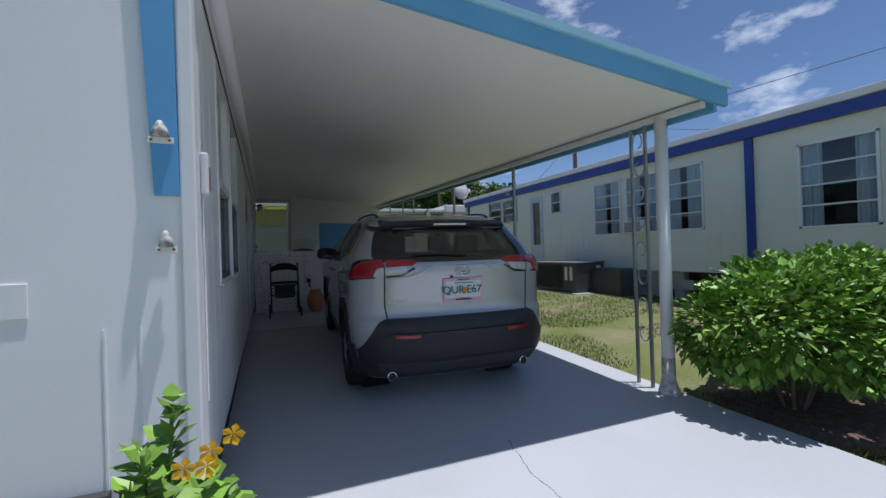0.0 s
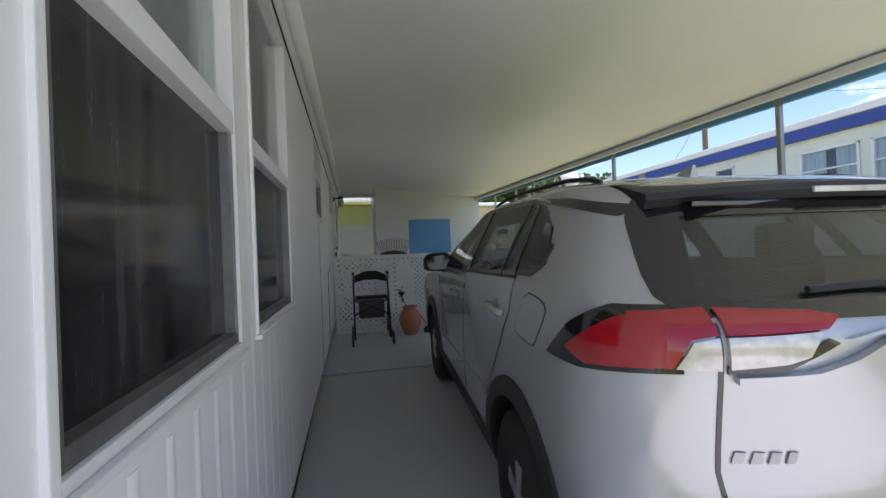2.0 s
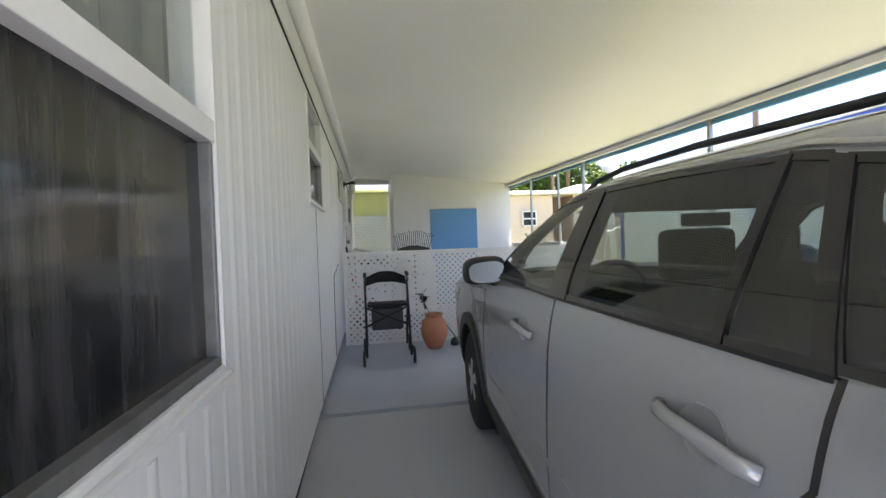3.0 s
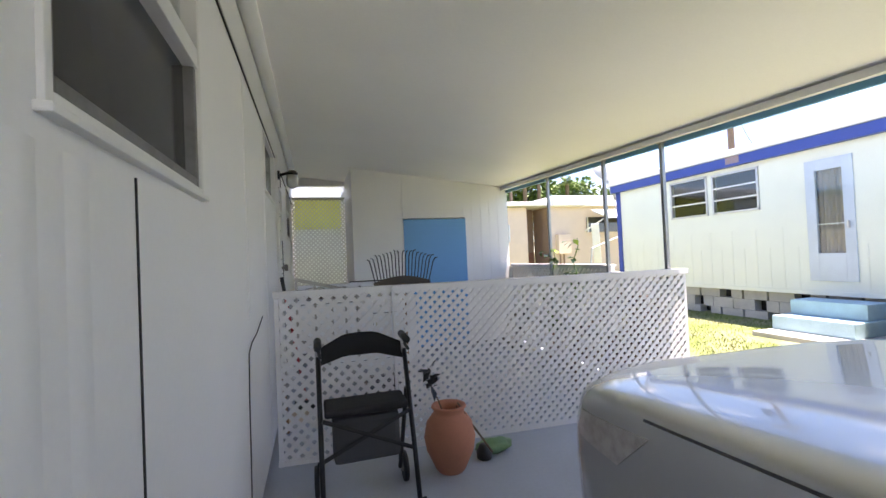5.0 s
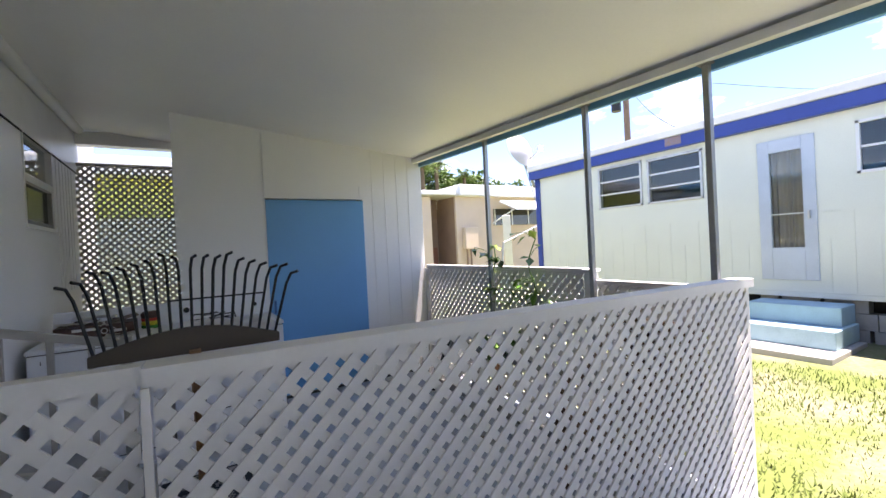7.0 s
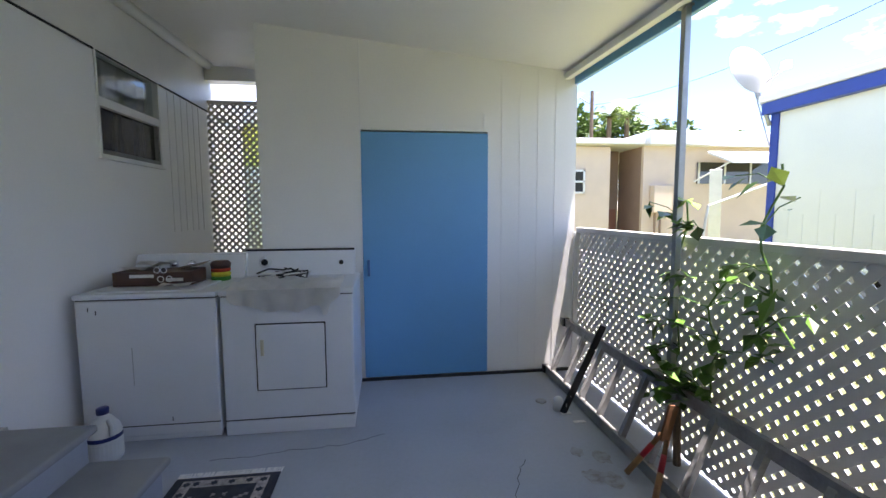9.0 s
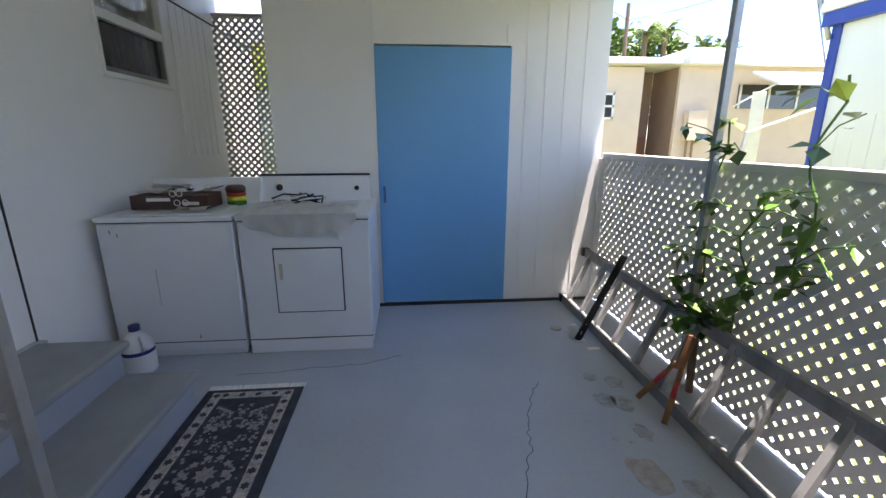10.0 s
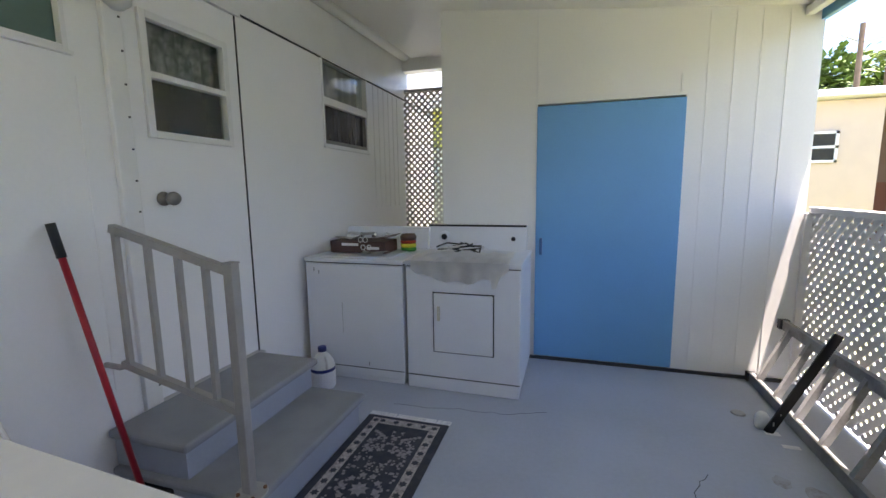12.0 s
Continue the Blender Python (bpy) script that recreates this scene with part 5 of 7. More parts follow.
    part("roof_rail", tube(pts, 0.010, n=8), BLACKP, car, "black roof rail", True)
    patch("head_lamp", [(3.90, 0.80), (4.13, 0.80), (4.10, 0.88), (3.78, 0.92)], s, 0.006, CLEARL, car, "clear head lamp")
    patch("bonnet_gap", [(2.95, 1.055), (3.4, 1.005), (3.8, 0.965), (3.8, 0.958), (3.4, 0.998), (2.95, 1.048)], s, 0.002, GLOSSB, car, "dark bonnet gap", 0.004)
# fuel door
ff = rounded([(0.74, 1.15), (0.56, 1.135), (0.53, 1.10), (0.60, 0.985), (0.63, 0.975), (0.79, 0.985), (0.81, 1.01)], 1)
patch("fuel_door_gap", ff, "l", 0.0014, GLOSSB, car, "dark gap round the fuel door", 0.004)
patch("fuel_door", [(0.67 + (u - 0.67) * 0.955, 1.06 + (z - 1.06) * 0.945) for u, z in ff], "l", 0.0032, SILVER, car, "silver fuel door", 0.005)

# rear
patch("bumper", [(-0.84, 0.23), (0.84, 0.23), (0.855, 0.44), (0.79, 0.51), (0.68, 0.68), (0.62, 0.71), (-0.62, 0.71), (-0.68, 0.68), (-0.79, 0.51), (-0.855, 0.44)], "b", 0.012, BLACKP, car, "black plastic rear bumper", 0.03)
patch("hatch_garnish", rounded([(-0.535, 0.600), (0.535, 0.600), (0.60, 0.66), (0.61, 0.712), (-0.61, 0.712), (-0.60, 0.66)], 1), "b", 0.028, BLACKP, car, "black lower edge of the hatch", 0.02)
patch("bumper_step", [(-0.66, 0.555), (0.66, 0.555), (0.60, 0.592), (-0.60, 0.592)], "b", 0.034, BLACKP, car, "", 0.03)
patch("bumper_insert", [(-0.66, 0.27), (0.66, 0.27), (0.70, 0.36), (-0.70, 0.36)], "b", 0.02, mat("dark_grey_plastic", (0.05, 0.052, 0.056), 0.5), car, "", 0.02)
for s in (-1, 1):
    sp = "l" if s < 0 else "r"
    e = lambda p: [(s * u, z) for u, z in p]
    patch("side_bumper", [(0.24, 0.23), (0.44, 0.23), (0.43, 0.36), (0.40, 0.47), (0.30, 0.50), (0.235, 0.50)], sp, 0.013, BLACKP, car, "", 0.02)
    patch("tail_lamp", e([(0.612, 1.168), (0.42, 1.160), (0.365, 1.148), (0.41, 1.122), (0.612, 1.112)]), "b", 0.018, REDL, car, "red inner tail lamp", 0.02, 0.03)
    patch("tail_lamp_clear", e([(0.612, 1.107), (0.42, 1.117), (0.455, 1.065), (0.50, 1.05), (0.612, 1.038)]), "b", 0.016, CLEARL, car, "clear reversing lamp", 0.02, 0.03)
    patch("lamp_base", e([(0.612, 1.045), (0.50, 1.055), (0.43, 1.085), (0.40, 1.10), (0.38, 1.09), (0.49, 1.035), (0.612, 1.026)]), "b", 0.008, GLOSSB, car, "black lamp edge", 0.012, 0.03)
    patch("tail_lamp_outer", e([(0.628, 1.168), (0.77, 1.155), (0.77, 1.035), (0.715, 1.035), (0.68, 1.10), (0.628, 1.112)]), "b", 0.016, REDL, car, "red outer tail lamp", 0.02, 0.03)
    patch("tail_lamp_tip", e([(0.628, 1.107), (0.677, 1.095), (0.71, 1.035), (0.628, 1.035)]), "b", 0.016, CLEARL, car, "clear lamp insert", 0.02, 0.03)
    patch("tail_lamp_side", [(0.155, 1.155), (0.23, 1.145), (0.36, 1.045), (0.28, 1.018), (0.155, 1.032)], sp, 0.018, REDL, car, "red side of the tail lamp", 0.016, 0.03)
    patch("tail_lamp_wedge", [(0.13, 1.172), (0.27, 1.168), (0.37, 1.105), (0.48, 1.0), (0.30, 1.002), (0.13, 1.022)], sp, 0.011, GLOSSB, car, "black wedge ahead of the tail lamp", 0.016, 0.03)
    patch("reflector", e([(0.37, 0.558), (0.56, 0.562), (0.565, 0.585), (0.375, 0.580)]), "b", 0.04, REDL, car, "red reflector", 0.02, 0.05)
    part("exhaust", lathe([(0.036, 0.0), (0.04, 0.004), (0.04, 0.16), (0.03, 0.16)], (s * 0.58, 0.09, 0.25), n=18, axis="y"), CHROME, car, "chrome exhaust tip", True)
    part("exhaust_bore", lathe([(0.03, -0.002), (0.03, -0.001)], (s * 0.58, 0.09, 0.25), n=18, axis="y"), BLACKM, car, "dark exhaust bore")
    patch("hatch_gap", e([(0.615, 1.17), (0.625, 1.17), (0.628, 0.80), (0.612, 0.70), (0.56, 0.605), (0.548, 0.605), (0.602, 0.70), (0.618, 0.80)]), "b", 0.0025, GLOSSB, car, "dark hatch gap", 0.004)
    # silver flank of the hatch ledge, rising from the lamp
    patch("ledge_flank", e([(0.60, 1.022), (0.44, 1.03), (0.36, 1.055), (0.235, 1.118), (0.205, 1.108), (0.34, 1.035), (0.43, 1.012), (0.60, 1.006)]), "b", 0.022, SILVER, car, "", 0.02, 0.03)
patch("rear_surround", border(rounded([(-0.61, 1.142), (0.61, 1.142), (0.70, 1.172), (0.69, 1.25), (0.635, 1.40), (0.58, 1.452), (-0.58, 1.452), (-0.635, 1.40), (-0.69, 1.25), (-0.70, 1.172)], 1), grown(BACK_W, -0.002)), "b", 0.006, GLOSSB, car, "gloss black hatch surround", 0.012)
patch("rear_window", BACK_W, "b", 0.003, TINTGL, car, "tinted rear window", 0.006)
sb = bmesh.new()
rows = []
for k in range(21):
    x = -0.59 + 0.0575 * k
    y0, zt = 0.30 + 0.10 * abs(x / 0.6) ** 2.5, 1.470 - 0.018 * abs(x / 0.6) ** 2
    rows.append([sb.verts.new(p) for p in ((x, y0 + 0.02, zt - 0.042), (x, y0, zt - 0.02), (x, y0 + 0.008, zt), (x * 0.98, 0.58, zt + 0.048), (x * 0.96, 0.80, zt + 0.062), (x * 0.96, 0.80, zt - 0.03), (x, y0 + 0.12, zt - 0.048))])
for a, b in zip(rows, rows[1:]):
    for i in range(7):
        j = (i + 1) % 7
        sb.faces.new((a[i], a[j], b[j], b[i]))
sb.faces.new(rows[0])
sb.faces.new(rows[-1])
bmesh.ops.recalc_face_normals(sb, faces=sb.faces[:])
part("spoiler", sb, BLACKP, car, "black roof spoiler", True)
part("brake_lamp", box(-0.15, 0.15, 0.294, 0.304, 1.438, 1.456, 0.003), CLEARL, car, "high brake lamp")
part("spoiler_lip", box(-0.50, 0.50, 0.33, 0.42, 1.408, 1.424, 0.004), GLOSSB, car, "black spoiler underside")
part("antenna", strip([(-0.03, 0.93, 1.54), (0.03, 0.93, 1.54), (0.02, 1.12, 1.545), (-0.02, 1.12, 1.545)], [(-0.006, 0.93, 1.625), (0.006, 0.93, 1.625), (0.005, 0.98, 1.615), (-0.005, 0.98, 1.615)]), SILVER, car, "shark fin antenna")
part("wiper", tube([(0.06, rear_at(0, 1.195) - 0.028, 1.19), (-0.2, rear_at(0.2, 1.21) - 0.026, 1.205), (-0.38, rear_at(0.38, 1.20) - 0.024, 1.198)], 0.009, n=6), BLACKP, car, "black rear wiper")
patch("hatch_ledge", [(-0.36, 1.10), (-0.24, 1.126), (0.24, 1.126), (0.36, 1.10), (0.235, 1.112), (-0.235, 1.112)], "b", 0.018, SILVER, car, "", 0.018)
for rx, rz, w in ((0.058, 0.040, 0.005), (0.042, 0.015, 0.005), (0.017, 0.038, 0.005)):
    pts = [(0.01 + rx * math.cos(k * math.tau / 24), rear_at(0, 1.06) - 0.012, 1.058 + rz * math.sin(k * math.tau / 24)) for k in range(25)]
    part("emblem", tube(pts, w, n=6), CHROME, car, "chrome oval emblem", True)
pl = patch("licence_plate", [(-0.16, 0.815), (0.18, 0.815), (0.18, 1.0), (-0.16, 1.0)], "b", 0.016, mat("pink_plate_frame", (0.74, 0.42, 0.54), 0.4), car, "pink-framed licence plate", 0.01)
patch("plate_face", [(-0.142, 0.842), (0.162, 0.842), (0.162, 0.978), (-0.142, 0.978)], "b", 0.02, mat("plate_white", (0.72, 0.76, 0.72), 0.4, var=0.1, scale=30), pl, "white plate face", 0.006)
PG = mat("plate_green", (0.02, 0.12, 0.09), 0.5)
py = rear_at(0, 0.9) - 0.0285
text("QUR", 0.088, Matrix.Translation((-0.078, py - 0.002, 0.905)) @ pose(0, 0, 0, 90), PG, pl)
text("E67", 0.088, Matrix.Translation((0.098, py - 0.002, 0.905)) @ pose(0, 0, 0, 90), PG, pl)
part("plate_fruit", lathe([(0.026, 0), (0.022, 0.003)], (0.01, py - 0.003, 0.90), n=16, axis="y"), mat("orange_fruit", (0.8, 0.28, 0.03), 0.5), pl, "orange fruit picture")
part("plate_bar", box(-0.07, 0.09, py - 0.002, py, 0.958, 0.968), mat("plate_teal", (0.1, 0.35, 0.35), 0.5), pl)
part("plate_bar", box(-0.06, 0.08, py + 0.002, py + 0.006, 0.824, 0.833), BLACKM, pl)
part("plate_bar", box(-0.04, 0.06, py + 0.002, py + 0.006, 0.985, 0.992), BLACKM, pl)
for k, w in enumerate((0.030, 0.032, 0.030, 0.026)):
    x0 = -0.600 + 0.038 * k
    patch("badge_bar", [(x0, 0.822), (x0 + w * 0.75, 0.822), (x0 + w, 0.848), (x0 + w * 0.25, 0.848)], "b", 0.005, GALV, car, "small chrome badge bar", 0.004, 0.02)
part("keyhole", lathe([(0.012, 0), (0.01, 0.006)], (-0.09, rear_at(0, 1.02) - 0.012, 1.015), n=10, axis="y"), BLACKM, car)

# wheels
for wy in WY:
    for s in (-1, 1):
        wx = s * 0.76
        wheel = part("wheel", lathe([(0.20, -0.10), (0.29, -0.105), (WR - 0.012, -0.09), (WR, -0.07), (WR, 0.07), (WR - 0.012, 0.09), (0.29, 0.105), (0.215, 0.10), (0.21, 0.0), (0.2, -0.05)], (wx, wy, WZ), n=48, axis="x"), TYRE, car, "black tyre", True)
        xo = wx + s * 0.085
        part("rim", lathe([(0.215, -0.02 * s), (0.222, 0.0), (0.215, 0.012 * s), (0.195, 0.008 * s), (0.19, -0.03 * s)] if s > 0 else [(0.215, 0.02), (0.222, 0.0), (0.215, -0.012), (0.195, -0.008), (0.19, 0.03)], (xo, wy, WZ), n=40, axis="x"), RIM, wheel, "alloy rim", True)
        part("hub_disc", lathe([(0.19, 0), (0.19, 0.004)], (xo - s * 0.05, wy, WZ), n=28, axis="x"), BLACKM, wheel, "dark brake disc")
        for k in range(5):
            a = k * math.tau / 5 + 0.3
            spoke = bmesh.new()
            for da in (-0.16, 0.16):
                beam((xo + s * 0.012, wy + 0.03 * math.cos(a), WZ + 0.03 * math.sin(a)), (xo, wy + 0.2 * math.cos(a + da), WZ + 0.2 * math.sin(a + da)), 0.035, 0.022, spoke, (1, 0, 0))
            part("spoke", spoke, RIM, wheel)
        part("hub_cap", lathe([(0.04, -0.01), (0.04, 0.016), (0.03, 0.02)] if s > 0 else [(0.04, 0.01), (0.04, -0.016), (0.03, -0.02)], (xo, wy, WZ), n=20, axis="x"), RIM, wheel, "", True)
        part("wheel_well", lathe([(0.372, -0.14 if s > 0 else -0.10), (0.372, 0.10 if s > 0 else 0.14)], (s * 0.63, wy, WZ), n=32, axis="x"), BLACKM, car, "dark wheel well")
# windscreen
ws = bmesh.new()
rows = []
for i in range(9):
    z = 1.12 + 0.33 * i / 8
    rows.append([ws.verts.new((x * (half_x(z) - 0.07), nose_y(z) - RF * (1 - (1 - abs(x * 0.9) ** PW) ** (1 / PW)) - 0.004, z)) for x in [k / 10 - 1 for k in range(21)]])
for a, b in zip(rows, rows[1:]):
    for k in range(20):
        ws.faces.new((a[k], a[k + 1], b[k + 1], b[k]))
part("windscreen", ws, FRONTGL, car, "clear windscreen", True).visible_shadow = False


def car_seat(x, y, w):
    """Backrest and headrest of a seat, leaning back."""
    bm = box(x - w / 2, x + w / 2, y - 0.06, y + 0.06, 0.62, 1.16, 0.04, seg=3)
    for v in bm.verts:
        v.co.y -= (v.co.z - 0.62) * 0.28
    st = part("seat", bm, SEAT, car, "dark grey car seat", True)
    for hx in ([x] if w < 0.7 else [x - 0.38, x + 0.38]):
        bm = box(hx - 0.12, hx + 0.12, y - 0.22, y - 0.13, 1.19, 1.36, 0.035, seg=3)
        part("headrest", bm, SEAT, st, "", True)


car_seat(-0.36, 1.93, 0.46)
car_seat(0.36, 1.93, 0.46)
car_seat(0.0, 1.05, 1.16)
part("dashboard", box(-0.68, 0.68, 2.42, 2.74, 0.8, 1.10, 0.05, seg=3), SEAT, car, "dark dashboard", True)
wc = [(-0.36 + 0.18 * math.cos(k * math.tau / 24), 2.34 - 0.06 * math.sin(k * math.tau / 24), 1.04 + 0.17 * math.sin(k * math.tau / 24)) for k in range(25)]
part("steering_wheel", tube(wc, 0.014, n=8), BLACKP, car, "black steering wheel", True)
part("rear_mirror", box(-0.11, 0.11, 2.16, 2.19, 1.36, 1.42, 0.01), BLACKP, car, "black interior mirror")
car.matrix_basis = pose(1.726, 5.62, floor_z(5.62) + 0.002, 1.75, 0, -3.6)

# ---- patio: washing machine and dryer ----
GAPM = mat("dark_gap", (0.03, 0.03, 0.03), 0.8)


def knob(x, y, z, r, parent, material, name="dial"):
    return part(name, lathe([(r, 0), (r, -0.012), (r * 0.8, -0.02), (r * 0.3, -0.022)], (x, y, z), n=20, axis="y"), material, parent, "", True)


wm = thing("washing_machine", (0.44, 14.5, 0), "old white top-loading washing machine with cluttered lid", "washing machine")
part("cabinet", box(0.06, 0.828, 14.15, 14.84, 0.03, 0.862, 0.012), APPL, wm)
part("kickplate", box(0.07, 0.82, 14.158, 14.2, 0.002, 0.095, 0.006), APPL, wm)
part("kick_gap", box(0.065, 0.823, 14.148, 14.16, 0.096, 0.101), GAPM, wm)
part("top", box(0.055, 0.833, 14.14, 14.84, 0.868, 0.9, 0.012), APPL, wm)
part("top_gap", box(0.065, 0.825, 14.155, 14.83, 0.862, 0.868), GAPM, wm)
part("lid", box(0.15, 0.72, 14.19, 14.62, 0.9, 0.908, 0.004), APPL, wm)
part("console", strip([(0.08, 14.70, 0.9), (0.08, 14.86, 0.9), (0.08, 14.86, 1.07), (0.08, 14.77, 1.07)], [(0.82, 14.70, 0.9), (0.82, 14.86, 0.9), (0.82, 14.86, 1.07), (0.82, 14.77, 1.07)]), APPL, wm)
for x in (0.22, 0.34, 0.46):
    knob(x, 14.735, 1.0, 0.028, wm, CHROME)
part("badge", box(0.18, 0.28, 14.765, 14.768, 1.045, 1.055), BLACKM, wm)
for x, z in ((0.17, 0.78), (0.13, 0.80), (0.55, 0.12)):
    part("scratch", box(x, x + 0.004, 14.148, 14.152, z, z + 0.025), GAPM, wm)
part("scratch", box(0.35, 0.353, 14.148, 14.151, 0.35, 0.58), mat("grey_scuff", (0.45, 0.45, 0.46), 0.6), wm)
dr = thing("dryer", (1.24, 14.5, 0), "old white clothes dryer with a square door", "dryer")
part("cabinet", box(0.85, 1.632, 14.15, 14.84, 0.03, 0.862, 0.012), APPL, dr)
part("kickplate", box(0.855, 1.627, 14.145, 14.2, 0.002, 0.092, 0.006), APPL, dr)
part("kick_gap", box(0.852, 1.63, 14.146, 14.16, 0.093, 0.098), GAPM, dr)
part("top", box(0.845, 1.637, 14.14, 14.84, 0.868, 0.9, 0.012), APPL, dr)
part("top_gap", box(0.855, 1.627, 14.155, 14.83, 0.862, 0.868), GAPM, dr)
part("door_gap", box(1.0445, 1.4625, 14.144, 14.156, 0.2745, 0.6955, 0.004), GAPM, dr)
dd = part("door", box(1.052, 1.455, 14.135, 14.152, 0.282, 0.688, 0.006), APPL, dr)
part("handle", box(1.078, 1.097, 14.127, 14.136, 0.50, 0.60, 0.003), mat("cream_handle", (0.6, 0.55, 0.42), 0.5), dd, "cream recessed handle")
part("console", strip([(0.81, 14.76, 0.9), (0.81, 14.87, 0.9), (0.81, 14.87, 1.09), (0.81, 14.80, 1.09)], [(1.60, 14.76, 0.9), (1.60, 14.87, 0.9), (1.60, 14.87, 1.09), (1.60, 14.80, 1.09)]), APPL, dr)
part("console_trim", box(0.812, 1.598, 14.79, 14.8, 1.08, 1.095, 0.003), GAPM, dr)
k1 = knob(0.95, 14.775, 1.0, 0.045, dr, APPL)
knob(0.95, 14.76, 1.0, 0.024, dr, BLACKM, "dial_cap")
knob(1.50, 14.775, 0.99, 0.017, dr, BLACKM, "start_button")

cb = thing("carton", (0.36, 14.5, 0.91), "opened dark brown cardboard box on the washing machine", "carton")
part("box", box(0.16, 0.62, 14.34, 14.56, 0.912, 1.0, 0.004), CARD, cb)
part("flap", beam((0.14, 14.5, 0.93), (0.62, 14.58, 1.03), 0.2, 0.004), CARD, cb)
part("print", box(0.26, 0.40, 14.336, 14.339, 0.965, 0.985), PAPER, cb, "pale printed bar")
part("print", box(0.47, 0.57, 14.336, 14.339, 0.94, 0.96), PAPER, cb, "pale printed bar")
for x, z in ((0.44, 0.955), (0.49, 0.955), (0.42, 1.012), (0.46, 1.012)):
    pts = [(x + 0.018 * math.cos(a), 14.335, z + 0.018 * math.sin(a)) for a in [k * math.tau / 14 for k in range(15)]]
    part("print_ring", tube(pts, 0.003, n=5), PAPER, cb)
pp = thing("paper_sheets", (0.3, 14.45, 1.0), "crumpled white papers on the carton", "paper")
for i, (x, y, z, a) in enumerate(((0.26, 14.45, 1.015, 12), (0.34, 14.5, 1.04, -8), (0.55, 14.28, 0.925, 20))):
    bm = bmesh.new()
    rnd = random.Random(70 + i)
    g = [[bm.verts.new((x + (u - 2) * 0.05, y + (v - 1) * 0.06, z + rnd.uniform(-0.012, 0.016))) for u in range(5)] for v in range(3)]
    for r0, r1 in zip(g, g[1:]):
        for u in range(4):
            bm.faces.new((r0[u], r0[u + 1], r1[u + 1], r1[u]))
    bmesh.ops.solidify(bm, geom=bm.faces[:], thickness=0.002)
    part("sheet", bm, PAPER, pp, "", True)
sp = thing("twine_spool", (0.70, 14.6, 0.9), "spool of yellow, green and red twine", "spool")
for z0, z1, c, nm in ((0.902, 0.93, (0.06, 0.25, 0.04), "green"), (0.931, 0.962, (0.65, 0.6, 0.05), "yellow"), (0.963, 0.985, (0.5, 0.06, 0.03), "red")):
    part("winding", lathe([(0.058, 0), (0.064, (z1 - z0) / 2), (0.058, z1 - z0)], (0.70, 14.6, z0), n=20), mat(nm + "_twine", c, 0.9, var=0.2, scale=40), sp, nm + " twine", True)
part("core", lathe([(0.06, 0), (0.066, 0.03), (0.05, 0.05)], (0.70, 14.6, 0.986), n=16), CARD, sp, "dark brown rim", True)
# cloth draped over the dryer's edge
bm = bmesh.new()
cols = []
for i in range(33):
    u = i / 32
    x = 0.90 + 0.66 * u
    drop = 0.055 + 0.085 * math.sin(u * math.pi) ** 0.7 + (0.06 if 0.82 < u < 0.9 else 0) + 0.01 * math.sin(u * 23)
    col = []
    for j in range(17):
        v = j / 16
        if v < 0.55:
            y, z = 14.46 - 0.33 * v / 0.55, 0.912 + 0.022 * abs(math.sin(u * 17 + v * 5)) + 0.01 * math.sin(v * 21 + u * 6)
        else:
            f = (v - 0.55) / 0.45
            y, z = 14.132 - 0.012 * math.sin(u * 31 + f) * f - 0.008, 0.912 - drop * f
        col.append(bm.verts.new((x, y, z)))
    cols.append(col)
for a, b in zip(cols, cols[1:]):
    for j in range(16):
        bm.faces.new((a[j], b[j], b[j + 1], a[j + 1]))
bmesh.ops.solidify(bm, geom=bm.faces[:], thickness=0.006)
tw = thing("towel", (1.2, 14.3, 0.9), "crumpled cream towel hanging over the dryer's edge", "towel")
part("cloth", bm, CLOTH, tw, "", True)
cc = thing("cable_coil", (1.15, 14.5, 0.92), "tangle of black and white cords on the dryer", "cord")
for i in range(6):
    rnd = random.Random(90 + i)
    pts = [(1.12 + rnd.uniform(-0.17, 0.2), 14.52 + rnd.uniform(-0.1, 0.12), 0.925 + rnd.uniform(0, 0.05)) for _ in range(7)]
    fine = []
    for a, b in zip(pts, pts[1:]):
        fine += [tuple(Vector(a).lerp(Vector(b), t / 4)) for t in range(4)]
    part("cord", tube(fine, 0.006, n=6), WIRE if i % 3 else PAPER, cc, "", True)
bl = thing("bleach_bottle", (0.27, 14.0, 0), "white plastic bleach jug with a blue cap and label", "bottle")
part("jug", lathe([(0.078, 0.0), (0.084, 0.01), (0.084, 0.15), (0.075, 0.19), (0.045, 0.235), (0.026, 0.25), (0.026, 0.265)], (0.27, 13.99, 0), n=28), PLASTIC, bl, "", True)
part("label_band", lathe([(0.0855, 0.0), (0.0855, 0.022)], (0.27, 13.99, 0.128), n=28), NAVYP, bl, "navy label band")
part("label_face", lathe([(0.0852, 0.0), (0.0852, 0.085)], (0.27, 13.99, 0.03), n=28), PAPER, bl, "pale label")
part("cap", lathe([(0.03, 0), (0.03, 0.03), (0.026, 0.034)], (0.27, 13.99, 0.262), n=20), NAVYP, bl, "navy cap", True)
part("grip", tube([(0.32, 13.95, 0.24), (0.345, 13.93, 0.21), (0.34, 13.935, 0.16)], 0.012, n=8), PLASTIC, bl, "", True)

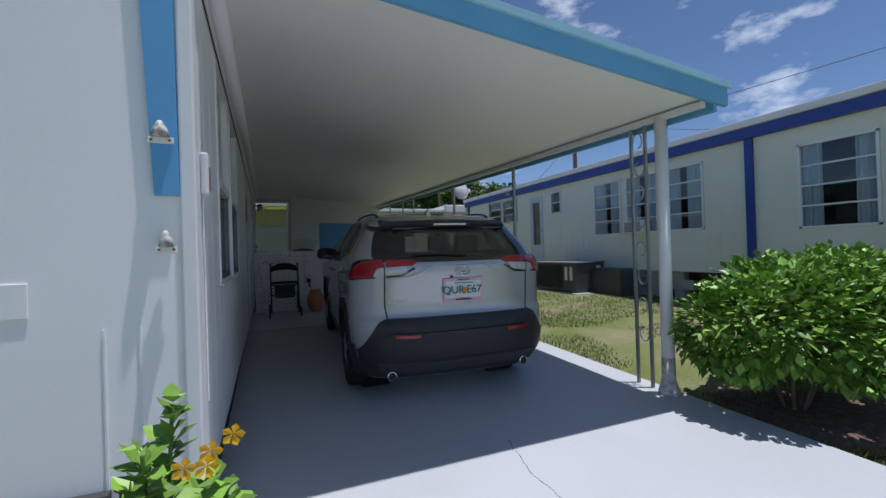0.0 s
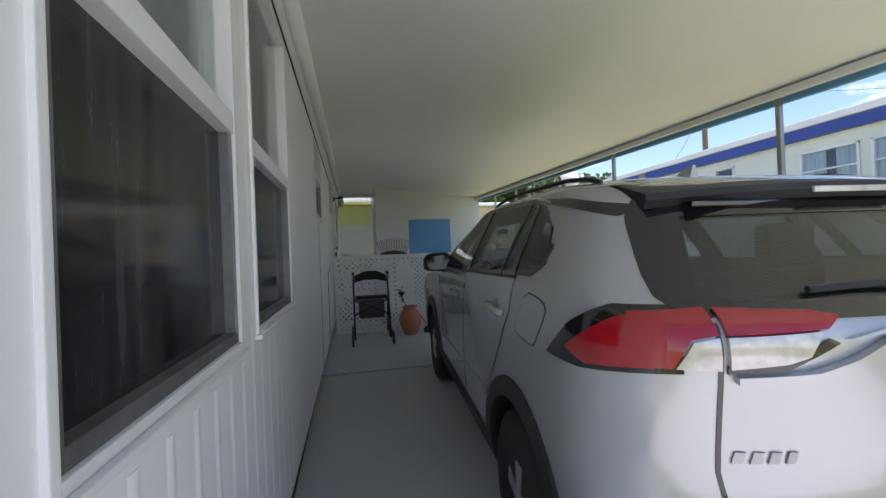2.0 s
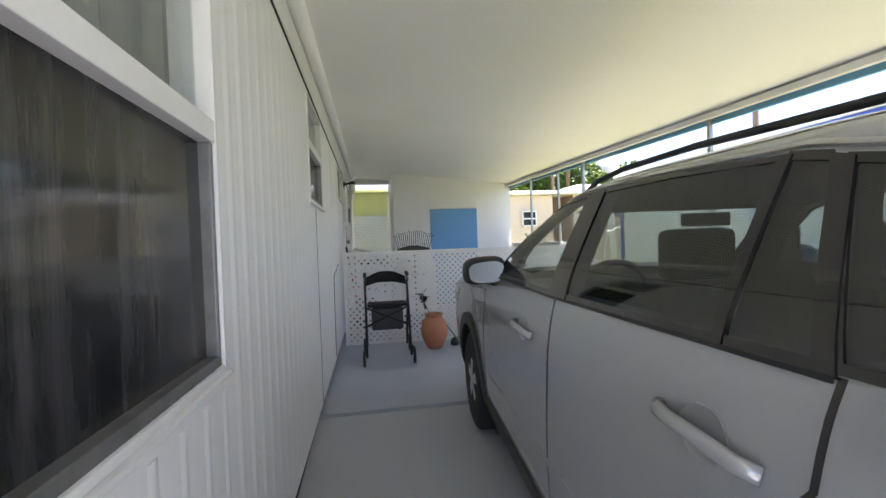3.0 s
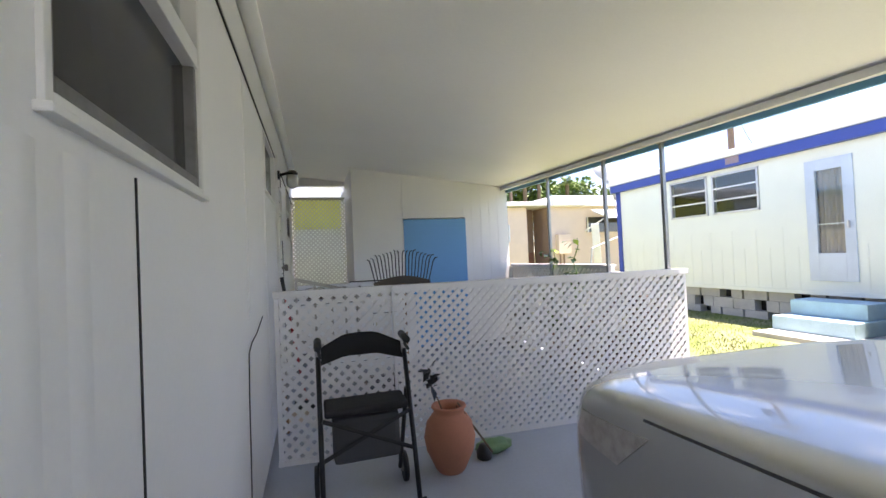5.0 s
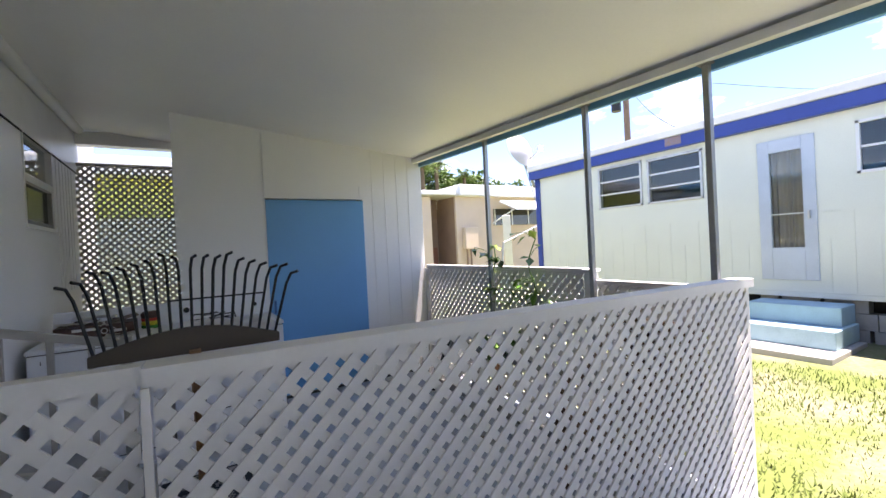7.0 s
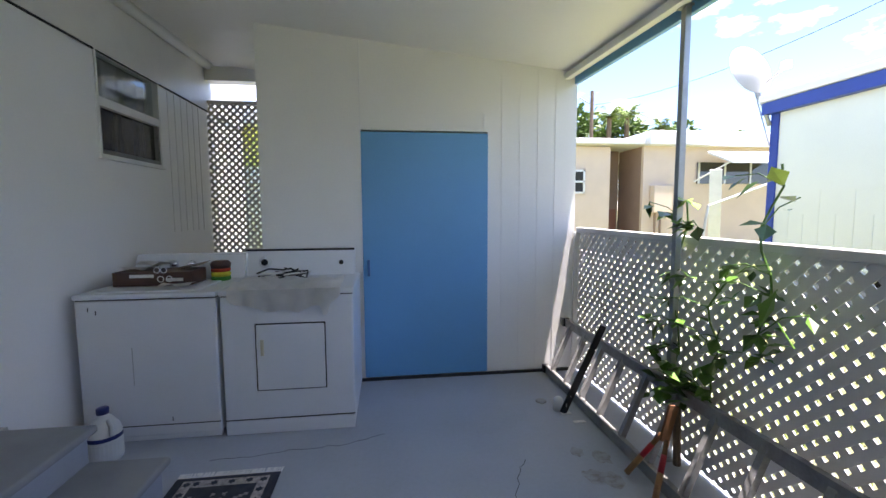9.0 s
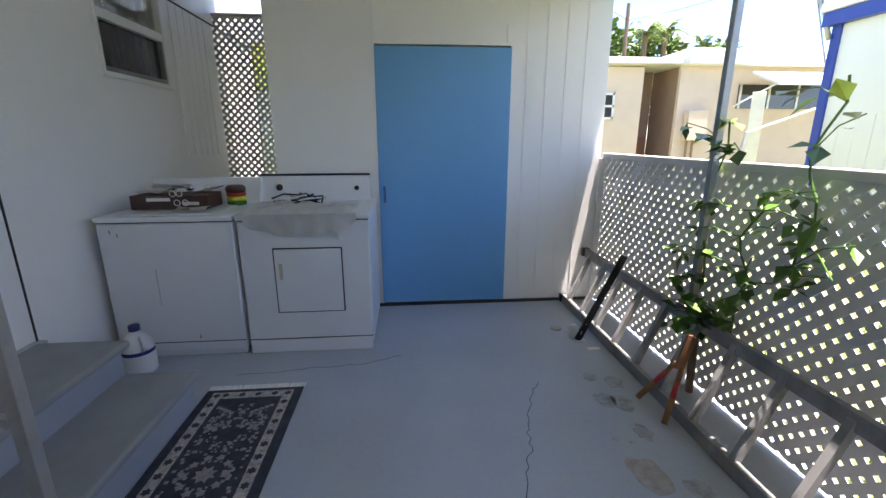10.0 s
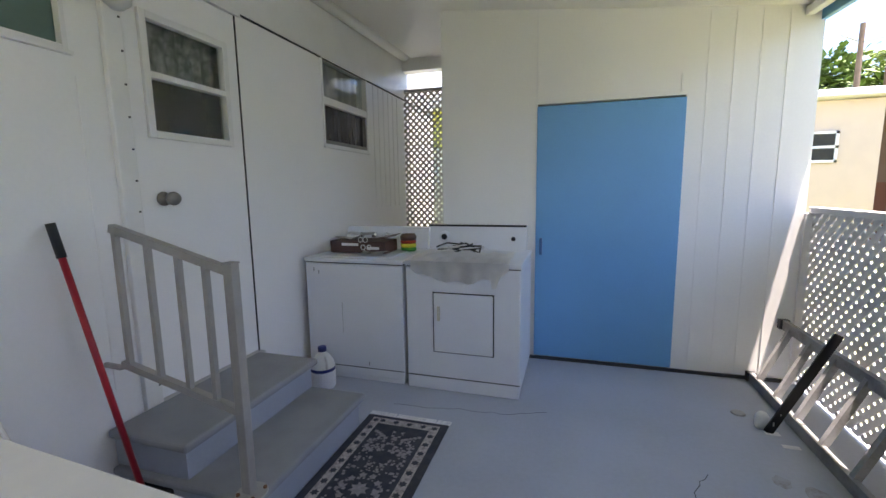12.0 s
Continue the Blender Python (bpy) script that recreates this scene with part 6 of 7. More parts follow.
# ---- steps, railing, rug ----
st = thing("door_steps", (0.4, 13.2, 0), "two grey carpeted steps up to the house door", "steps")
part("lower_base", box(0.03, 0.755, 12.74, 13.6, 0.0, 0.15), STEPR, st, "blue-grey painted riser")
part("lower_tread", box(0.03, 0.79, 12.71, 13.63, 0.151, 0.19, 0.016, seg=3), STEPM, st)
part("upper_base", box(0.03, 0.43, 12.74, 13.62, 0.191, 0.325), STEPR, st, "blue-grey painted riser")
part("upper_tread", box(0.03, 0.465, 12.71, 13.65, 0.326, 0.365, 0.016, seg=3), STEPM, st)
ra = thing("handrail", (0.74, 12.75, 0.19), "painted square-tube metal handrail beside the steps", "handrail")
RAILM = mat("taupe_rail_paint", (0.40, 0.385, 0.36), 0.45, metal=0.25, var=0.15, scale=8)
part("newel", box(0.71, 0.75, 12.73, 12.77, 0.196, 1.115, 0.004), RAILM, ra)
part("newel_cap", box(0.707, 0.753, 12.727, 12.773, 1.115, 1.122, 0.003), RAILM, ra)
part("base_plate", lathe([(0.062, 0), (0.06, 0.006)], (0.74, 12.75, 0.19), n=24), RAILM, ra)
for a in range(4):
    part("bolt", lathe([(0.008, 0), (0.007, 0.008)], (0.74 + 0.05 * math.cos(a * 1.57 + 0.78), 12.75 + 0.05 * math.sin(a * 1.57 + 0.78), 0.196), n=8), RUST, ra)
part("top_rail", beam((0.15, 12.75, 1.24), (0.712, 12.75, 1.09), 0.03, 0.032), RAILM, ra)
part("bottom_rail", beam((0.13, 12.75, 0.665), (0.71, 12.75, 0.535), 0.028, 0.028), RAILM, ra)
for x in (0.165, 0.33, 0.48, 0.61):
    part("baluster", box(x - 0.011, x + 0.011, 12.739, 12.761, 0.665 - (x - 0.13) * 0.224, 1.235 - (x - 0.15) * 0.267, 0.002), RAILM, ra)
part("wall_bracket", tube([(0.165, 12.75, 0.66), (0.1, 12.755, 0.64), (0.002, 12.76, 0.64)], 0.012, n=6), RAILM, ra)

RUGD = mat("rug_charcoal", (0.03, 0.032, 0.045), 0.95, var=0.3, scale=18, grain=300, bump=0.3, dark=(0.08, 0.077, 0.085))
RUGC = mat("rug_cream", (0.52, 0.47, 0.43), 0.95, var=0.35, scale=45, grain=300, bump=0.3, dark=(0.10, 0.08, 0.09))
rg = thing("rug", (1.0, 13.1, 0), "dark oriental rug with a cream flowered border and fringe", "rug")
RA = (0.765, 12.45)
RB = (1.275, 13.72)
part("rug_base", box(RA[0], RB[0], RA[1], RB[1], 0.002, 0.010, 0.003), RUGD, rg)
bm = bmesh.new()
x0, x1, y0, y1 = RA[0] + 0.045, RB[0] - 0.045, RA[1] + 0.05, RB[1] - 0.03
for q in ((x0, x0 + 0.05, y0, y1), (x1 - 0.05, x1, y0, y1), (x0 + 0.05, x1 - 0.05, y0, y0 + 0.055), (x0 + 0.05, x1 - 0.05, y1 - 0.055, y1)):
    box(*q, 0.0102, 0.0118, bm=bm)
part("border", bm, RUGC, rg, "cream border")
bm = bmesh.new()


def rosette(cx, cy, r, bm, z, petals=6):
    vs = [bm.verts.new((cx + r * (1 if k % 2 else 0.62) * math.cos(k * math.pi / petals), cy + r * (1 if k % 2 else 0.62) * math.sin(k * math.pi / petals), z)) for k in range(petals * 2)]
    bm.faces.new(vs)


for k in range(15):
    rosette(x0 + 0.025, y0 + 0.04 + k * 0.08, 0.022, bm, 0.0125)
    rosette(x1 - 0.025, y0 + 0.04 + k * 0.08, 0.022, bm, 0.0125)
for k in range(4):
    rosette(x0 + 0.07 + k * 0.085, y1 - 0.027, 0.022, bm, 0.0125)
tagged(part("border_motif", bm, RUGD, rg, "dark border flowers"), kind="stuff")
bm = bmesh.new()
mx, my = (x0 + x1) / 2, (y0 + y1) / 2
rnd = random.Random(4)
for k in range(150):
    px, py = rnd.uniform(-0.135, 0.135), rnd.uniform(-0.5, 0.5)
    q = abs(noise.noise(Vector((abs(px) * 14, abs(py) * 9, 0.4))))
    if q > 0.12:
        for sx in (-1, 1):
            for sy in (-1, 1):
                rosette(mx + sx * abs(px), my + sy * abs(py), rnd.uniform(0.006, 0.013), bm, 0.0108, 4)
for r in range(10):
    a = r * math.tau / 10
    rosette(mx + 0.085 * math.cos(a), my + 0.10 * math.sin(a), 0.022, bm, 0.0112, 5)
rosette(mx, my, 0.05, bm, 0.0116, 8)
for sx in (-1, 1):
    for sy in (-1, 1):
        for k in range(5):
            rosette(mx + sx * (0.04 + 0.02 * k), my + sy * (0.30 + 0.02 * math.sin(k * 2.0)), 0.017, bm, 0.0112, 5)
            rosette(mx + sx * (0.13 - 0.02 * k), my + sy * (0.46 - 0.012 * k), 0.016, bm, 0.0112, 4)
tagged(part("field_pattern", bm, mat("rug_grey_motif", (0.33, 0.31, 0.31), 0.95, var=0.3, scale=60), rg, "pale woven motifs"), kind="stuff")
bm = bmesh.new()
for k in range(95):
    x = RA[0] + (RB[0] - RA[0]) * k / 94
    beam((x, RB[1] - 0.001, 0.006), (x + rnd.uniform(-0.006, 0.006), RB[1] + 0.05, 0.003), 0.004, 0.003, bm)
tagged(part("fringe", bm, CLOTH, rg, "pale fringe"), kind="stuff")

# ---- broom and mop by the wall ----
br = thing("broom", (0.15, 12.62, 0), "red-handled broom leaning on the house wall", "broom")
ba, bb = Vector((0.05, 12.6, 1.27)), Vector((0.22, 12.70, 0.12))
part("handle", tube([ba.lerp(bb, 0.10), bb], 0.0125, n=12), RED, br, "red metal handle", True)
part("grip", tube([ba, ba.lerp(bb, 0.115)], 0.016, n=12), BLACKP, br, "black grip", True)
part("head", box(0.12, 0.34, 12.66, 12.75, 0.02, 0.13, 0.01), BLACKP, br, "black broom head")
mp = thing("mop", (0.06, 12.3, 0), "upturned white string mop by the wall", "mop")
part("handle", tube([(0.08, 12.3, 0.0), (0.05, 12.28, 0.6)], 0.012, n=8), WOODH, mp)
for i in range(16):
    rnd = random.Random(120 + i)
    x, y = 0.06 + rnd.uniform(-0.035, 0.06), 12.3 + rnd.uniform(-0.06, 0.06)
    part("strand", tube([(0.055, 12.29, 0.62), (x, y, 0.66), (x + 0.02, y + 0.03, 0.5), (x + 0.03, y + 0.07 + rnd.uniform(0, 0.04), 0.34)], 0.012, n=6), CLOTH, mp, "", True)
bd = thing("board", (0.3, 12.1, 0), "pale plank leaning behind the fence", "board")
part("plank", box(0.03, 0.25, 12.5, 12.69, 0.0, 0.05, 0.005), TANW, bd)

# ---- rake by the fence ----
rk = thing("leaf_rake", (1.0, 11.86, 0), "upturned leaf rake with black curled tines behind the fence", "rake")
part("handle", tube([(1.0, 11.8, 0.0), (0.98, 11.76, 1.2)], 0.014, n=8), WOODH, rk)
bm = bmesh.new()
vs = []
for k in range(21):
    f = k / 20
    x = 0.755 + 0.44 * f
    vs.append([bm.verts.new((x, 11.77 + d, z)) for d, z in ((-0.008, 1.19), (-0.008, 1.215 + 0.045 * math.sin(f * math.pi)), (0.008, 1.215 + 0.045 * math.sin(f * math.pi)), (0.008, 1.19))])
for a, b in zip(vs, vs[1:]):
    for j in range(4):
        bm.faces.new((a[j], a[(j + 1) % 4], b[(j + 1) % 4], b[j]))
bm.faces.new(vs[0])
bm.faces.new(vs[-1][::-1])
part("crown", bm, mat("dark_brown_plastic", (0.06, 0.045, 0.035), 0.6), rk, "dark brown rake crown")
for k in range(19):
    f = k / 18
    x = 0.77 + 0.41 * f
    lean = (f - 0.45) * 0.11
    top = 1.385 + 0.06 * math.sin(f * math.pi) + (0.012 if k % 5 == 2 else 0)
    s = 1 if f > 0.45 else -1
    part("tine", tube([(x, 11.77, 1.2), (x + lean * 0.7, 11.765, top - 0.03), (x + lean * 0.85 + 0.004 * s, 11.755, top), (x + lean + 0.012 * s, 11.74, top + 0.006)], 0.0042, n=6), BLACKM, rk)

# ---- ladder, bar, shears at the fence ----
LADM = mat("dull_ladder_aluminium", (0.34, 0.34, 0.335), 0.55, metal=0.5, var=0.3, scale=9, dark=(0.16, 0.15, 0.14))
ld = thing("ladder", (3.25, 13.6, 0), "old aluminium ladder lying on its side against the fence", "ladder")
lo = lambda y: (3.17, y, 0.035)
hi = lambda y: (3.335, y, 0.43)
part("rail", beam(lo(12.0), lo(14.85), 0.03, 0.065), LADM, ld)
part("rail", beam(hi(12.0), hi(14.85), 0.03, 0.065), LADM, ld)
for k in range(11):
    y = 12.15 + k * 0.26
    part("rung", beam(lo(y), hi(y), 0.034, 0.03, None, (0, 1, 0)), LADM, ld)
for p, nm in ((lo(14.86), "foot"), (hi(14.86), "foot")):
    part(nm, box(p[0] - 0.03, p[0] + 0.03, 14.84, 14.885, p[2] - 0.033, p[2] + 0.033, 0.006), BLACKP, ld, "black rubber foot")
bar = thing("metal_bar", (3.05, 14.15, 0), "dark perforated metal bar leaning on the ladder", "metal bar")
part("bar", beam((3.01, 14.14, 0.005), (3.27, 14.12, 0.60), 0.045, 0.012, None, (0, 1, 0)), BLACKM, bar)
for k in range(8):
    f = 0.1 + k * 0.11
    part("hole", box(3.005 + 0.26 * f - 0.004, 3.005 + 0.26 * f + 0.002, 14.13, 14.14, 0.6 * f - 0.012, 0.6 * f + 0.012), ALU, bar)
sh = thing("garden_shears", (3.1, 13.3, 0), "rusty loppers with worn wooden and red handles", "loppers")
for p, q in (((3.06, 13.45, 0.015), (3.21, 13.40, 0.24)), ((3.07, 13.23, 0.015), (3.20, 13.34, 0.24))):
    P, Q = Vector(p), Vector(q)
    part("handle", tube([P, P.lerp(Q, 0.45)], 0.015, n=10), WOODH, sh, "worn wooden handle end", True)
    part("sleeve", tube([P.lerp(Q, 0.45), P.lerp(Q, 0.75)], 0.0145, n=10), RED, sh, "red sleeve", True)
    part("arm", tube([P.lerp(Q, 0.75), Q], 0.012, n=8), RUST, sh)
part("blade", beam((3.205, 13.37, 0.22), (3.25, 13.37, 0.40), 0.05, 0.012, None, (0, 1, 0)), RUST, sh, "rusty blade")
jar = thing("plastic_jar", (2.98, 14.28, 0), "small pale plastic jar standing on the floor", "jar")
part("jar", lathe([(0.03, 0), (0.035, 0.01), (0.035, 0.07), (0.02, 0.09)], (3.0, 14.2, 0.0), n=16), PLASTIC, jar, "", True)
pk = thing("paper_scrap", (3.06, 14.02, 0), "white paper scrap on the patio floor", "paper")
part("scrap", box(3.03, 3.11, 14.0, 14.03, 0.001, 0.004), PAPER, pk)
lid = thing("drain_cap", (2.94, 14.34, 0), "round grey drain cap in the floor", "drain cap")
part("cap", lathe([(0.04, 0), (0.036, 0.006)], (2.93, 14.34, 0.0), n=20), BLOCK, lid)


# ---- vine on the fence ----
def vine(x, y, z0, z1, count, seed, lime):
    rnd = random.Random(seed)
    t = thing("vine", (x, y, 0), "climbing green vine on the lattice fence", "vine")
    main = [(x - 0.02 + 0.02 * math.sin(k), y + 0.04 * math.sin(k * 1.3), z0 + (z1 - z0) * k / 9) for k in range(10)]
    part("stem", tube(main, 0.005, n=6), VINE, t)
    pts, young = [], []
    for i in range(7):
        b = Vector(main[rnd.randrange(1, 9)])
        e = b + Vector((-rnd.uniform(0.02, 0.10), rnd.choice((-1, 1)) * rnd.uniform(0.08, 0.3), rnd.uniform(-0.08, 0.16)))
        part("shoot", tube([b, b.lerp(e, 0.5) + Vector((0, 0, 0.03)), e], 0.0028, n=5), VINE, t)
        for _ in range(count // 9):
            pts.append((b.lerp(e, rnd.random()), Vector((-0.7, rnd.uniform(-1, 1), rnd.uniform(-0.6, 0.3)))))
    for _ in range(count // 3):
        p = Vector(main[rnd.randrange(0, 10)])
        (young if p.z > 1.15 else pts).append((p, Vector((-0.6, rnd.uniform(-1, 1), rnd.uniform(-0.5, 0.4)))))
    mesh_part("leaves", leaf_mesh(pts, 0.085, seed, 0.5), VINE, t)
    if young:
        mesh_part("young_leaves", leaf_mesh(young, 0.09, seed + 1, 0.3), LIME, t, "bright young leaves")


vine(3.41, 13.57, 0.25, 1.42, 100, 31, True)
vine(3.42, 13.05, 0.75, 1.55, 36, 32, True)
vine(3.41, 13.3, 0.5, 1.1, 30, 35, False)
pb = thing("plant_clump", (3.38, 13.5, 0), "dark leafy plant at the foot of the fence", "plant")
rnd = random.Random(61)
part("stem", tube([(3.38, 13.5, 0.0), (3.36, 13.5, 0.4)], 0.02, n=8), BARK, pb)
mesh_part("leaves", leaf_mesh([((3.36 + rnd.uniform(-0.08, 0.04), 13.5 + rnd.uniform(-0.12, 0.12), 0.45 + rnd.uniform(-0.08, 0.1)), Vector((rnd.uniform(-1, 1), rnd.uniform(-1, 1), 0.2))) for _ in range(60)], 0.10, 62, 0.4), VINE, pb)

# ---- wall lamp ----
wl_ = thing("wall_lamp", (0.0, 12.88, 2.24), "black wall lamp with a frosted glass jar shade", "wall lamp")
part("back_plate", lathe([(0.045, 0.032), (0.04, 0.05)], (0.0, 12.87, 2.24), n=18, axis="x"), BLACKM, wl_)
part("arm", tube([(0.045, 12.87, 2.24), (0.1, 12.87, 2.255), (0.15, 12.87, 2.275)], 0.014, n=8), BLACKM, wl_, "", True)
part("cap", lathe([(0.05, 0), (0.056, 0.02), (0.03, 0.045)], (0.16, 12.87, 2.24), n=20), BLACKM, wl_, "black cap", True)
part("shade", lathe([(0.02, 0), (0.05, 0.025), (0.056, 0.08), (0.047, 0.13)], (0.16, 12.87, 2.11), n=20), mat("frosted_glass", (0.55, 0.55, 0.52), 0.35, var=0.1), wl_, "frosted glass jar", True)

# ---- walker and pot before the fence ----
wk = thing("walker", (0.58, 10.9, 0), "folded black rollator walker with fabric seat and pouch", "walker")
for s, x in ((-1, 0.33), (1, 0.80)):
    part("front_leg", tube([(x, 10.66, 0.09), (x, 10.78, 0.45), (x, 10.95, 0.88)], 0.013, n=8), BLACKM, wk, "", True)
    part("rear_leg", tube([(x, 11.22, 0.09), (x, 10.98, 0.55), (x, 10.93, 0.66)], 0.013, n=8), BLACKM, wk, "", True)
    part("handle_stem", tube([(x, 10.95, 0.86), (x, 10.97, 0.93)], 0.016, n=8), GALV, wk)
    part("hand_grip", tube([(x, 11.02, 0.955), (x, 10.86, 0.945)], 0.02, n=10), BLACKP, wk, "black hand grip", True)
    part("brake_lever", tube([(x, 10.99, 0.92), (x + 0.01, 10.88, 0.89)], 0.009, n=6), BLACKP, wk)
    for y in (10.64, 11.22):
        wh = part("wheel", lathe([(0.06, -0.014), (0.088, -0.012), (0.09, 0.0), (0.088, 0.012), (0.06, 0.014)], (x + s * 0.03, y, 0.09), n=24, axis="x"), BLACKP, wk, "black wheel", True)
        part("hub", lathe([(0.03, -0.018), (0.03, 0.018)], (x + s * 0.03, y, 0.09), n=12, axis="x"), GALV, wh)
        part("fork", beam((x + s * 0.008, y, 0.09), (x + s * 0.008, y, 0.2), 0.012, 0.03), BLACKM, wk)
bm = bmesh.new()
rows = []
for k in range(15):
    f = k / 14
    h = 0.045 + 0.018 * math.sin(f * math.pi)
    zc = 0.865 + 0.05 * min(1, 3.2 * min(f, 1 - f))
    rows.append([bm.verts.new((0.33 + 0.47 * f, 11.0 + 0.05 * math.sin(f * math.pi) + d, zc + z)) for d, z in ((-0.01, -h), (-0.01, h), (0.01, h), (0.01, -h))])
for a, b in zip(rows, rows[1:]):
    for j in range(4):
        bm.faces.new((a[j], a[(j + 1) % 4], b[(j + 1) % 4], b[j]))
part("backrest", bm, BLACK, wk, "black padded backrest strap", True)
part("seat", box(0.35, 0.78, 10.78, 11.0, 0.60, 0.64, 0.015), BLACK, wk)
part("pouch", box(0.39, 0.74, 10.82, 10.98, 0.34, 0.58, 0.03), mat("grey_mesh_fabric", (0.07, 0.07, 0.075), 0.9), wk, "grey mesh pouch")
for a, b in (((0.34, 10.77, 0.40), (0.79, 10.77, 0.60)), ((0.79, 10.765, 0.40), (0.34, 10.765, 0.60))):
    part("cross_brace", tube([a, b], 0.011, n=8), BLACKM, wk)
pt = thing("terracotta_pot", (1.14, 11.24, 0), "terracotta urn with a dry stem in it", "pot")
part("urn", lathe([(0.085, 0), (0.10, 0.02), (0.155, 0.14), (0.168, 0.22), (0.15, 0.31), (0.105, 0.37), (0.098, 0.39), (0.115, 0.41), (0.112, 0.42), (0.09, 0.42), (0.088, 0.36), (0.1, 0.3)], (1.14, 11.24, 0), n=36), TERRA, pt, "", True)
dp = thing("dry_plant", (1.12, 11.24, 0.32), "dark wilted plant standing in the urn", "plant")
part("stem", tube([(1.12, 11.24, 0.31), (1.07, 11.23, 0.46), (1.02, 11.22, 0.56)], 0.005, n=5), BARK, dp)
part("stem", tube([(1.16, 11.22, 0.31), (1.19, 11.2, 0.44), (1.27, 11.18, 0.30), (1.42, 11.2, 0.08)], 0.007, n=6), BARK, dp)
mesh_part("leaves", leaf_mesh([((1.02, 11.22, 0.55 + 0.012 * k), Vector((math.cos(k * 1.1), -0.4, math.sin(k * 1.9)))) for k in range(12)], 0.09, 63, 0.1), BLACKM, dp)
gs = thing("green_sack", (1.46, 11.3, 0), "crumpled green plastic sack by the fence", "sack")
bm = bmesh.new()
bmesh.ops.create_icosphere(bm, subdivisions=3, radius=1)
for v in bm.verts:
    q = 1 + 0.3 * noise.noise(v.co * 2.2)
    v.co = Vector((1.5 + v.co.x * 0.13 * q, 11.36 + v.co.y * 0.07 * q, max(0.002, 0.045 + v.co.z * 0.05 * q)))
part("sack", bm, mat("green_plastic", (0.16, 0.30, 0.14), 0.4, var=0.3, scale=14), gs, "", True)
part("sack_nozzle", lathe([(0.05, 0), (0.055, 0.04), (0.03, 0.09)], (1.40, 11.3, 0.002), n=14), BLACKP, gs, "black cap", True)

# ---- wicker chair inside the fence ----
WICK = mat("brown_wicker", (0.20, 0.12, 0.075), 0.8, var=0.35, scale=20, bump=0.4)
wc = thing("wicker_chair", (3.1, 11.9, 0), "brown woven wicker chair beside the fence", "chair")
for x, y in ((2.72, 11.66), (3.28, 11.66), (2.72, 12.14), (3.28, 12.14)):
    part("leg", tube([(x, y, 0), (x, y, 0.42)], 0.022, n=8), WICK, wc)
part("seat", box(2.68, 3.3, 11.63, 12.17, 0.40, 0.45, 0.02), WICK, wc)
for y in (11.66, 12.14):
    part("arm", tube([(2.72, y, 0.42), (2.76, y, 0.62), (3.0, y, 0.70), (3.3, y, 0.95)], 0.026, n=10), WICK, wc, "", True)
for k in range(12):
    part("weave", tube([(3.29, 11.66, 0.46 + k * 0.042), (3.36, 11.90, 0.46 + k * 0.042), (3.29, 12.14, 0.46 + k * 0.042)], 0.017, n=6), WICK, wc, "", True)

# ---- cracks and stains of the floor, small clutter ----
def crack(name, pts, w=0.0028):
    rnd = random.Random(len(pts))
    fine = []
    for a, b in zip(pts, pts[1:]):
        for t in range(5):
            p = Vector((*a, 0)).lerp(Vector((*b, 0)), t / 5) + Vector((rnd.uniform(-0.012, 0.012), rnd.uniform(-0.012, 0.012), 0))
            fine.append((p.x, p.y, (floor_z(p.y) if p.y < 9.4 else 0) - w * 0.6))
    structure(name, tube(fine, w, n=5), EDGE, "thin dark crack in the concrete", "crack")


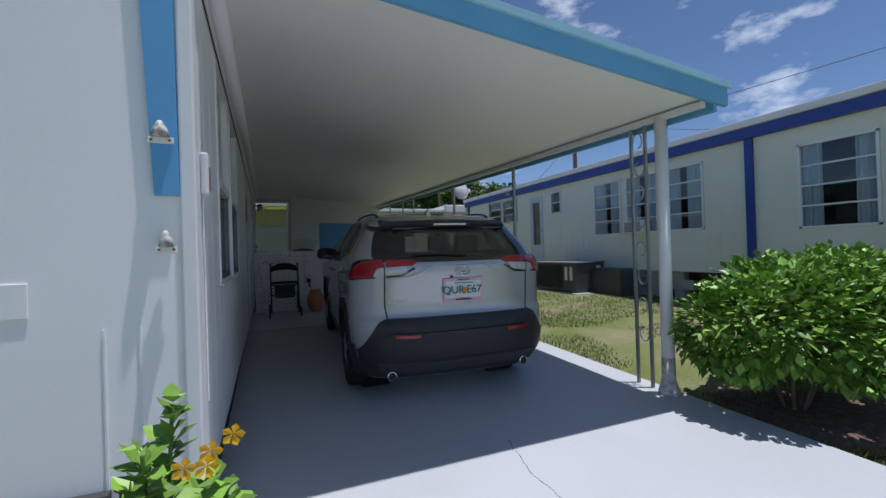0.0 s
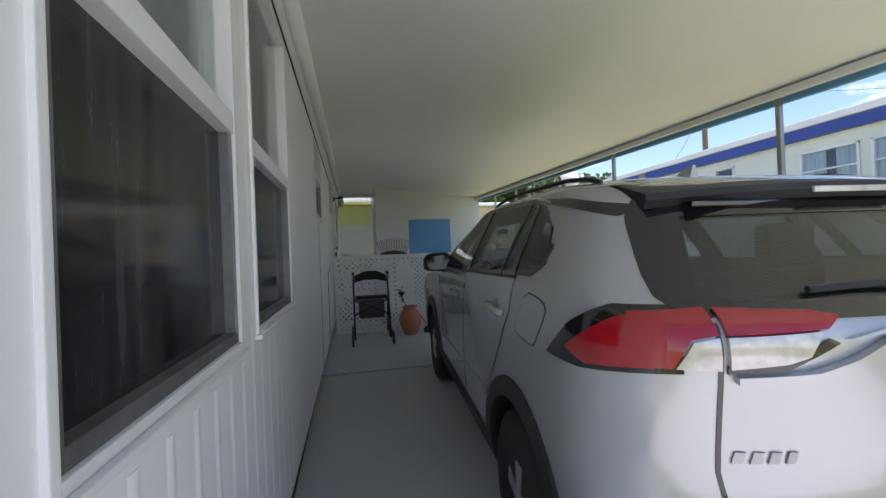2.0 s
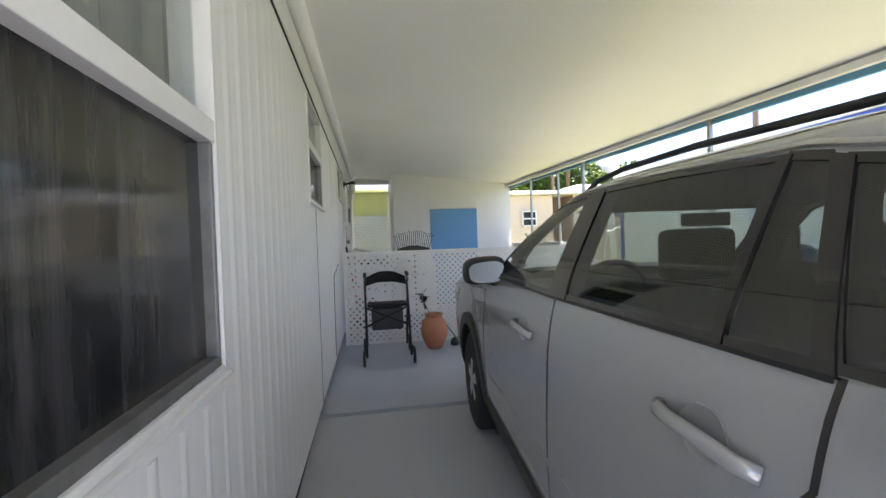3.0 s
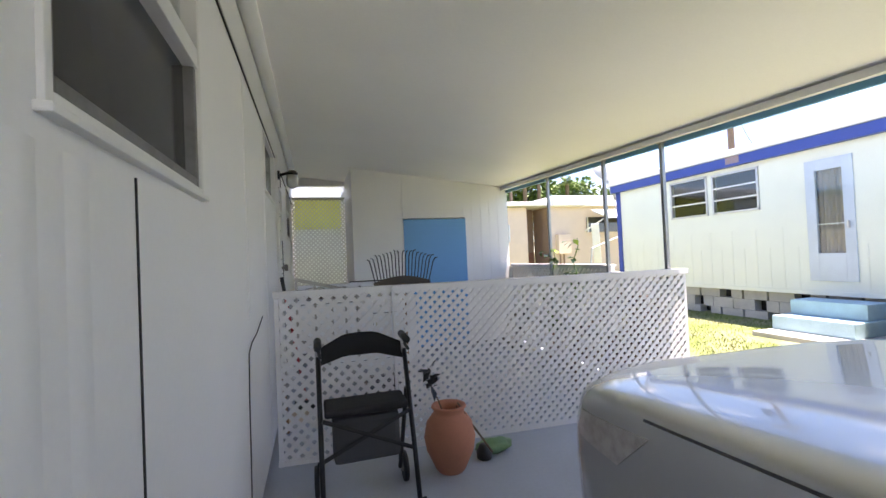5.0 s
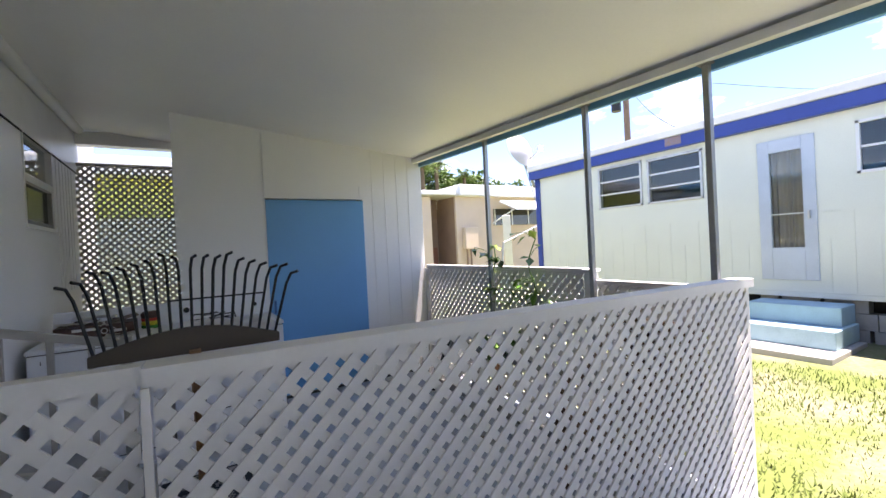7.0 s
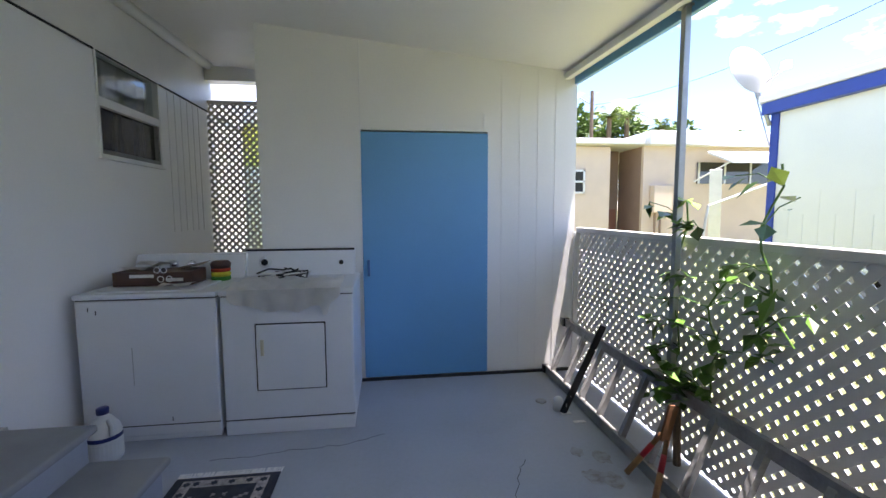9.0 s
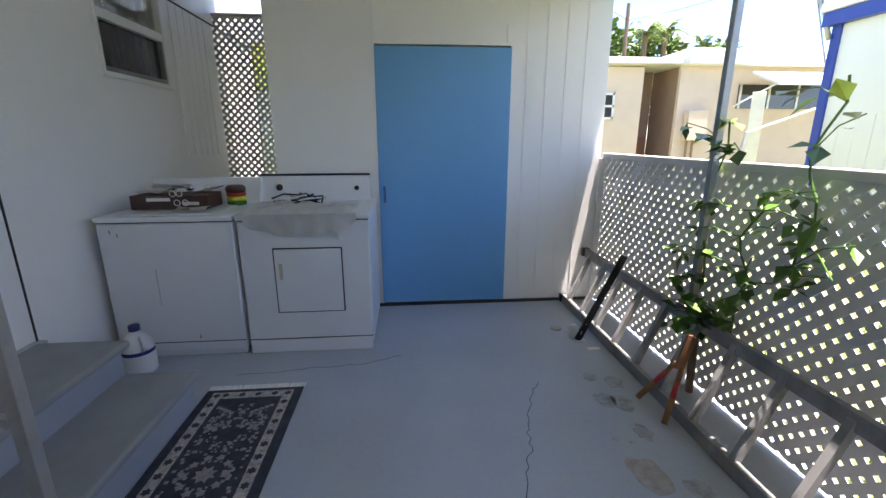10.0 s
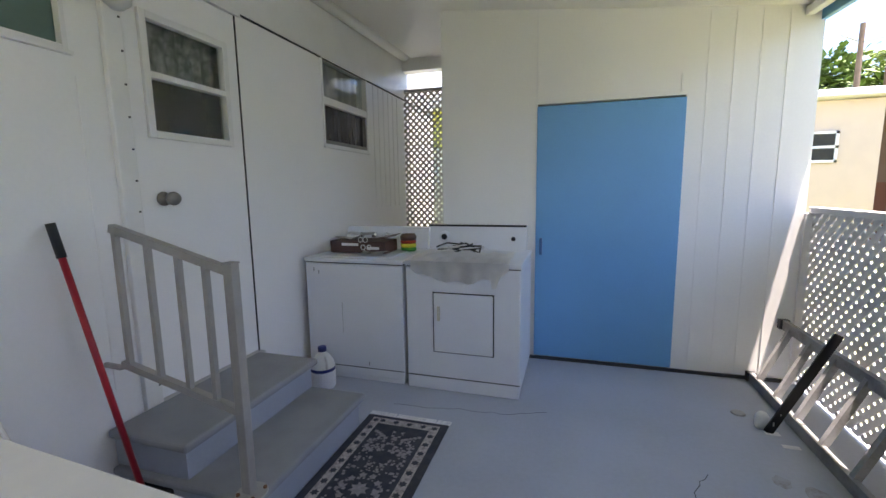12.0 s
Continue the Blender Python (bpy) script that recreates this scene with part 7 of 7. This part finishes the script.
crack("floor_crack_1", [(2.58, 13.65), (2.50, 13.5), (2.42, 13.3), (2.40, 13.15), (2.33, 13.0), (2.28, 12.7)])
crack("floor_crack_2", [(0.85, 13.88), (1.06, 13.9), (1.34, 13.94), (1.6, 13.95), (1.86, 14.05)], 0.003)
crack("floor_crack_3", [(1.69, 4.92), (1.64, 4.72), (1.60, 4.45), (1.63, 4.2), (1.55, 3.6)], 0.003)


def stain(name, x, y, r, seed, material, label):
    """A flat irregular spill on the patio floor."""
    rnd = random.Random(seed)
    bm = bmesh.new()
    k = 22
    off = rnd.uniform(0, 9)
    rim = [(1 + 0.45 * noise.noise(Vector((math.cos(a) * 1.6 + off, math.sin(a) * 1.6, 0.3)))) * r for a in [i * math.tau / k for i in range(k)]]
    top = [bm.verts.new((x + rim[i] * math.cos(i * math.tau / k), y + 1.3 * rim[i] * math.sin(i * math.tau / k), 0.0012)) for i in range(k)]
    low = [bm.verts.new((v.co.x, v.co.y, -0.002)) for v in top]
    bm.faces.new(top)
    for i in range(k):
        j = (i + 1) % k
        bm.faces.new((low[i], low[j], top[j], top[i]))
    structure(name, bm, material, label, "stain")


DIRT = mat("floor_dirt", (0.38, 0.39, 0.41), 0.6, var=0.5, scale=26, grain=120, bump=0.12, dark=(0.24, 0.21, 0.18))
TANST = mat("dried_spill", (0.40, 0.37, 0.34), 0.65, var=0.5, scale=26, grain=110, bump=0.1, dark=(0.30, 0.25, 0.20))
for i, (x, y, r) in enumerate(((2.90, 13.69, 0.035), (2.89, 13.46, 0.05), (2.97, 13.43, 0.06), (3.02, 13.62, 0.045), (2.80, 13.17, 0.012), (2.86, 13.14, 0.010), (2.95, 13.2, 0.04), (2.99, 12.85, 0.05), (2.72, 13.3, 0.012))):
    stain("floor_stain_%d" % (i + 1), x, y, r, 40 + i, DIRT, "dark dirt stain on the patio floor")
stain("floor_stain_10", 2.834, 12.94, 0.085, 60, TANST, "dried tan spill on the patio floor")
slip = thing("paper_scrap", (3.03, 14.14, 0.001), "small white scrap of paper on the floor", "paper")
part("sheet", box(2.995, 3.065, 14.12, 14.155, 0.001, 0.004), PAPER, slip)
